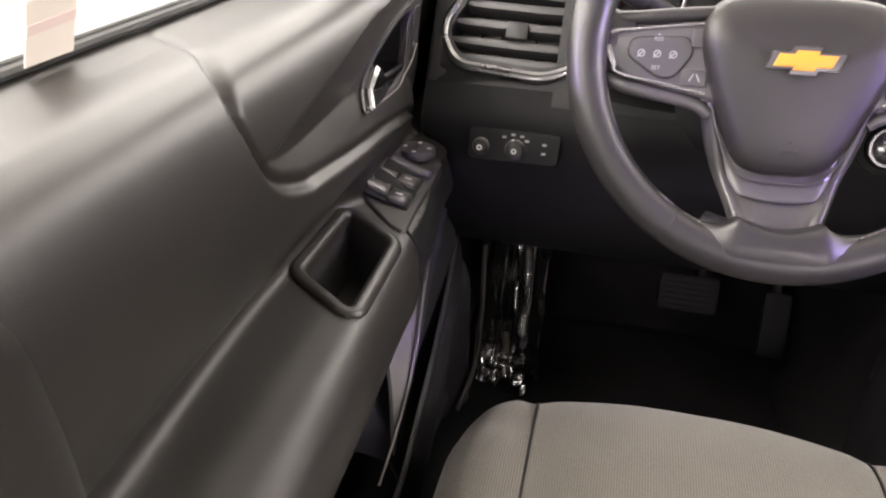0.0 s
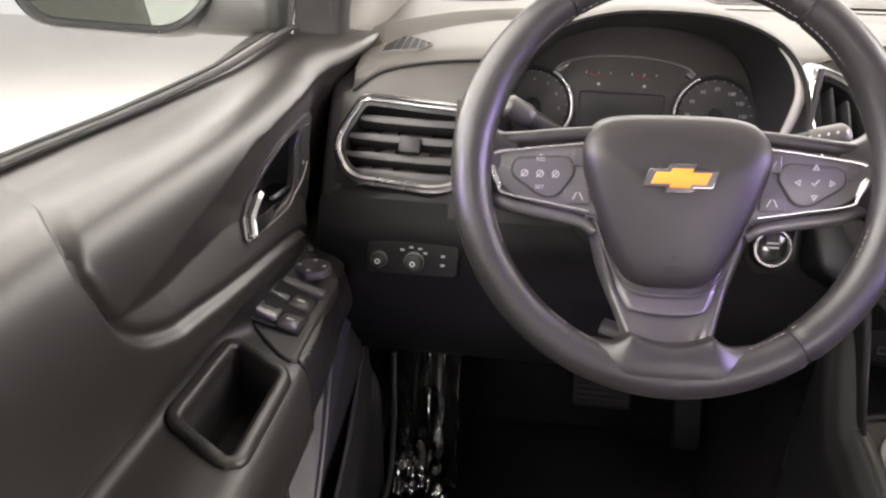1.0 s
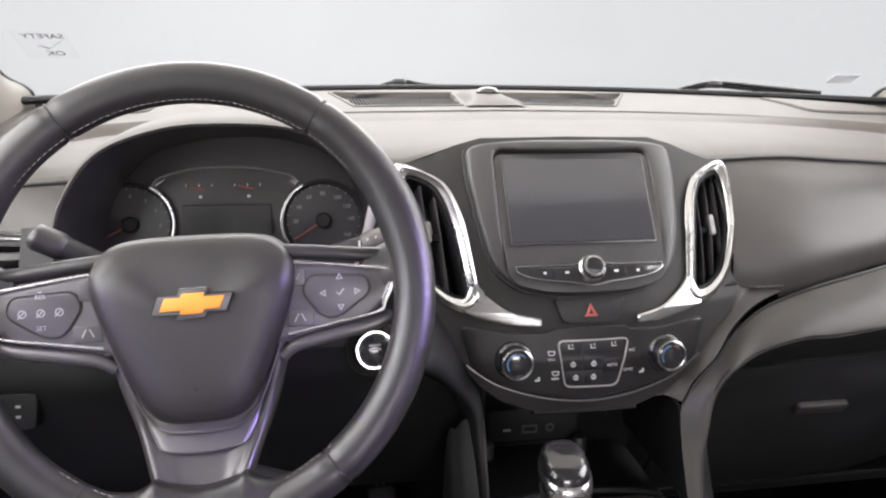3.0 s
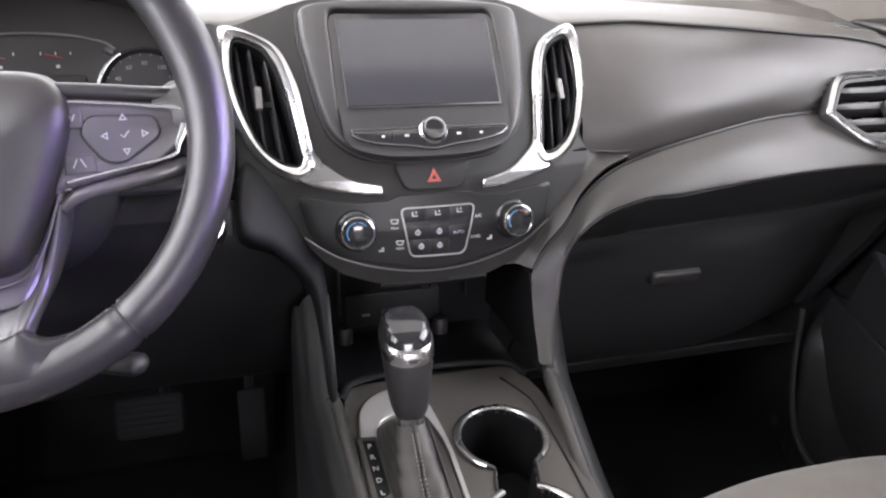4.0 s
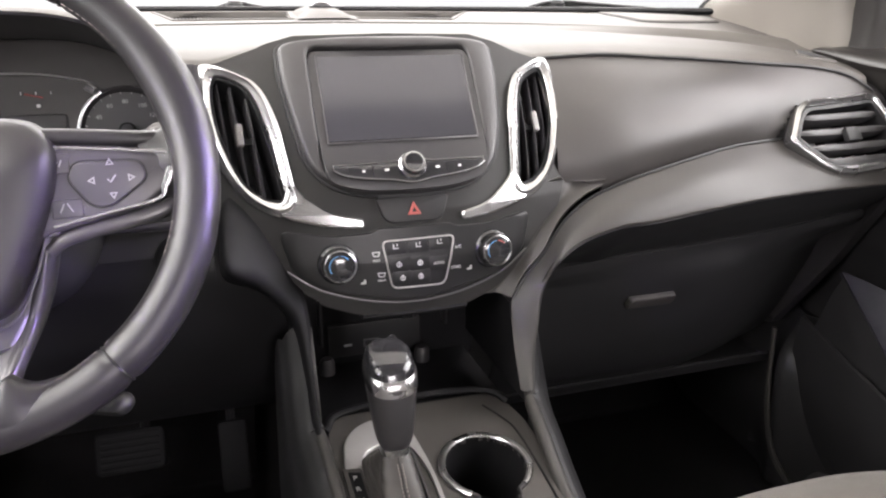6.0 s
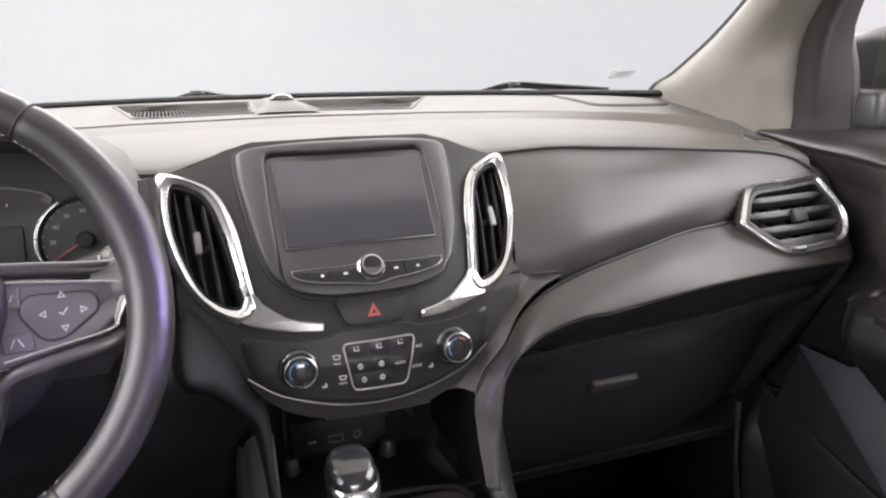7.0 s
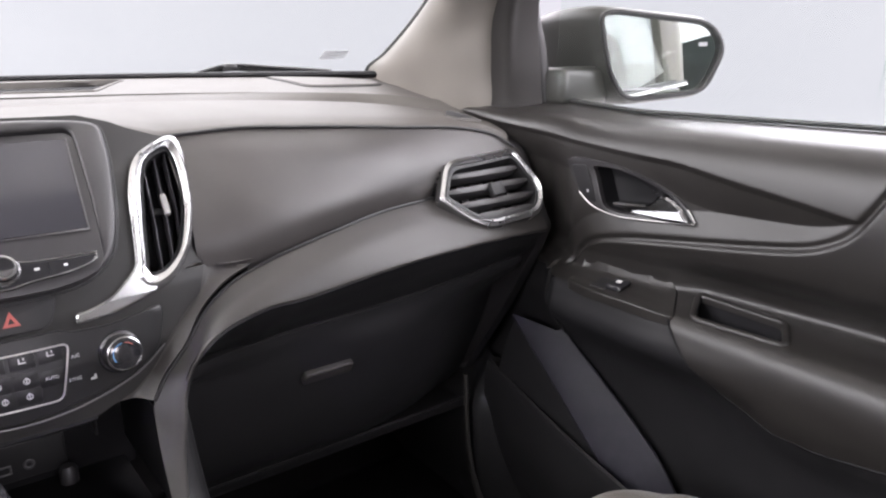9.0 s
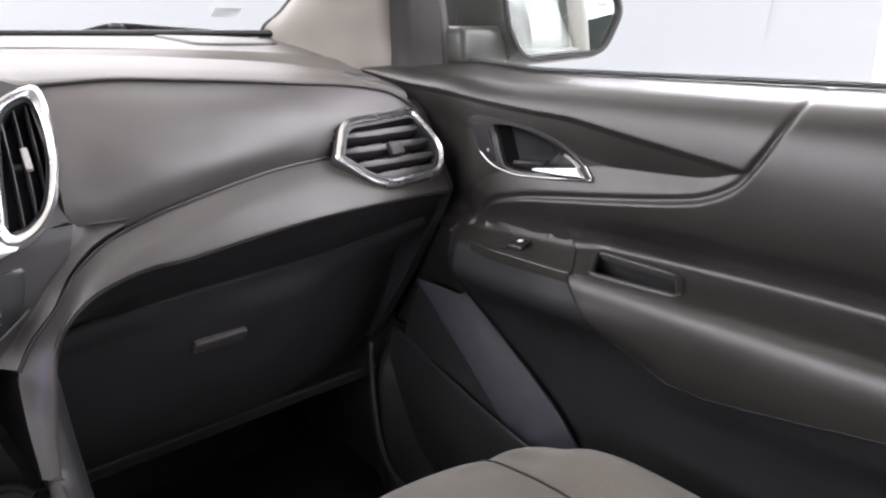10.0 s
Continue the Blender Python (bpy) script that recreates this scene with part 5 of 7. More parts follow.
    for v, half, w in ((-0.070, 0.0480, 0.0165), (-0.084, 0.0430, 0.0170), (-0.096, 0.0375, 0.0160), (-0.1025, 0.0345, 0.0145), (-0.1050, 0.0335, 0.0120), (-0.1060, 0.0330, 0.0070)):
        rows.append([on_wheel(half * f, v - 0.0045 * (1 - f * f), w - 0.004 * max(0.0, abs(f) - 0.85) / 0.15) for f in np.linspace(-1, 1, 17)])
    part("collar", loft(rows, 24, 40), SPOKE, lower, "dark collar under the airbag", angle=50)
    rows = []
    for u, vt, e in ((-0.068, -0.1400, 0.35), (-0.050, -0.1425, 0.75), (-0.040, -0.1395, 0.95), (-0.0325, -0.1350, 1.0), (-0.024, -0.1385, 1.0), (0.0, -0.1430, 1.0), (0.024, -0.1385, 1.0), (0.0325, -0.1350, 1.0), (0.040, -0.1395, 0.95), (0.050, -0.1425, 0.75), (0.068, -0.1400, 0.35)):
        rows.append([on_rim(0.953 * u, 0.953 * v, 0.95 * w * e) for v, w in ((vt + 0.001, -0.004), (vt, 0.006), (vt - 0.003, 0.0128), (-0.1535, 0.0166), (-0.163, 0.0168), (-0.174, 0.0140))])
    part("rim_swell", loft(rows, 80, 24), WHEELSKIN, sw, "leather swell where the lower spoke meets the rim", angle=70)
    # column shroud and boss
    boss = [on_wheel(0, -0.01, w) for w in (-0.09, -0.04, 0.008)]
    part("boss", sweep(boss, 0.062, 0.060, 24, up=(0, 0.3, 0.95)), BLACK, sw)
    return sw


steering_wheel()


def column():
    c = thing("steering_column", "black plastic steering column shroud with stalks", "steering column", (0.0, 0.16, 0.98))
    secs = []
    for w, rx, up_, dn in ((-0.030, 0.060, 0.045, 0.060), (-0.055, 0.068, 0.055, 0.075), (-0.12, 0.075, 0.060, 0.090), (-0.22, 0.080, 0.060, 0.10)):
        secs.append([on_wheel(rx * math.cos(a), (up_ if math.sin(a) > 0 else dn) * math.sin(a), w) for a in np.linspace(0, 2 * math.pi, 20, endpoint=False)])
    part("shroud", loft(secs, 20, 48, closed_v=True, caps=True), BLACK, c)
    for s in (-1, 1):
        tip = (-0.140, 0.066) if s < 0 else (0.163, 0.047)
        path = spline([on_wheel(s * 0.06, 0.024, -0.070), on_wheel(s * 0.06 * 0.6 + tip[0] * 0.4, 0.024 * 0.6 + tip[1] * 0.4, -0.066), on_wheel(s * 0.06 * 0.2 + tip[0] * 0.8, 0.024 * 0.2 + tip[1] * 0.8, -0.060), on_wheel(*tip, -0.056)], 24)
        st = part("stalk", sweep(path, 0.0105, 0.0085, 14, taper=np.r_[np.linspace(0.8, 1, 8), np.linspace(1, 1.25, 12), (1.25, 1.2, 1.0, 0.7)]), BLACK, c, "black control stalk")
        part("stalk_tip", sweep(path[13:], 0.0110, 0.0090, 14, taper=np.r_[1.08, np.full(6, 1.27), (1.27, 1.24, 1.05, 0.75)]), DECK if s > 0 else DARK, st, "grey stalk tip with marks")
        p = path[17]
        q = board(p, path[18] - path[16], (0, 0.2, 1))
        for k in range(5):
            u = -0.020 + 0.0075 * k
            part("stalk_mark", block(q, u - 0.0008, u + 0.0008, -0.004, 0.006, 0.0112, 0.0130, 0.0002), KEYPRINT, st)

    lever = spline([(-0.03, 0.11, 0.872), (0.03, 0.085, 0.868), (0.075, 0.060, 0.868), (0.094, 0.052, 0.869)], 24)
    part("tilt_lever", sweep(lever, 0.013, 0.009, 12, taper=np.r_[np.ones(20), (0.95, 0.85, 0.65, 0.3)]), BLACK, c, "black column tilt lever")


column()


def cluster():
    k = thing("instrument_cluster", "dark hooded instrument cluster with round dials, unlit", "instrument cluster", (0.0, 0.3, 0.99))
    lip = [(-0.155, 1.005), (-0.156, 1.055), (-0.145, 1.098), (-0.110, 1.143), (-0.052, 1.1655), (0.010, 1.1700), (0.070, 1.1645), (0.120, 1.142), (0.148, 1.103), (0.156, 1.058), (0.152, 1.005)]
    l = spline(lip, 90)
    rows = []
    for f, y, dz in ((0.90, 0.335, -0.012), (0.94, 0.27, -0.006), (0.985, 0.215, -0.002), (1.0, 0.200, 0.0), (1.012, 0.199, 0.001), (1.028, 0.206, 0.0015), (1.05, 0.235, 0.0), (1.09, 0.30, -0.006), (1.14, 0.37, -0.018)):
        rows.append([(x * f, y + 0.22 * max(0, 1.10 - z) * 0.0, 1.03 + (z - 1.03) * f + dz) for x, z in l])
    # Haze of the dial lens is painted in: lining, plate and dials go greyer.
    lining = part("hood", rows_mesh(rows[:5]), DARK, k, "dark hood lining, greyed in colour for haze")
    part("hood_top", rows_mesh(rows[4:]), PAD, k, "grey soft hood top")
    at = board((0.0, 0.330, 1.055), (1, 0, 0), (0, 0.26, 0.966))
    part("dial_plate", slab([(x * 0.905, (1.03 + (z - 1.03) * 0.905 - 0.012 - 1.055) / 0.966) for x, z in spline([(-0.155, 0.985)] + lip + [(0.152, 0.985)], 90)], at, -0.012, 0.0, 0.002), LEATHER, k, "dial plate, greyed in colour for haze on the lens")
    r, cv = 0.045, -0.008
    for cx, nums, needle in ((-0.117, (("4", 90), ("5", 58), ("6", 30), ("7", -3), ("8", -35)), 208), (0.095, (("20", 180), ("40", 150), ("60", 120), ("80", 90), ("100", 58), ("120", 31), ("140", 3), ("160", -32)), 212)):
        face = lambda u, v, w=0.0, c=cx: at(c + u, v + cv, w)
        d = part("dial", lathe([(r + 0.004, 0), (r + 0.003, 0.006), (r, 0.007), (r - 0.003, 0.003), (0.0, 0.003)], face, 60, False), DARK, k, "round dark dial")
        arc = [at(cx + (r + 0.002) * math.cos(radians(a)), cv + (r + 0.002) * math.sin(radians(a)), 0.008) for a in np.linspace(-50 if cx < 0 else 230, 62 if cx < 0 else 118, 40)]
        part("bright_arc", sweep(arc, 0.0022, 0.0015, 8, up=(0, -1, 0.2)), CHROME, d, "bright arc round the dial")
        for t, a in nums:
            lettering("numeral", t, 0.0062, at, cx + (r - 0.0135) * math.cos(radians(a)), cv + (r - 0.0135) * math.sin(radians(a)), DIM, d, w=0.0042)
        for a in np.arange(-40, 221, 15):
            u, v = math.cos(radians(a)), math.sin(radians(a))
            q = board(at(cx + (r - 0.004) * u, cv + (r - 0.004) * v, 0.0036), at(u, v) - at(0, 0), at(-v, u) - at(0, 0))
            part("tick", block(q, -0.0013, 0.0013, -0.0003, 0.0003, 0, 0.0006, 0.0), DIM, d)
        a = radians(needle)
        part("needle", sweep([face(0.006 * math.cos(a), 0.006 * math.sin(a), 0.0085), face((r - 0.006) * math.cos(a), (r - 0.006) * math.sin(a), 0.0085)], 0.0010, 0.0008, 6), RED, d, "red needle")
        part("needle_hub", lathe([(0.009, 0.003), (0.009, 0.009), (0.007, 0.011), (0, 0.011)], face, 24, False), BLACK, d)
    arch = spline([at(u, v, 0.006) for u, v in ((-0.093, 0.036), (-0.082, 0.045), (-0.050, 0.053), (-0.014, 0.055), (0.022, 0.053), (0.056, 0.046), (0.068, 0.038))], 50)
    part("bright_arch", sweep(arch, 0.0012, 0.0012, 8, up=(0, -1, 0.2)), BRIGHT, k, "thin pale arch over the display")
    for s, u in ((-1, -0.086), (1, 0.062)):
        part("arch_foot", slab(rounded([(u - 0.007, 0.038), (u + 0.006 - 0.004 * s, 0.046), (u + 0.007, 0.040), (u + 0.003 * s, 0.032)], 0.002), at, 0.0, 0.006, 0.001), SATIN, k)
    part("info_display", slab(rounded([(-0.062, -0.065), (0.037, -0.065), (0.037, 0.013), (-0.062, 0.013)], 0.004), at, 0.0, 0.004, 0.001), DARK, k, "dark unlit display")
    for u in (-0.053, 0.000):
        part("needle", sweep([at(u, 0.034, 0.006), at(u + 0.017, 0.030, 0.006)], 0.0009, 0.0008, 6), RED, k)
        for m in range(3):
            part("gauge_mark", block(at, u - 0.004 + 0.014 * m, u - 0.003 + 0.014 * m, 0.0335, 0.0365, 0.003, 0.0045, 0.0), WHITE, k)
        part("gauge_mark", block(at, u + 0.010, u + 0.0135, 0.0205, 0.0235, 0.003, 0.0045, 0.0), WHITE, k)
    # silver crescents inside the hood
    for s in (1,):
        cres = spline([(s * x, y, z) for x, y, z in ((0.104, 0.210, 1.156), (0.133, 0.207, 1.127), (0.1445, 0.206, 1.100), (0.141, 0.206, 1.072), (0.132, 0.206, 1.045), (0.124, 0.208, 1.022))], 40)
        part("hood_crescent", sweep(cres, 0.0030, 0.0060, 10, up=(s * 1, 0.3, 0.2), taper=np.sin(np.linspace(0.15, math.pi - 0.2, 40))), SILVER, k, "silver crescent inside the hood")
    # strip down the side of the hood
    for s in (1,):
        strip = [[(s * x, y, z) for x, y, z in ((0.158, 0.205, zz), (0.166, 0.215, zz), (0.172, 0.245, zz - 0.004))] for zz in (1.125, 1.08, 1.03, 0.985)]
        part("hood_side_trim", thick(loft(strip, 16, 8), 0.002), DARK, k, "dark strip beside the hood")
    part("tray", box(-0.16, 0.155, 0.18, 0.345, 0.975, 0.985, 0.004), BLACK, k)


cluster()


def driver_lower():
    # knee panel under the wheel and the lamp switch panel
    secs = [[(x, y, z) for y, z in ((0.200, 0.960), (0.188, 0.925), (0.194, 0.89), (0.210, 0.84), (0.25, 0.77), (0.32, 0.70), (0.37, 0.685))] for x in (-0.345, -0.25, -0.12, 0.0, 0.13, 0.252)]
    part("knee_panel", thick(loft(secs, 40, 40), 0.004), COAL, DASH, "black knee panel under the steering wheel")
    mid = [[(x, y, z) for y, z in ((0.37, 0.685), (0.45, 0.68), (0.60, 0.72), (0.9, 0.80))] for x in (-0.335, 0.0, 0.235)]
    part("hush_panel", thick(loft(mid, 6, 14), 0.004), COAL, DASH)
    fill = [[(x, y, z) for y, z in ((0.245, 1.066), (0.225, 1.03), (0.208, 0.99), (0.199, 0.965), (0.192, 0.935), (0.192, 0.915))] for x in (-0.20, -0.16, 0.0, 0.155, 0.164)]
    part("column_surround", thick(cut(loft(fill, 50, 30), lambda c: abs(c.x) < 0.152 and c.z > 0.985), 0.003), BLACK, DASH)
    q = thing("lamp_switch_panel", "black lamp switch panel with a dial and a roller", "switch panel", (-0.24, 0.2, 0.87))
    at = board((-0.238, 0.187, 0.8965), (1, -0.02, 0), (0, 0.25, 0.97))
    o = rounded([(-0.050, -0.019), (0.052, -0.017), (0.054, 0.018), (-0.050, 0.020)], 0.007)
    part("plate", slab(o, at, -0.02, 0.004, 0.0010), COAL, q)
    for u, r in ((-0.036, 0.0085), (0.0035, 0.0105)):
        b = board(at(u, -0.003, 0.003), (1, -0.02, 0), (0, 0.25, 0.97))
        part("dial", lathe([(r, 0), (r, 0.008), (r - 0.001, 0.010), (r - 0.003, 0.0108), (0, 0.0108)], b, 28, False), BLACK, q)
        part("dial_rim", lathe([(r + 0.0012, 0), (r + 0.0012, 0.003), (r, 0.004)], b, 28, False), SATIN, q)
        part("dial_mark", ring(circle(0, -0.001, 0.0030, 12), circle(0, -0.001, 0.0018, 12), b, 0.0105, 0.0113, 0.0001, 12, 1), WHITE, q)
    for u, v in ((-0.010, 0.010), (0.000, 0.0135), (0.010, 0.0125), (0.016, 0.008), (0.036, 0.006), (0.036, -0.004)):
        part("panel_mark", block(at, u - 0.0022, u + 0.0022, v - 0.0012, v + 0.0012, 0.0038, 0.0048, 0.0), GREYPRINT, q)
    s = thing("start_button", "round start button in a polished ring", "button", (0.1477, 0.21, 0.91))
    at = board((0.1425, 0.1885, 0.9420), (1, 0.10, 0), (0, 0.28, 0.96))
    part("ring", lathe([(0.0215, -0.01), (0.0212, 0.004), (0.0198, 0.0065), (0.0174, 0.0065), (0.0164, 0.004)], at, 44, False), CHROME, s, "polished ring")
    part("cap", lathe([(0.0168, -0.005), (0.0166, 0.004), (0.0150, 0.0052), (0.0, 0.0048)], at, 40, False), GLOSS, s, "black cap")
    for v in (0.005, 0.0005):
        part("print_bar", block(at, -0.0062, 0.0062, v - 0.0010, v + 0.0010, 0.005, 0.0058, 0.0), GREYPRINT, s)
    part("button_pod", lathe([(0.030, -0.02), (0.028, -0.004), (0.0225, 0.0)], at, 40, False), BLACK, s)


driver_lower()


# ---- doors ----
def smooth(a, b, x):
    t = np.clip((x - a) / (b - a), 0, 1)
    return t * t * (3 - 2 * t)


PROFILE = np.array([(0.000, 1.116), (0.030, 1.111), (0.066, 1.100), (0.090, 1.072), (0.100, 1.020), (0.096, 0.960), (0.080, 0.925),
                    (0.080, 0.903), (0.108, 0.894), (0.134, 0.887), (0.146, 0.869), (0.147, 0.835), (0.130, 0.785), (0.108, 0.735), (0.092, 0.66), (0.086, 0.56), (0.080, 0.42)])
FRONT = PROFILE.copy()
FRONT[7:14, 0] = (0.078, 0.077, 0.076, 0.076, 0.076, 0.077, 0.078)
CREST = [(0.40, 1.114), (0.37, 1.111), (0.30, 1.098), (0.178, 1.083), (0.064, 1.0735), (0.0, 1.0695), (-0.075, 1.058), (-0.149, 1.047), (-0.217, 1.036)]
LOW_GROOVE = [(-0.249, 1.066), (-0.236, 1.042), (-0.218, 1.018), (-0.190, 1.002), (-0.157, 0.993), (-0.085, 0.982), (-0.003, 0.971), (0.071, 0.960), (0.125, 0.947), (0.155, 0.928), (0.172, 0.908), (0.179, 0.897)]
GROOVE = {1: [(-0.262, 1.135), (-0.265, 1.112), (-0.259, 1.090)] + LOW_GROOVE, -1: [(-0.190, 1.0960), (-0.200, 1.0935), (-0.208, 1.0912), (-0.221, 1.0892), (-0.236, 1.0845), (-0.247, 1.077), (-0.252, 1.066), (-0.2495, 1.054), (-0.2455, 1.041), (-0.236, 1.0257), (-0.221, 1.0135), (-0.2035, 1.0048), (-0.1755, 0.9955)] + LOW_GROOVE[4:]}
CREST_END = {1: (-0.2295, 1.0335), -1: (-0.2400, 1.0322)}
SEAM = [(0.03, 0.95), (-0.035, 0.890), (-0.075, 0.848), (-0.12, 0.814), (-0.18, 0.793), (-0.228, 0.792), (-0.316, 0.806), (-0.40, 0.820), (-0.60, 0.845), (-0.74, 0.86)]


def belt_z(s, y):
    """The window's lower edge."""
    return 1.118 + 0.010 * smooth(0.10, 0.28, y) - (0.022 * smooth(0.30, -0.08, y) if s < 0 else 0.0)


def seg_dist(points, poly):
    """Distances of points to a polyline, in as many axes as they have."""
    q, p = np.array(points, float), np.array(poly, float)
    best = np.full(len(q), 9.0)
    for a, b in zip(p[:-1], p[1:]):
        t = np.clip((q - a) @ (b - a) / ((b - a) @ (b - a)), 0, 1)
        best = np.minimum(best, np.linalg.norm(q - a - t[:, None] * (b - a), axis=1))
    return best


def within(poly, u, v):
    """Which of many points lie in an outline."""
    hit, j = np.zeros(np.shape(u), bool), len(poly) - 1
    for i, (a, b) in enumerate(poly):
        c, d = poly[j]
        hit ^= ((b > v) != (d > v)) & (u < (c - a) * (v - b) / (d - b + 1e-12) + a)
        j = i
    return hit


YS = np.r_[np.linspace(-0.72, -0.34, 70), np.linspace(-0.336, 0.20, 250), np.linspace(0.204, 0.400, 50)]


def door_rows(s):
    """Rows of (inward distance from the glass, y, z) over a door's trim."""
    groove = [tuple(q) for q in spline(GROOVE[s], 90)]
    crest = CREST + [CREST_END[s]]
    front = groove + [(0.5, 0.88), (0.5, 1.3), (-0.34, 1.3)]
    panel = crest + [q for q in groove if q[1] < crest[-1][1] + 0.002] + [(0.5, 0.89), (0.5, 1.12)]
    def profile(y):
        """The plain section of the trim at y, without its grooves."""
        a = smooth(0.240, 0.165, y)
        wide = 1 + 0.05 * smooth(0.0, -0.35, y) - 0.10 * smooth(-0.02, 0.15, y)
        prof = FRONT + (PROFILE - FRONT) * a
        prof[8:13, 0] *= wide if a > 0.5 else 1
        low = smooth(-0.20, -0.02, y)
        prof[12:, 0] += (np.minimum(prof[12:, 0], 0.052) - prof[12:, 0]) * low * np.array((0.55, 0.85, 1, 1, 1))
        drop = belt_z(s, y) - 1.118
        prof[6:8, 0] -= 0.015 * smooth(-0.55, -0.18, y) * smooth(0.01, -0.05, y)
        prof[3:7, 0] -= np.array((0.012, 0.030, 0.028, 0.010)) * smooth(0.175, 0.255, y)
        ahead = smooth(0.185, 0.38, y)
        prof[1:6, 0] += np.array((0.012, 0.026, 0.038, 0.030, 0.014)) * ahead
        prof[1:5, 1] += np.array((0.004, 0.013, 0.034, 0.020)) * ahead
        prof[0:4, 1] += drop * np.array((1, 0.9, 0.6, 0.15))
        return spline(prof, 500)

    def on_skin(line):
        out = []
        for y, z in line:
            prof = profile(y)
            keep = prof[:, 1] > 0.90
            out.append((y, z, float(np.interp(z, prof[keep][::-1, 1], prof[keep][::-1, 0]))))
        return out
    groove3, crest3 = on_skin(groove), on_skin(spline(crest, 40))
    rows = []
    for y in YS:
        prof = profile(y)
        step = np.r_[0, np.cumsum(np.hypot(*np.diff(prof, axis=0).T) * np.where(prof[1:, 1] > 0.90, 2.2, 1.0))]
        t = np.linspace(0, step[-1], 380)
        d, z = np.interp(t, step, prof[:, 0]), np.interp(t, step, prof[:, 1])
        up = smooth(0.897, 0.912, z)
        yy = np.full_like(z, y)
        here = np.stack([yy, z, d], 1)
        dg, dc = seg_dist(here, groove3), seg_dist(here, crest3)
        ahead, inn = within(front, yy, z), within(panel, yy, z)
        d -= up * inn * np.minimum(np.minimum(np.minimum(0.85 * dc, 0.004 + 0.34 * dc), 0.55 * dg), 0.020)
        d -= (0.0065 if s < 0 else 0.0050) * np.exp(-(dg / 0.0044) ** 2) * smooth(belt_z(s, y) + 0.002, belt_z(s, y) - 0.002, z) * smooth(0.890, 0.90, z)
        d += (~ahead) * up * 0.0035 * smooth(0.0, 0.007, dg) * np.exp(-dg / 0.05) * smooth(belt_z(s, y), belt_z(s, y) - 0.06, z)
        ds = seg_dist(np.stack([yy, z], 1), SEAM)
        under = (z < np.interp(y, [q[0] for q in SEAM[::-1]], [q[1] for q in SEAM[::-1]])) & (z < 0.886)
        d -= under * 0.0075 * smooth(0.0, 0.004, ds)
        rows.append(np.stack([d, yy, z], 1))
    return rows


DOORS = {s: door_rows(s) for s in (-1, 1)}


def trim_d(s, y, z):
    """How far the upper trim stands inside the glass."""
    row = DOORS[s][int(np.argmin(np.abs(YS - y)))]
    keep = row[:, 2] > 0.905
    return float(np.interp(z, row[keep][::-1, 2], row[keep][::-1, 0]))


BEZ = rounded([(0.190, 1.050), (0.172, 1.059), (0.101, 1.056), (0.045, 1.045), (0.005, 1.030), (-0.038, 0.997), (0.030, 0.990), (0.095, 0.985), (0.138, 0.991), (0.170, 1.018)], [0.010, 0.012, 0.03, 0.03, 0.03, 0.003, 0.02, 0.03, 0.02, 0.03], 6)
SLOT = rounded([(0.137, 1.050), (0.090, 1.050), (0.045, 1.040), (0.008, 1.025), (-0.026, 1.001), (0.030, 0.995), (0.090, 0.990), (0.116, 0.993)], [0.008, 0.02, 0.03, 0.02, 0.004, 0.02, 0.02, 0.010], 6)
EDGE = [(-0.310, 0.112, 0.819), (-0.318, 0.123, 0.762), (-0.322, 0.114, 0.702), (-0.323, 0.092, 0.656), (-0.324, 0.062, 0.618), (-0.324, 0.006, 0.593), (-0.324, -0.051, 0.580)]
GL = 0.800  # the glass, from the middle line


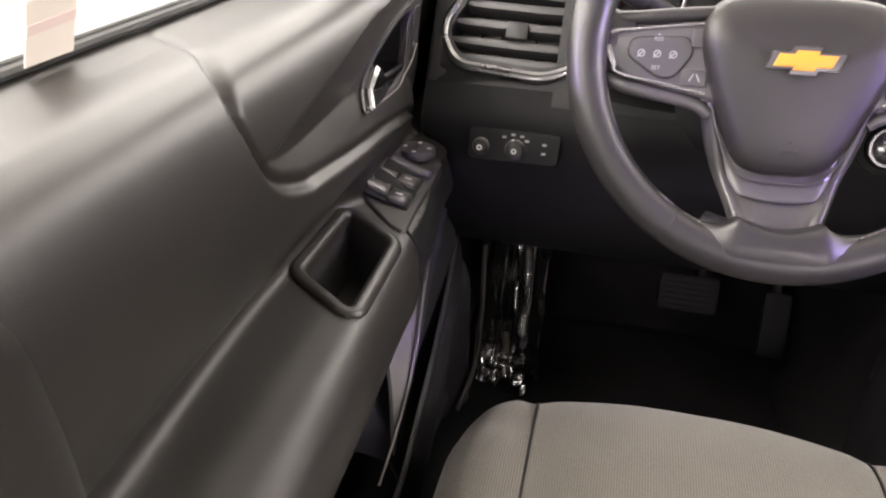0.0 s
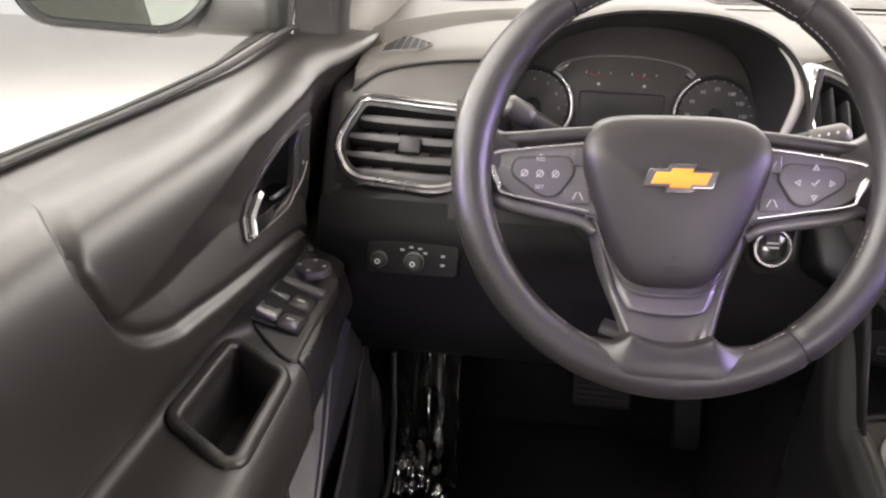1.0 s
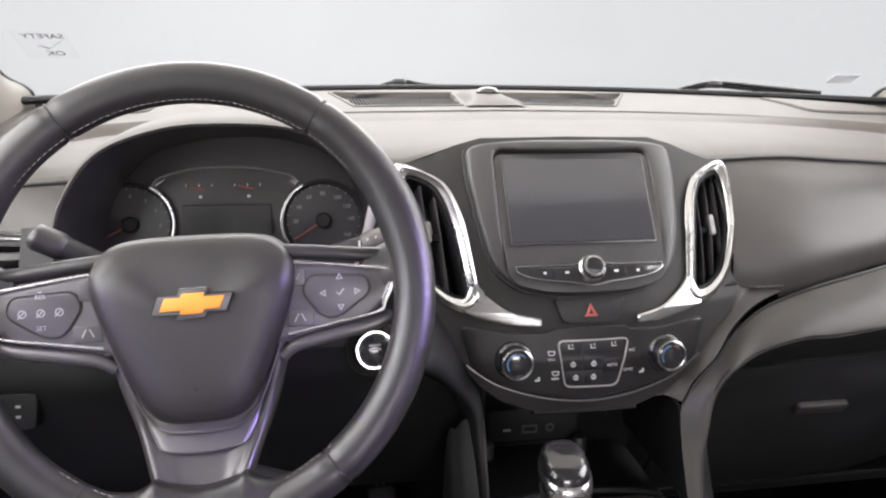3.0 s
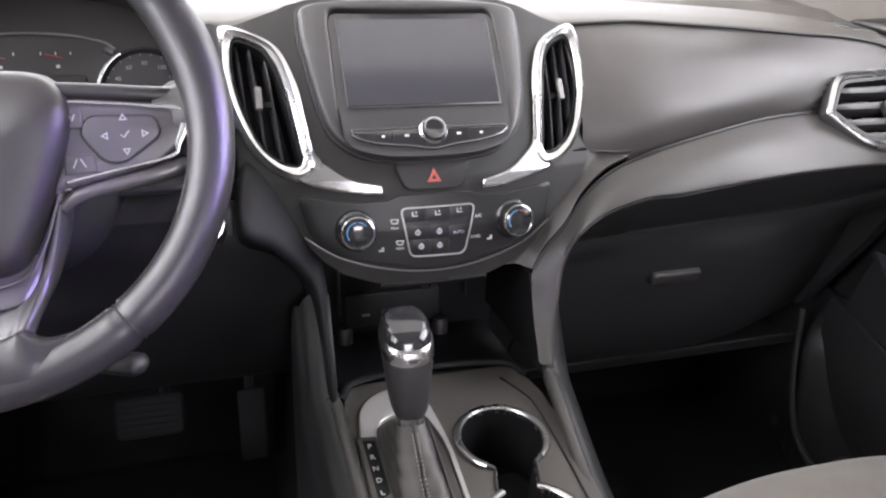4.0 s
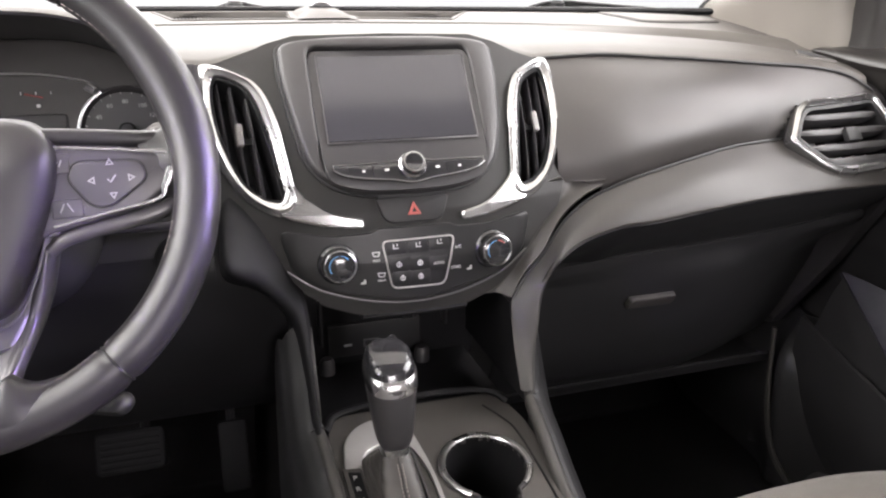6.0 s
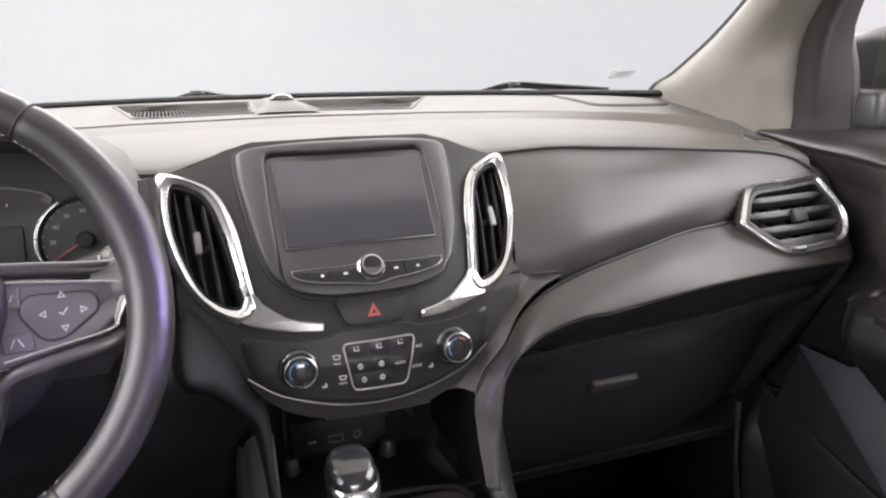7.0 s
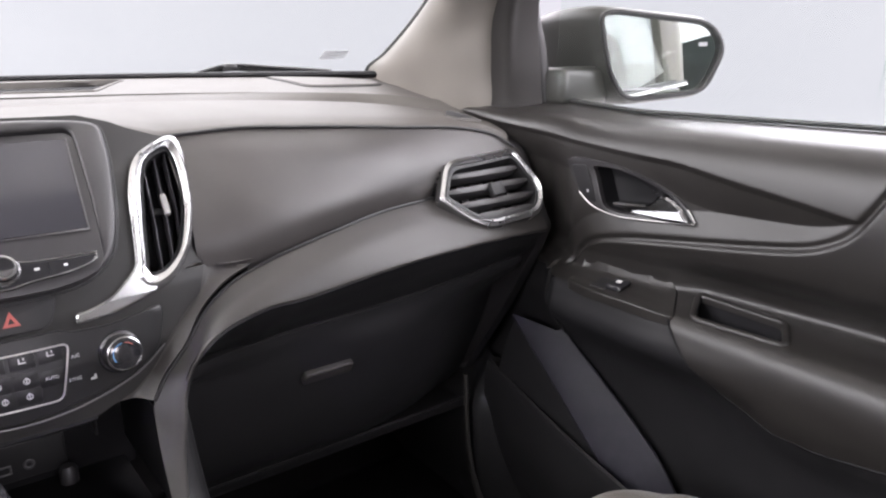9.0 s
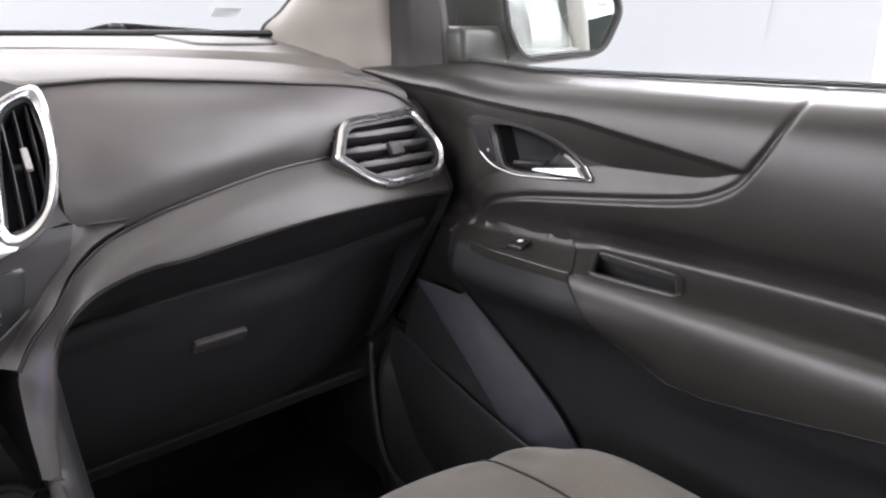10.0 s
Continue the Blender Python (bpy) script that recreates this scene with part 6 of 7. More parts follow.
def door(s, name):
    """s: -1 the driver's door, 1 the passenger's."""
    dr = thing(name, "shut front door with dark grained trim and armrest", "door", (C + s * 0.76, -0.2, 0.42), kind="structure")
    at = lambda d, y, z: np.array((C + s * (GL - d), y, z))
    bm = rows_mesh([[at(*p) for p in row] for row in DOORS[s]])
    if s < 0:
        cup = rounded([(0.075, -0.036), (0.124, -0.063), (0.126, -0.176), (0.074, -0.146)], 0.009)
    else:
        cup = rounded([(0.070, -0.036), (0.122, -0.064), (0.121, -0.178), (0.078, -0.152)], 0.009)
    bm.normal_update()
    gone = [f for f in bm.faces if abs(f.normal.z) > 0.55 and 0.87 < f.calc_center_median().z < 0.925 and inside(cup, GL - abs(f.calc_center_median().x - C), f.calc_center_median().y)]
    bmesh.ops.delete(bm, geom=gone, context="FACES")
    bm = cut(bm, lambda c: 0.97 < c.z < 1.065 and -0.05 < c.y < 0.22 and inside(SLOT, c.y, c.z))
    lower = bm.copy()
    ys, zs = [q[0] for q in SEAM[::-1]], [q[1] for q in SEAM[::-1]]
    under = lambda c: c.z < np.interp(c.y, ys, zs) and c.z < 0.886
    cut(bm, under)
    cut(lower, lambda c: not under(c))
    part("trim_panel", bm, DOORSKIN, dr, "dark grey grained door trim", angle=50)
    # Separate moulding below the seam; its black also holds shade under the armrest.
    part("lower_panel", lower, BLACK, dr, "hard plastic lower door panel, black partly for the armrest's shade", angle=50)
    def flatc(u, v, w=0.0):
        """On the armrest's upper side."""
        row = DOORS[s][int(np.argmin(np.abs(YS - v)))]
        k = (row[:, 2] < 0.912) & (row[:, 2] > 0.872)
        d, z = np.maximum.accumulate(row[k][:, 0]), row[k][:, 2]
        return at(u, v, max(0.8885, float(np.interp(u, d + np.arange(len(d)) * 1e-7, z))) + w)
    cup = even(cup, 90)
    ocup = inset(cup, -0.010 if s < 0 else -0.006)
    part("pull_rim", ring(ocup, inset(cup, 0.002), flatc, -0.006, 0.0050 if s < 0 else 0.0032, 0.0045 if s < 0 else 0.0028, 90, 5, matched=True), DOORSKIN, dr, "smooth rim of the pull pocket")
    rows = [[flatc(*q, 0.0) for q in cup], [flatc(*q, -0.03) for q in inset(cup, 0.001)], [flatc(*q, -0.050) for q in inset(cup, 0.003)], [flatc(*q, -0.054) for q in inset(cup, 0.007)]]
    bm = rows_mesh(rows, closed_v=True)
    bm.verts.ensure_lookup_table()
    bm.faces.new(bm.verts[-len(cup):])
    # The passenger's pocket takes coal black: shade in the recess put into colour.
    part("pull_pocket", bm, COAL if s > 0 else DARK, dr, "deep dark pull pocket, blackened for shade on the passenger's side")
    if s < 0:
        pod = rounded([(0.083, 0.167), (0.110, 0.156), (0.125, 0.124), (0.128, 0.0), (0.130, -0.042), (0.114, -0.037), (0.078, -0.003), (0.074, 0.06), (0.072, 0.13)], 0.008)
        part("switch_pod", skin(even(pod, 80), flatc, -0.010, 0.0030, 0.0015), BAND, dr, "dark window switch pod")
        for y0, us in ((0.037, (0.0775, 0.0975)), (-0.001, (0.0785, 0.0990))):
            part("switch_recess", block(flatc, us[0] - 0.001, us[1] + 0.021, y0 - 0.002, y0 + 0.036, 0.002, 0.0036, 0.0), COAL, dr)
            for u0 in us:
                skew = 0.006 * (u0 < 0.09)
                tilt = lambda u, v, w=0.0: flatc(u, v + skew, w + 0.10 * (y0 + 0.013 - v))
                part("window_switch", block(tilt, u0, u0 + 0.0192, y0, y0 + 0.026, 0.002, 0.0095, 0.0030, 3), SATIN, dr, "grey satin window switch")
                part("switch_mark", block(tilt, u0 + 0.006, u0 + 0.013, y0 + 0.012, y0 + 0.0155, 0.0092, 0.0099, 0.0), WHITE, dr)
        part("window_switch", block(flatc, 0.080, 0.122, 0.076, 0.090, 0.002, 0.0085, 0.0025, 3), SPOKE, dr, "dark lock switch")
        part("switch_mark", block(flatc, 0.094, 0.101, 0.081, 0.085, 0.0083, 0.0089, 0.0), WHITE, dr)
        b = board(flatc(0.096, 0.125, 0.004), (1, 0, 0), (0, 1, 0))
        part("mirror_dial", lathe([(0.0205, 0), (0.0205, 0.005), (0.019, 0.008), (0.016, 0.0085), (0.0, 0.0075)], b, 36, False), SPOKE, dr, "round mirror adjuster")
        for a in (0, 90, 180, 270):
            u, v = 0.0135 * math.cos(radians(a)), 0.0135 * math.sin(radians(a))
            part("switch_mark", block(b, u - 0.002, u + 0.002, v - 0.0012, v + 0.0012, 0.0080, 0.0088, 0.0), WHITE, dr)
    else:
        pod = rounded([(0.076, 0.150), (0.072, 0.06), (0.076, -0.008), (0.136, -0.046), (0.140, -0.03), (0.134, 0.10), (0.122, 0.145)], 0.010)
        part("switch_pod", skin(even(pod, 80), flatc, -0.010, 0.0024, 0.0015), DOORSKIN, dr, "dark window switch pod")
        part("switch_recess", block(flatc, 0.098, 0.122, 0.074, 0.100, 0.002, 0.0042, 0.0), BLACK, dr)
        part("window_switch", block(flatc, 0.096, 0.120, 0.050, 0.076, 0.002, 0.009, 0.0025, 3), GLOSS, dr, "single black window switch")
        part("switch_mark", block(flatc, 0.102, 0.108, 0.060, 0.068, 0.0088, 0.0094, 0.0), WHITE, dr)
    # opener: a leaf-shaped surround, a deep slot, a polished paddle and two lock buttons
    hd = lambda y, z, w=0.0: at(trim_d(s, y, z) + w + 0.0012, y, z)
    slot = even(SLOT, 100)
    part("opener_bezel", ring(even(BEZ, 100), slot, hd, -0.006, 0.0022, 0.0015, 100), DARK, dr, "dark leaf-shaped opener surround")
    mid = np.array((0.060, 1.018))
    part("opener_bowl", rows_mesh([[hd(y, z, w) for y, z in mid + (slot - mid) * f] for f, w in ((1.03, 0.0), (1.0, -0.014), (0.95, -0.030), (0.7, -0.036), (0.4, -0.038), (0.05, -0.038))], closed_v=True), COAL, dr, "black opener bowl")
    lip = [hd(y, z, 0.0026) for y, z in even(BEZ, 120) if z < 1.012 and y < 0.160]
    part("opener_line", sweep(lip, 0.0008, 0.0008, 6), BRIGHT, dr, "fine bright line")
    paddle = even(rounded([(0.100, 1.0040), (0.046, 1.0080), (0.032, 1.0130), (0.024, 1.0230), (0.012, 1.0250), (-0.008, 1.0160), (-0.030, 1.0000), (-0.031, 0.9975), (0.020, 0.9940), (0.060, 0.9930), (0.098, 0.9970)], [0.002, 0.006, 0.005, 0.005, 0.006, 0.02, 0.003, 0.002, 0.02, 0.02, 0.002]), 90)
    part("opener_lever", skin(paddle, lambda y, z, w=0.0: hd(y, z, w + 0.004 * smooth(0.05, 0.0, y)), -0.014, 0.0055, 0.0028), LEVER, dr, "chrome door opener lever")
    part("lock_switch", slab(rounded([(0.178, 1.046), (0.148, 1.050), (0.127, 0.998), (0.143, 0.998), (0.163, 1.016)], 0.006), hd, 0.0, 0.0032, 0.001), BLACK, dr, "black lock switch")
    part("switch_mark", block(hd, 0.152, 0.168, 1.0385, 1.0400, 0.003, 0.0038, 0.0), GREYPRINT, dr)
    for y, z in ((0.158, 1.030), (0.144, 1.013)):
        part("switch_mark", block(hd, y - 0.0018, y + 0.0018, z - 0.0018, z + 0.0022, 0.003, 0.0038, 0.0), GREYPRINT, dr)
    # beltline seal, glass, corner trim, window frame
    into = lambda y: 0.030 * float(smooth(-0.10, 0.30, y)) if s < 0 else 0.0
    belt = [at(0.004 + into(y), y, belt_z(s, y) + 0.001) for y in np.linspace(-0.70, 0.295, 40)]
    part("belt_seal", sweep(belt, 0.0034, 0.0034, 8), RUBBER, dr, "black rubber belt seal")
    part("sill_strip", thick(rows_mesh([[at(d + into(y), y, belt_z(s, y) + h) for d, h in ((-0.004, -0.008), (-0.006, -0.002), (-0.012, -0.002), (-0.018, -0.010))] for y in np.linspace(-0.70, 0.285, 40)]), 0.002), LOWGREY if s < 0 else DARK, dr, "thin strip outside the glass")
    part("outer_seal", sweep([at(-0.013 + into(y), y, belt_z(s, y) - 0.001) for y in np.linspace(-0.70, 0.285, 40)], 0.0022, 0.0022, 8), RUBBER, dr, "thin dark outer seal")
    pane = [[(C + s * (GL + 0.004 - 0.16 * f), y - 0.22 * f * (y > -0.2) * 0.9, 1.07 + 0.53 * f) for f in np.linspace(0, 1, 8)] for y in np.linspace(-0.68, 0.305, 24)]
    g = part("window_pane", thick(rows_mesh(pane), 0.003), GLASS, dr, "clear side window")
    g.visible_shadow = False
    lean = 0.045 if s < 0 else 0.0
    post = spline([at(0.018, 0.296, 1.118), at(0.028, 0.300 + lean * 0.4, 1.20), at(0.042, 0.300 + lean, 1.30), at(0.085, 0.150 + lean, 1.44), at(0.17, -0.14, 1.60)], 24)
    part("window_post", sweep(post, 0.010, 0.008, 10, up=(0, 1, 0)), RUBBER, dr, "black front window post")
    corner = [[at(0.074, 0.400, 1.090), at(0.080, 0.342, 1.092), at(0.064, 0.312, 1.094), at(0.030, 0.292, 1.100)],
              [at(0.076, 0.380, 1.16), at(0.081, 0.326, 1.16), at(0.066, 0.312 + 0.3 * lean, 1.16), at(0.032, 0.296 + 0.3 * lean, 1.16)],
              [at(0.106, 0.325 + 0.4 * lean, 1.28), at(0.104, 0.285 + 0.4 * lean, 1.28), at(0.082, 0.290 + 0.5 * lean, 1.28), at(0.045, 0.292 + lean, 1.28)],
              [at(0.152, 0.200 + lean, 1.40), at(0.144, 0.165 + lean, 1.40), at(0.118, 0.160 + lean, 1.40), at(0.080, 0.190 + lean, 1.40)],
              [at(0.200, 0.010, 1.55), at(0.190, -0.020, 1.55), at(0.168, -0.036, 1.55), at(0.130, -0.044, 1.55)]]
    part("corner_trim", thick(loft(corner, 24, 20), 0.004), CORNER, dr, "grey mirror corner trim")
    head_rail = spline([at(0.10, 0.17, 1.44), at(0.16, -0.10, 1.585), at(0.165, -0.40, 1.60), at(0.165, -0.70, 1.60)], 20)
    part("window_head", sweep(head_rail, 0.015, 0.02, 8), RUBBER, dr)
    # outer skin and lower pocket
    panel = loft([[at(-0.014, y, 1.07), at(-0.05, y, 0.98), at(-0.06, y, 0.72), at(-0.03, y, 0.38)] for y in (-0.72, -0.2, 0.3, 0.6)], 12, 14)
    part("outer_skin", thick(panel, 0.004), BODY, dr, "light metallic outer skin")
    top = spline([(0.105, 0.33, 0.700), (0.118, 0.20, 0.665), (0.128, 0.05, 0.628), (0.135, -0.12, 0.60), (0.135, -0.45, 0.60)], 24)
    wall = [[at(d, y, z), at(d + 0.003, y, z - 0.02), at(d + 0.006, y, z - 0.10), at(d - 0.02, y, 0.44)] for d, y, z in top]
    part("map_pocket", thick(loft(wall, 30, 16), 0.004), BLACK, dr, "dark map pocket wall")
    part("pocket_edge", sweep([at(*p) for p in top], 0.0025, 0.0025, 8), SATIN if s < 0 else DARK, dr)
    pts = []
    for y, z in spline([q for q in SEAM if q[0] < 0.0], 60):
        col = DOORS[s][int(np.argmin(np.abs(YS - y)))]
        low = col[col[:, 2] < 0.886]
        pts.append(at(float(np.interp(z, low[::-1, 2], low[::-1, 0])) + 0.0004, y, z))
    part("seam", sweep(pts, 0.0018, 0.0018, 6), COAL, dr)
    if s < 0:
        low = [[at(d, y, z) for d, z in ((0.070, 0.87), (0.084, 0.78), (0.093, 0.70), (0.098, 0.64), (0.10, 0.56))] for y in (0.32, 0.22, 0.13, 0.06, 0.015)]
        part("lower_trim", thick(loft(low, 20, 20), 0.004), LOWGREY, dr, "pale grey lower door trim")
        part("trim_edge", sweep(spline(EDGE, 30), 0.0016, 0.0016, 8), BRIGHT, dr, "thin bright edge of the lower trim")
        b = board(at(0.098, 0.075, 0.662), (0, -1, 0), (0, 0, 1))
        part("speaker_boss", lathe([(0.016, 0), (0.015, 0.006), (0.011, 0.009), (0.006, 0.008), (0, 0.008)], b, 24, False), CHROME, dr, "small bright round boss")
        pull = [[at(d, y, z) for d, y, z in ((0.055, -0.455, zz), (0.085, -0.428 - e, zz), (0.105, -0.45 - e, zz), (0.10, -0.54, zz))] for zz, e in ((1.066, 0.05), (1.055, 0.012), (1.0, 0.0), (0.93, -0.003), (0.87, -0.004))]
        part("grab_swell", thick(loft(pull, 20, 16), 0.004), DOORSKIN, dr, "rounded swell at the back of the armrest")
    return dr


door(-1, "door_1")
door(1, "door_2")


def window_label():
    w = thing("window_label", "small cream paper label with a pink band on the side window", "label", (-0.421, -0.286, 1.100))
    at = board((-0.4201, -0.286, 1.1020), (0, 1, 0), (0.0081, 0, 0.0270))
    part("paper", slab([(-0.0185, -0.004), (0.0180, -0.004), (0.0180, 0.0292), (-0.0185, 0.0300)], at, 0.0, 0.0006, 0.0002, 1), CREAM, w)
    part("band", slab([(-0.0184, 0.012), (0.0179, 0.014), (0.0179, 0.0195), (-0.0184, 0.0175)], at, 0.0005, 0.0010, 0.0001, 1), PINK, w, "pale pink band")


window_label()


def wing_mirror(s):
    m = thing("wing_mirror", "black wing mirror reflecting the car's side", "wing mirror", (C + s * 0.80, 0.27, 1.13), "wing mirrors")
    o, ax = np.array((C + s * 0.94, 0.201, 1.193)), np.array((0.841, -0.541, 0.0))
    ax = np.array((s * ax[0], ax[1], 0))
    at0 = board(o, ax if s > 0 else -ax, (0, 0, 1))
    at = (lambda u, v, w=0.0: at0(u, v, w)) if s > 0 else (lambda u, v, w=0.0: at0(-u, v, w))
    glass = rounded([(-0.098, 0.060), (-0.080, 0.064), (0.070, 0.046), (0.094, 0.012), (0.066, -0.052), (-0.056, -0.064), (-0.080, -0.026)], [0.012, 0.01, 0.02, 0.02, 0.02, 0.02, 0.03], 6)
    if s < 0:
        glass = rounded([(-0.112, -0.020), (-0.092, 0.030), (-0.030, 0.066), (0.070, 0.046), (0.094, 0.012), (0.066, -0.052), (-0.070, -0.066)], [0.03, 0.05, 0.05, 0.02, 0.02, 0.02, 0.03], 6)
    out = [tuple(q) for q in inset(glass, -0.008)]
    part("glass", slab(even(glass, 80), at, -0.004, 0.0, 0.001, 1), MIRROR, m, "clear mirror glass")
    part("rim", ring(out, glass, at, -0.012, 0.010, 0.004, 90), BLACK, m, "black housing rim")
    e = even(out, 60)
    rows = []
    grow = 0.06 if s < 0 else 0.0
    for f, k in ((1.0, -0.004), (1.06, 0.008), (1.09, 0.035), (1.08, 0.08), (1.0, 0.13), (0.84, 0.17), (0.55, 0.20), (0.12, 0.215)):
        g = 1 + grow * math.sin(math.pi * min(1, max(0, k) / 0.21))
        rows.append([at(u * f * g, v * f * g) + np.array((0, k, 0)) for u, v in e])
    part("housing", rows_mesh(rows, closed_v=True, caps=False), SHELL, m, "grey mirror housing")
    foot = box(min(C + s * 0.775, C + s * 0.885), max(C + s * 0.775, C + s * 0.885), 0.255, 0.325, 1.118, 1.178, 0.014, 3)
    part("foot", foot, SHELL, m, "grey mirror foot")
    if s > 0:
        part("etched_bar", block(at, -0.06, 0.03, -0.052, -0.049, 0.0, 0.0006, 0.0), GREYPRINT, m)
        part("etched_bar", block(at, 0.058, 0.072, 0.014, 0.020, 0.0, 0.0006, 0.0), GREYPRINT, m)


wing_mirror(1)
wing_mirror(-1)


# ---- centre console ----
def deck_z(y):
    return 0.723 + 0.13 * y


def on_deck(x, y, w=0.0):
    return np.array((x, y - 0.12 * w, deck_z(y) + w))


def peanut(r1, r2, neck):
    """Outline of the double cup holder."""
    c1, c2 = (0.4115, 0.067), (0.404, -0.045)
    a = circle(*c1, r1, 40, -62, 242)
    b = circle(*c2, r2, 40, 118, 422)
    return a + [(c1[0] - neck - 0.004, 0.020), (c2[0] - neck - 0.001, 0.004)] + b + [(c2[0] + neck + 0.003, 0.004), (c1[0] + neck, 0.020)]


def console():
    k = thing("centre_console", "dark centre console with cup holders and silver shifter trim", "centre console", (C, 0.0, 0.42))
    # rails
    left = [(0.2545, 0.176, 0.860), (0.2545, 0.165, 0.835), (0.254, 0.148, 0.800), (0.2535, 0.126, 0.765), (0.256, 0.090, 0.750), (0.262, 0.0, 0.716), (0.270, -0.10, 0.698), (0.274, -0.20, 0.69), (0.276, -0.5, 0.68)]
    for s in (-1, 1):
        pts = np.array(left)
        if s > 0:
            pts[:, 0] = 2 * C - pts[:, 0]
            pts[4:, 0] += (-0.001, -0.004, -0.006, -0.004, 0.0)
        rail = spline(pts, 70)
        part("rail", sweep(rail, 0.0075, 0.008, 12, up=(0, 0.6, 0.8), taper=np.interp(np.arange(70), (0, 24, 28, 69), (0.5, 0.6, 1.0, 1.0))), BAND, k, "grey rounded console rail")
        rows = []
        for p in rail:
            z = p[2]
            rows.append([p + (s * 0.004, 0.0, 0.006), p + (s * 0.014, 0.002, 0.002), p + (s * 0.026, 0.006, -0.012), p + (s * 0.036, 0.016, -0.06), np.array((p[0] + s * 0.042, p[1] + 0.03, 0.42))])
        part("side_panel", thick(loft(rows[::3], 50, 20), 0.004), BLACK, k, "dark grained console side")
        inner = [[p + (-s * 0.002, 0.002, 0.0), (p[0] - s * 0.003, 0.24, p[2] + 0.004), (p[0] - s * 0.003, 0.33, p[2] + 0.008)] for p in rail[:30]]
        part("bin_side", thick(loft(inner[::2], 20, 8), 0.003), COAL, k)
        joint = rail[26]
        part("rail_joint", sweep([joint + (s * 0.009, 0, 0.003), joint + (0, -0.002, 0.0105), joint + (-s * 0.006, 0, 0.004)], 0.0008, 0.0008, 6), BLACK, k)
    # deck with openings
    cup = peanut(0.0425, 0.0425, 0.018)
    tray = [(0.275, 0.100), (0.284, 0.138), (0.305, 0.156), (0.328, 0.160), (0.348, 0.138), (0.354, 0.07), (0.349, -0.053), (0.341, -0.114), (0.300, -0.116), (0.288, -0.104), (0.2745, 0.002)]
    rows = []
    for y in np.linspace(-0.26, 0.185, 150):
        x0, x1 = np.interp(y, (-0.26, -0.1, 0.0, 0.09, 0.13, 0.19), (0.280, 0.276, 0.268, 0.262, 0.262, 0.275)), np.interp(y, (-0.26, -0.1, 0.0, 0.09, 0.13, 0.19), (0.464, 0.470, 0.478, 0.482, 0.480, 0.465))
        rows.append([on_deck(x, y, -0.002 * max(0, y - 0.15) / 0.03) for x in np.linspace(x0, x1, 76)])
    deck = cut(rows_mesh(rows), lambda c: inside(cup, c.x, c.y) or inside(tray, c.x, c.y))
    part("deck", thick(deck, 0.003), DECK, k, "dark grained console deck")
    # cup holder
    h = part("cup_rim", ring(peanut(0.047, 0.047, 0.021), cup, on_deck, -0.004, 0.003, 0.0015, 160), DARK, k, "dark cup holder rim")
    for c, a0, a1 in (((0.4115, 0.067), -52, 232), ((0.404, -0.045), 112, 218), ((0.404, -0.045), -40, 68)):
        arc = [on_deck(c[0] + 0.0448 * math.cos(radians(a)), c[1] + 0.0448 * math.sin(radians(a)), 0.0025) for a in np.linspace(a0, a1, 48)]
        part("bright_rim", sweep(arc, 0.0038, 0.0024, 8), CHROME, h, "bright cup rim")
    rows = [[on_deck(*q, 0.0) for q in even(cup, 120)], [on_deck(*q, -0.04) for q in inset(even(cup, 120), 0.002)], [on_deck(*q, -0.075) for q in inset(even(cup, 120), 0.004)]]
    bm = rows_mesh(rows, closed_v=True)
    bm.verts.ensure_lookup_table()
    bm.faces.new(bm.verts[-120:])
    part("cup_well", bm, COAL, k, "black double cup well")
    for y in (0.067, -0.045):
        part("cup_finger", block(on_deck, 0.368, 0.380, y - 0.014, y + 0.014, -0.05, -0.018, 0.003), DARK, k, "dark spring finger")
    # shifter plate: silver surround, black strip, pocket
    so = rounded([(0.2715, 0.094), (0.2790, 0.138), (0.300, 0.160), (0.330, 0.165), (0.3520, 0.140), (0.3580, 0.070), (0.3530, -0.053), (0.3460, -0.118), (0.300, -0.122), (0.2840, -0.108), (0.2705, 0.002)], [0.02, 0.02, 0.015, 0.015, 0.015, 0.03, 0.03, 0.014, 0.014, 0.015, 0.03], 6)
    si = rounded([(0.2895, 0.094), (0.2960, 0.112), (0.310, 0.120), (0.330, 0.122), (0.3450, 0.112), (0.3535, 0.070), (0.3488, -0.053), (0.3415, -0.112), (0.308, -0.114), (0.3010, -0.104), (0.2885, 0.002)], [0.01, 0.008, 0.008, 0.01, 0.015, 0.03, 0.03, 0.008, 0.010, 0.012, 0.03], 6)
    part("silver_surround", ring(so, si, on_deck, -0.004, 0.0045, 0.002, 160), SHIFTSILVER, k, "silver shifter surround")
    part("shift_base", slab(even(si, 90), on_deck, -0.012, 0.0015, 0.001, 1), DECK, k)
    st = rounded([(0.2740, 0.0885), (0.2862, 0.0855), (0.2862, 0.0150), (0.2742, 0.0080)], 0.002)
    frame_o = rounded([(0.2690, 0.0945), (0.2885, 0.0915), (0.2885, 0.0085), (0.2690, 0.0000)], 0.003)
    part("gate_frame", slab(frame_o, on_deck, 0.0, 0.0052, 0.0010), DECK, k, "dark frame of the gear strip")
    gate = part("gate_strip", slab(st, on_deck, 0.0, 0.0060, 0.0012), COAL, k, "black gear position strip")
    for t, f in (("P", 0.0), ("R", 0.25), ("N", 0.5), ("D", 0.75), ("L", 1.0)):
        lettering("gear_letter", t, 0.0080, on_deck, 0.2790, 0.0775 - 0.0610 * f, KEYPRINT, gate, w=0.0064)
    # pocket and parking brake switch
    po = rounded([(0.301, -0.044), (0.3310, -0.041), (0.3320, -0.069), (0.3050, -0.078)], 0.003)
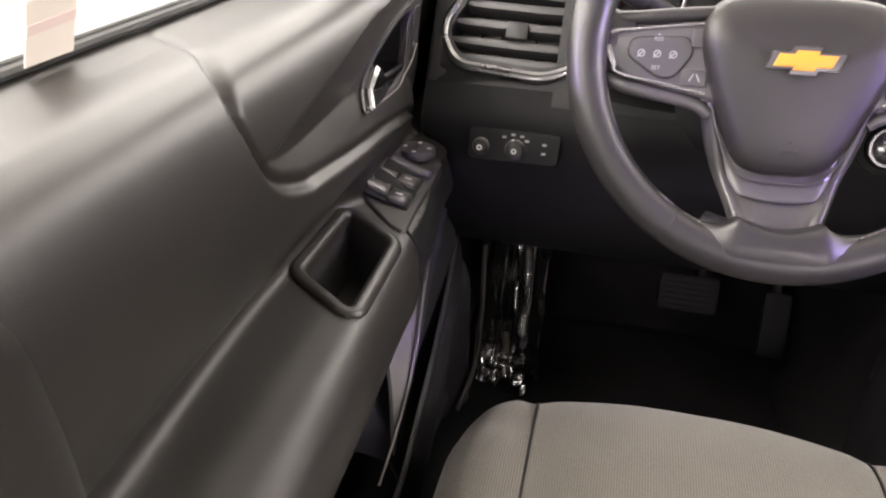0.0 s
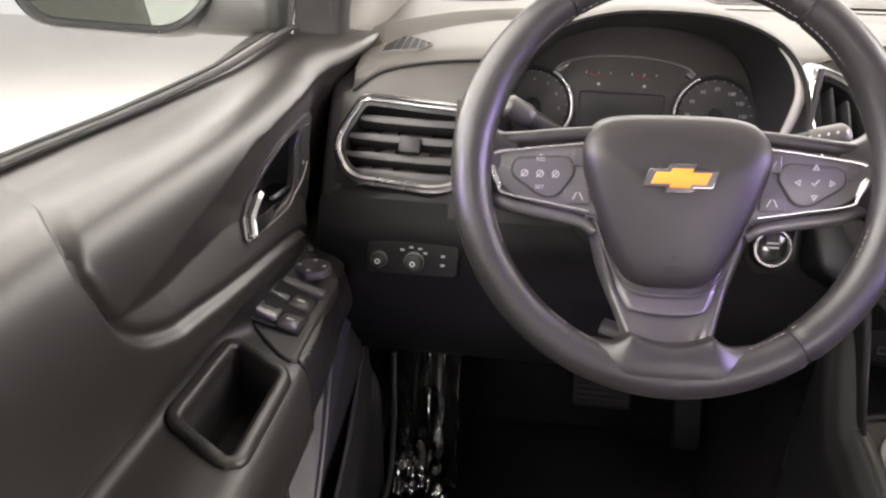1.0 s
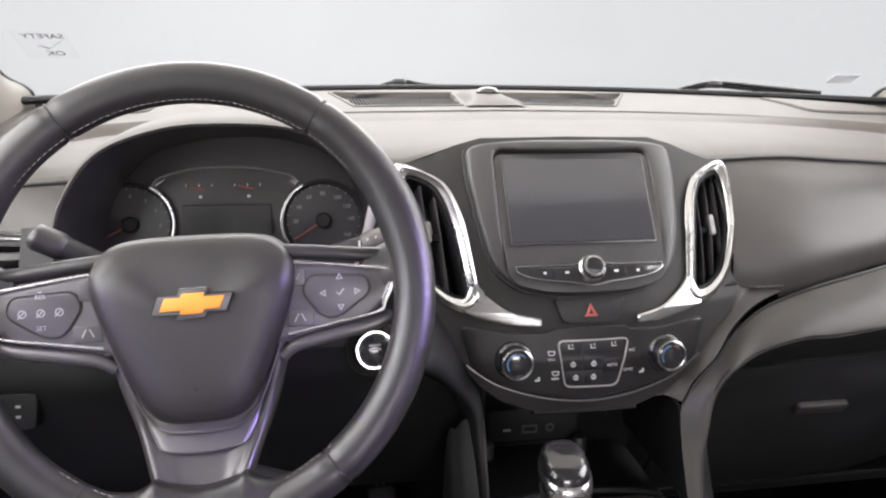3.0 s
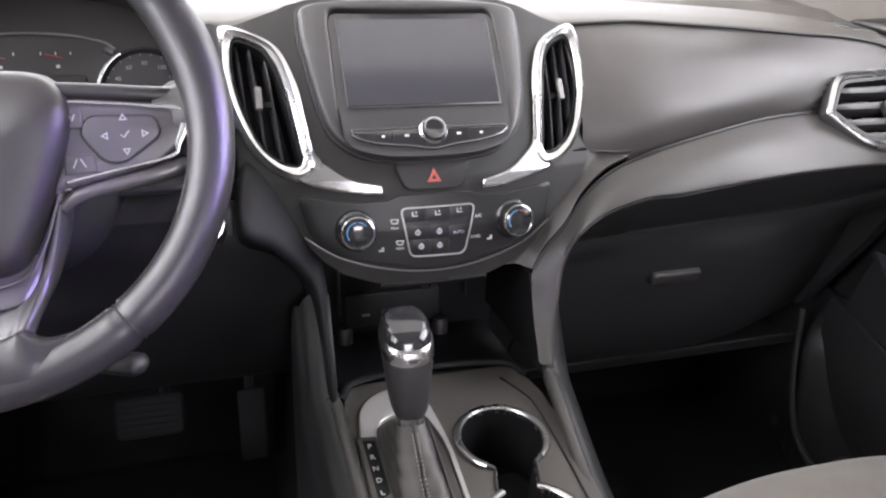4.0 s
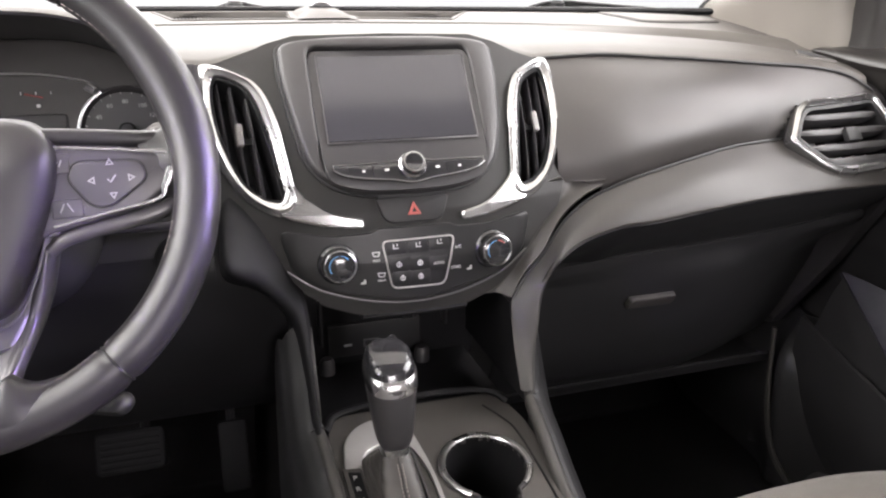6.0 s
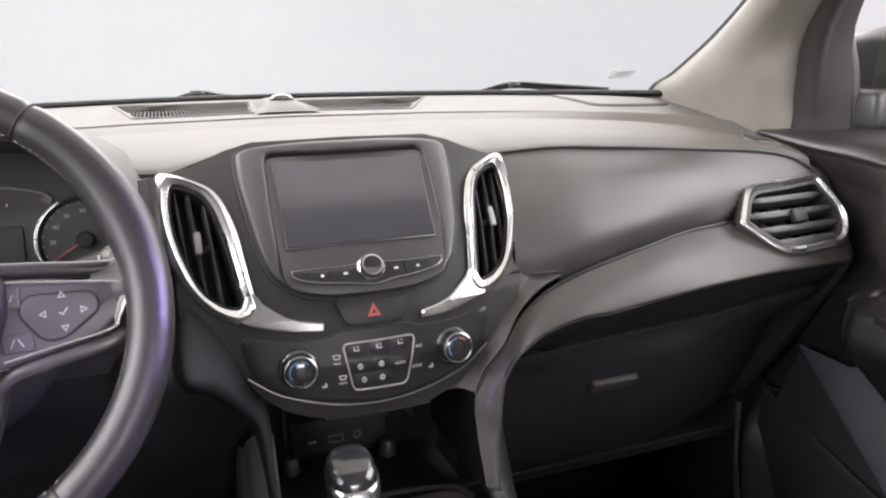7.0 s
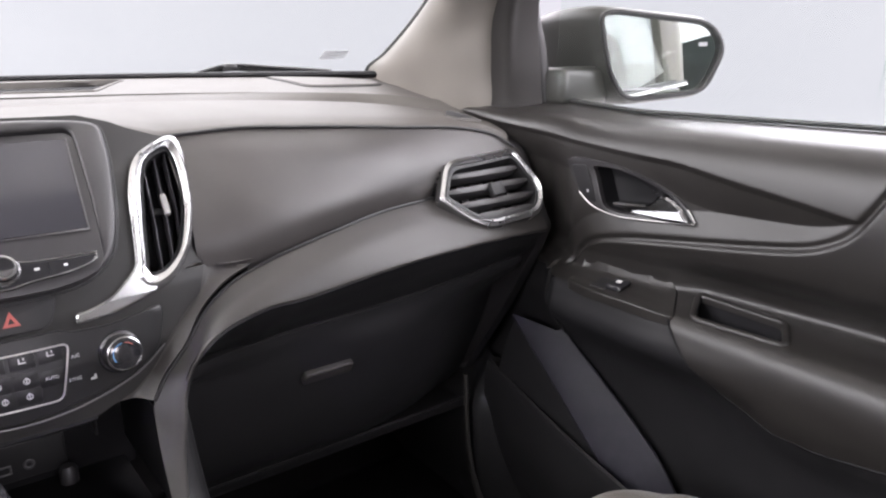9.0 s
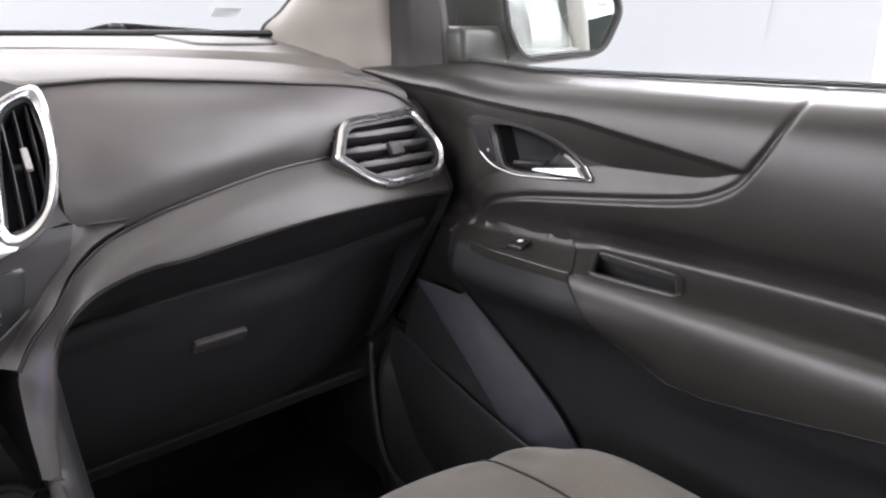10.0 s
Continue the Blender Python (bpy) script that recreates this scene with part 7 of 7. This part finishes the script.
    part("pocket_rim", ring(inset(even(po, 60), -0.0022), even(po, 60), on_deck, -0.004, 0.0030, 0.0008, 60, matched=True), DARK, k)
    part("pocket", slab(po, on_deck, -0.006, 0.0022, 0.0005, 1), COAL, k, "small black pocket")
    br = part("brake_switch", block(on_deck, 0.3045, 0.3235, -0.103, -0.0825, 0.0, 0.008, 0.003, 3), SATIN, k, "silver parking brake switch")
    part("switch_mark", ring(circle(0.3135, -0.0925, 0.0045, 16), circle(0.3135, -0.0925, 0.0032, 16), on_deck, 0.0078, 0.0086, 0.0001, 16, 1), KEYPRINT, br)
    # grooves that part the deck from the rails
    for line in (((0.444, 0.160), (0.458, 0.132), (0.4645, 0.105), (0.4640, 0.030), (0.4600, -0.053), (0.452, -0.16)), ((0.2660, 0.130), (0.2640, 0.095), (0.2655, 0.002), (0.2790, -0.108), (0.284, -0.16))):
        part("deck_groove", sweep(spline([on_deck(x, y, 0.0008) for x, y in line], 40), 0.0012, 0.0010, 6), COAL, k)
    # storage bin under the stack
    part("bin_floor", box(0.262, 0.478, 0.16, 0.34, 0.728, 0.742, 0.004), COAL, k, "dark bin floor")
    part("bin_back", box(0.250, 0.490, 0.318, 0.33, 0.73, 0.92, 0.003), COAL, k)
    part("bin_lip", sweep(spline([(0.264, 0.16, 0.744), (0.285, 0.183, 0.750), (C, 0.192, 0.752), (0.455, 0.183, 0.750), (0.476, 0.16, 0.744)], 30), 0.005, 0.004, 10), COAL, k, "rounded bin lip")
    at = board((C - 0.010, 0.316, 0.775), (1, 0, 0), (0, 0.0, 1))
    plate = part("socket_plate", slab(rounded([(-0.065, -0.022), (0.055, -0.022), (0.055, 0.022), (-0.065, 0.022)], 0.004), at, 0.0, 0.005, 0.0015), BLACK, k, "black socket plate")
    part("usb_socket", ring(rounded([(-0.020, -0.012), (0.000, -0.012), (0.000, -0.001), (-0.020, -0.001)], 0.001), rounded([(-0.018, -0.010), (-0.002, -0.010), (-0.002, -0.003), (-0.018, -0.003)], 0.0005), at, 0.004, 0.0065, 0.0005, 40), SATIN, plate, "silver edged socket")
    part("aux_socket", ring(circle(0.017, -0.006, 0.006, 20), circle(0.017, -0.006, 0.003, 20), at, 0.004, 0.0065, 0.0005, 24), SATIN, plate)
    part("socket_mark", block(at, -0.045, -0.035, -0.008, -0.005, 0.004, 0.0055, 0.0), GREYPRINT, plate)
    for x, z0, z1 in ((0.286, 0.775, 0.85), (0.447, 0.785, 0.86), (0.402, 0.80, 0.84)):
        part("bin_rib", box(x - 0.0015, x + 0.0015, 0.300, 0.320, z0, z1, 0.0008), DARK, k, "thin bin rib")
    part("socket_cap", slab(rounded([(0.030, 0.02), (0.052, 0.02), (0.052, 0.062), (0.030, 0.062)], 0.004), at, 0.0, 0.006, 0.002), BLACK, k)
    for x in (0.290, 0.412):
        part("bin_clip", lathe([(0.010, 0), (0.010, 0.014), (0.007, 0.02), (0, 0.02)], board((x, 0.295, 0.742), (1, 0, 0), (0, 1, 0)), 16, False), DARK, k)
    part("body", box(0.262, 0.478, -0.62, 0.32, 0.42, 0.66, 0.01), BLACK, k)
    part("deck_skirt", box(0.272, 0.468, -0.60, -0.20, 0.60, 0.685, 0.006), DARK, k)
    return k


CONSOLE = console()


def shifter():
    s = thing("gear_shifter", "black gear shifter with a chrome collar and leather boot", "gear lever", (0.318, 0.03, 0.73))
    cx = 0.3165

    def oval(y, z, rx, ry, tilt=0.0, n=20, sq=2.6):
        out = []
        for a in np.linspace(0, 2 * math.pi, n, endpoint=False):
            c, q = math.cos(a), math.sin(a)
            k = (abs(c) ** sq + abs(q) ** sq) ** (-1 / sq)
            out.append((cx + rx * k * c, y + ry * k * q, z + tilt * ry * k * q))
        return out
    grip = [oval(0.066, 0.776, 0.0125, 0.013), oval(0.067, 0.784, 0.0165, 0.017), oval(0.070, 0.80, 0.0195, 0.021), oval(0.074, 0.825, 0.0225, 0.0245), oval(0.077, 0.842, 0.0240, 0.026, 0.1), oval(0.079, 0.851, 0.0240, 0.0265, 0.25)]
    part("grip", loft(grip, 30, 36, closed_v=True, caps=True), DARK, s, "black grip", angle=60)
    collar = [oval(0.0770, 0.8410, 0.0244, 0.0267, 0.24), oval(0.0785, 0.8475, 0.0250, 0.0274, 0.28), oval(0.0795, 0.8535, 0.0246, 0.0270, 0.30), oval(0.0805, 0.8575, 0.0232, 0.0256, 0.32)]
    part("chrome_collar", loft(collar, 8, 36, closed_v=True), CHROME, s, "chrome collar")
    top = [oval(0.0805, 0.8568, 0.0232, 0.0256, 0.32), oval(0.0815, 0.8640, 0.0215, 0.0235, 0.30), oval(0.0820, 0.8683, 0.0165, 0.018, 0.25), oval(0.0822, 0.8700, 0.008, 0.009, 0.2), oval(0.0822, 0.8703, 0.0008, 0.0008)]
    part("cap", loft(top, 16, 36, closed_v=True, caps=True), GLOSS, s, "gloss cap", angle=60)
    part("lower_collar", loft([oval(0.0655, 0.768, 0.0135, 0.014), oval(0.066, 0.774, 0.0140, 0.0145), oval(0.066, 0.7795, 0.0132, 0.0138)], 8, 30, closed_v=True), CHROME, s, "chrome neck ring")
    # pleated boot
    rows = []
    for f in np.linspace(0, 1, 26):
        y = 0.040 + 0.0255 * f ** 0.8
        z = deck_z(y) + 0.004 + (0.768 - deck_z(0.04) - 0.004) * f
        rx = 0.0115 * (1 - f) ** 1.1 + 0.0135
        ry = 0.054 * (1 - f) ** 1.3 + 0.0135
        row = []
        for a in np.linspace(0, 2 * math.pi, 56, endpoint=False):
            c, q = math.cos(a), math.sin(a)
            e = 2.6 + 5 * (1 - f)
            k = (abs(c) ** e + abs(q) ** e) ** (-1 / e)
            fold = 1 + 0.055 * math.sin(5 * a + 3.0 * f) * math.sin(math.pi * f) + 0.03 * math.sin(9 * f * math.pi) * math.sin(math.pi * f)
            yy = y + ry * k * q * fold
            row.append((cx - 0.003 * (1 - f) + rx * k * c * fold, yy, z + (deck_z(yy) - deck_z(y)) * (1 - f)))
        rows.append(row)
    boot = part("boot", rows_mesh(rows, closed_v=True), LEATHER, s, "black leather boot with a stitched seam", angle=70)
    base = rounded([(0.2905, 0.098), (0.345, 0.104), (0.3405, -0.029), (0.2915, -0.035)], 0.006)
    inner = inset(even(base, 90), 0.0025)
    part("boot_frame", ring(even(base, 90), inner, on_deck, 0.0, 0.0055, 0.0008, 90, matched=True), SATIN, s, "satin boot frame")
    part("boot_seam", sweep([rows[r][42] for r in range(26)], 0.0010, 0.0010, 6), BLACK, boot)
    me = None
    for i in range(22):
        r = int(1 + i * 23 / 22)
        p = Vector(rows[r][42]) + Vector((0.0, -0.0014, 0.0010))
        q = Vector(rows[r + 1][42])
        for e in (-0.0022, 0.0022):
            if me is None:
                o = part("stitch", box(-0.0005, 0.0005, -0.0013, 0.0013, -0.0004, 0.0004), THREAD, boot)
                me = o.data
            else:
                o = part("stitch", me, THREAD, boot)
            o.matrix_basis = Matrix.Translation(p + Vector((e, 0, 0))) @ (q - p).to_track_quat("Y", "Z").to_matrix().to_4x4()


shifter()


# ---- armrest and seats ----
def cushion(secs, nu=40, nv=48):
    return loft(secs, nu, nv, closed_v=True, caps=True)


def armrest():
    a = CONSOLE
    def sec(y, hw, zt, zb, r):
        x0, x1 = 0.395 - hw, 0.395 + hw
        return [(x0 + 0.2 * r, y, zb + 0.4 * r), (x0, y, (zt + zb) / 2), (x0 + 0.45 * r, y, zt - 0.30 * r), (x0 + 1.6 * r, y, zt), (0.395, y, zt + 0.004), (x1 - 1.6 * r, y, zt), (x1 - 0.45 * r, y, zt - 0.30 * r), (x1, y, (zt + zb) / 2), (x1 - 0.2 * r, y, zb + 0.4 * r), (x1 - 1.5 * r, y, zb), (0.395, y, zb), (x0 + 1.5 * r, y, zb)]
    secs = [sec(-0.152, 0.066, 0.776, 0.760, 0.012), sec(-0.156, 0.092, 0.792, 0.752, 0.020), sec(-0.172, 0.110, 0.808, 0.746, 0.028), sec(-0.21, 0.120, 0.821, 0.744, 0.030), sec(-0.29, 0.124, 0.827, 0.744, 0.030), sec(-0.42, 0.125, 0.829, 0.744, 0.030), sec(-0.66, 0.122, 0.828, 0.744, 0.03)]
    part("armrest_lid", cushion(secs, 60, 72), ARMSKIN, a, "beige-grey padded lid", angle=70)
    part("storage_box", box(0.285, 0.465, -0.64, -0.19, 0.66, 0.765, 0.01), DARK, a, "dark storage box under the lid")


armrest()


def seat(cx, side, label, dy=0.0):
    """A front seat; side: 1 where the door lies to the right."""
    s = thing("front_seat", label, "car seat", (cx, -0.35, 0.40), "front seats")
    def sec(y, hw, zt, zb):
        prof = [(-hw, zb + 0.03), (-hw - 0.004, zt - 0.045), (-hw + 0.016, zt - 0.006), (-hw + 0.040, zt + 0.003), (-hw + 0.062, zt - 0.004), (-0.6 * hw, zt), (-0.3 * hw, zt + 0.006), (0, zt + 0.008), (0.3 * hw, zt + 0.006), (0.6 * hw, zt), (hw - 0.062, zt - 0.004), (hw - 0.040, zt + 0.003), (hw - 0.016, zt - 0.006), (hw + 0.004, zt - 0.045), (hw, zb + 0.03), (0.5 * hw, zb), (0, zb), (-0.5 * hw, zb)]
        prof = [(u + (0.026 * max(0, (u / hw - 0.6) / 0.4) if side > 0 and u > 0 else 0.0), z) for u, z in prof]
        return [(cx + u, y + dy - 0.05 * (u / hw) ** 4 * max(0, (y + 0.08) / 0.12), z + (0.036 * side * u / hw * (abs(u / hw) > 0.62) if side * u > 0 and z > zb + 0.05 else 0.0) * min(1, max(0, (-0.02 - y) / 0.12))) for u, z in prof]
    secs = [sec(0.046, 0.195, 0.600, 0.560), sec(0.052, 0.212, 0.640, 0.545), sec(0.042, 0.225, 0.668, 0.53), sec(0.015, 0.232, 0.684, 0.52), sec(-0.03, 0.236, 0.690, 0.51), sec(-0.12, 0.238, 0.684, 0.50), sec(-0.30, 0.238, 0.668, 0.49), sec(-0.48, 0.236, 0.655, 0.48), sec(-0.60, 0.232, 0.648, 0.48)]
    bm = cushion(secs, 70, 120)
    bm.normal_update()
    top = np.array([q.co for q in bm.verts if abs(q.normal.z) > 0.3 and q.co.z > 0.62])

    def lay(pts, dy, n=60):
        """A line laid on the cushion."""
        out = []
        for x, y, z in spline(pts, n):
            r = np.hypot(top[:, 0] - x, top[:, 1] - y - dy)
            k = np.argsort(r)[:5]
            w = 1 / (r[k] + 1e-4) ** 2
            out.append((x, y + dy, float((top[k, 2] * w).sum() / w.sum()) + 0.0003))
        return out
    c = part("seat_cushion", bm, CLOTH, s, "grey woven cloth cushion with stitched bolsters", angle=70)
    for e in (-1, 1):
        line = [(cx + e * 0.1635, 0.017, 0.668), (cx + e * 0.1635, -0.008, 0.6845), (cx + e * 0.1635, -0.05, 0.6865), (cx + e * 0.1635, -0.2, 0.6745), (cx + e * 0.1635, -0.45, 0.655)]
        part("seam_welt", sweep(lay(line, dy), 0.0016, 0.0016, 6), BLACK, c, "dark stitched seam")
        line = [(cx + e * 0.200, 0.012, 0.600), (cx + e * 0.212, 0.005, 0.634), (cx + e * 0.220, -0.03, 0.667), (cx + e * 0.2235, -0.10, 0.6795), (cx + e * 0.224, -0.3, 0.664)]
        part("piping", sweep(spline([(x, y + dy, z) for x, y, z in line], 40), 0.0014, 0.0014, 6), THREAD, c, "pale side piping")
    cross = [(cx - 0.163, -0.205 + dy, 0.6770), (cx - 0.10, -0.180 + dy, 0.6815), (cx, -0.172 + dy, 0.6860), (cx + 0.10, -0.180 + dy, 0.6815), (cx + 0.163, -0.205 + dy, 0.6770)]
    part("cross_seam", sweep(lay(cross, 0.0), 0.0016, 0.0016, 6), BLACK, c, "dark seam across the cushion")
    part("plinth", box(cx - 0.215, cx + 0.215, -0.58, -0.02, 0.40, 0.56, 0.02), BLACK, s, "black seat base")
    back = [[(cx + u * k, y + 0.02 * abs(u / 0.24) * f, z) for u, y in ((-0.24, -0.70 - d), (-0.20, -0.665 - d), (-0.10, -0.690 - d), (0, -0.695 - d), (0.10, -0.690 - d), (0.20, -0.665 - d), (0.24, -0.70 - d), (0.22, -0.80 - d), (0, -0.82 - d), (-0.22, -0.80 - d))] for z, d, k, f in ((0.60, 0.0, 0.95, 1), (0.75, 0.03, 1.0, 1), (0.95, 0.075, 1.0, 1), (1.10, 0.115, 0.95, 1), (1.22, 0.15, 0.80, 1), (1.255, 0.165, 0.6, 1))]
    part("backrest", cushion(back, 40, 60), CLOTH, s, "grey cloth backrest", angle=70)
    head_sec = [[(cx + u * k, -0.90 - 0.0 + v * k, z) for u, v in ((-0.13, 0.0), (-0.10, 0.04), (0, 0.05), (0.10, 0.04), (0.13, 0.0), (0.10, -0.05), (0, -0.06), (-0.10, -0.05))] for z, k in ((1.29, 0.8), (1.32, 1.0), (1.42, 1.0), (1.47, 0.75))]
    part("headrest", cushion(head_sec, 20, 40), CLOTH, s)
    for e in (-1, 1):
        part("headrest_post", sweep([(cx + e * 0.06, -0.90, 1.22), (cx + e * 0.06, -0.90, 1.33)], 0.006, 0.006, 10, up=(0, 1, 0)), CHROME, s)


seat(-0.003, -1, "grey cloth driver's seat behind the steering wheel")
seat(0.743, 1, "grey cloth passenger seat beside the console", -0.036)


# ---- footwells ----
def pedals():
    b = thing("brake_pedal", "dark rubber brake pedal on an arm", "pedal", (0.035, 0.5, 0.56))
    at = board((0.032, 0.475, 0.570), (1, 0, 0), (0, 0.5, 0.87))
    part("pad", slab(rounded([(-0.048, -0.030), (0.046, -0.030), (0.046, 0.030), (-0.048, 0.030)], 0.01), at, -0.008, 0.006, 0.004), COAL, b)
    for k in range(6):
        part("rib", block(at, -0.040, 0.038, -0.024 + 0.009 * k, -0.020 + 0.009 * k, 0.005, 0.008, 0.001), COAL, b)
    part("arm", sweep(spline([at(0.02, 0.0, -0.01), (0.05, 0.56, 0.66), (0.06, 0.60, 0.78)], 14), 0.007, 0.012, 8), BLACK, b)
    g = thing("accelerator_pedal", "dark accelerator pedal beside the brake", "pedal", (0.17, 0.55, 0.44))
    at = board((0.171, 0.485, 0.548), (1, 0, 0), (0, 0.45, 0.89))
    part("pad", slab(rounded([(-0.020, -0.07), (0.022, -0.07), (0.022, 0.035), (-0.020, 0.035)], 0.008), at, -0.008, 0.006, 0.003), COAL, g)
    part("arm", sweep([at(0, 0.02, -0.01), (0.175, 0.60, 0.72)], 0.007, 0.01, 8), BLACK, g)


pedals()


def plastic_bag():
    f = thing("plastic_film", "crumpled clear plastic film hanging under the dashboard", "plastic film", (-0.22, 0.36, 0.40))
    rng = random.Random(7)
    rows = []
    for i, a in enumerate(np.linspace(0, 1, 70)):
        z = 0.692 - 0.290 * a
        x0, x1 = -0.268 - 0.022 * math.sin(2.6 * a) - 0.004 * math.sin(23 * a), -0.192 + 0.004 * a + 0.003 * math.sin(17 * a)
        row = []
        for b in np.linspace(0, 1, 46):
            x = x0 + (x1 - x0) * b
            fold = 0.016 * noise.noise(Vector((x * 55, z * 2.5, 1.0))) + 0.006 * noise.noise(Vector((x * 90 + z * 20, z * 9, 4.0))) + 0.016 * a ** 5 * noise.noise(Vector((x * 60, z * 70, 9.0)))
            row.append((x, 0.372 + 3.0 * fold - 0.006 * math.sin(math.pi * b), z))
        rows.append(row)
    part("sheet", thick(rows_mesh(rows), 0.0006), FILM, f, angle=80)
    # Added card behind the sheet, kept pale so that the film looks brighter.
    part("brightening_card", box(-0.247, -0.192, 0.384, 0.387, 0.42, 0.68, 0.001), ARMSKIN, f, "pale card added to brighten the film")
    c = thing("white_clip", "small white clip under the knee panel", "clip", (-0.203, 0.375, 0.685))
    part("body", box(-0.209, -0.196, 0.368, 0.378, 0.688, 0.694, 0.0015), WHITE, c)


plastic_bag()


def kick_trim(s):
    t = thing("footwell_trim", "dark moulded footwell side trim", "trim panel", (C + s * 0.70, 0.3, 0.42), "footwell side trims")
    # slanting strip beside the door and the moulded kick panel ahead of it
    q = [(0.699, 0.270, 0.797), (0.699, 0.243, 0.772), (0.700, 0.157, 0.692), (0.700, 0.087, 0.627), (0.700, 0.045, 0.583), (0.700, 0.015, 0.548)]
    r = [(0.722, 0.200, 0.783), (0.726, 0.168, 0.758), (0.729, 0.120, 0.721), (0.730, 0.072, 0.686), (0.731, 0.018, 0.640), (0.731, -0.020, 0.592)]
    rows = []
    for a, b in zip(spline(q, 20), spline(r, 20)):
        n = np.array((-0.6, -0.6, 0.5)) * 0.004
        rows.append([a + (0.006, 0.012, -0.006), a + (0.001, 0.002, 0.0), a + n * 0.6, (a + b) / 2 + n, b + n * 0.6, b, b + (0.010, -0.008, -0.006)])
    rows = [[(C + s * x, y, z) for x, y, z in row] for row in rows]
    part("jamb_strip", thick(loft(rows, 30, 24), 0.004), JAMB, t, "smooth dark jamb strip with violet light in its colour")
    plate = [[(C + s * (x - f), y + g, z - h) for f, g, h in ((-0.002, -0.002, 0.003), (0.003, 0.012, 0.040), (0.006, 0.030, 0.10), (0.010, 0.060, 0.20))] for x, y, z in spline(q, 20)]
    part("sill_plate", thick(loft(plate, 20, 16), 0.003), BLACK, t, "flat dark panel beside the jamb strip")
    line = [(C + s * (0.6925 + 0.0015 * f), 0.262 - 0.162 * f, 0.703 - 0.151 * f) for f in np.linspace(0, 1, 12)]
    part("panel_joint", sweep(line, 0.0009, 0.0009, 6), DARK, t)
    kick = [[(C + s * x, y, z) for x, y in ((0.700, 0.20), (0.690, 0.28), (0.672, 0.315), (0.660, 0.34), (0.668, 0.36), (0.690, 0.42), (0.70, 0.60), (0.69, 0.95))] for z in (0.41, 0.48, 0.56, 0.63, 0.69)]
    kick = [[(x + s * (0.06 * (z - 0.41) + 6.0 * max(0.0, z - 0.60) ** 2), y - 0.14 * (0.62 - z) * (y < 0.5), z) for x, y, z in row] for row in kick]
    part("kick_panel", thick(loft(kick, 24, 60), 0.004), BLACK, t, "dark kick panel with a moulded ridge")
    edge = spline([(C + s * 0.655, 0.345, 0.68), (C + s * 0.652, 0.335, 0.56), (C + s * 0.655, 0.31, 0.47), (C + s * 0.67, 0.27, 0.42)], 24)
    part("ridge", sweep(edge, 0.004, 0.006, 8), BAND, t, "rounded ridge")
    part("rear_fill", box(C + s * 0.805 - 0.005, C + s * 0.805 + 0.005, -0.7, 0.95, 0.38, 0.98, 0.002), BLACK, t)


kick_trim(1)
kick_trim(-1)
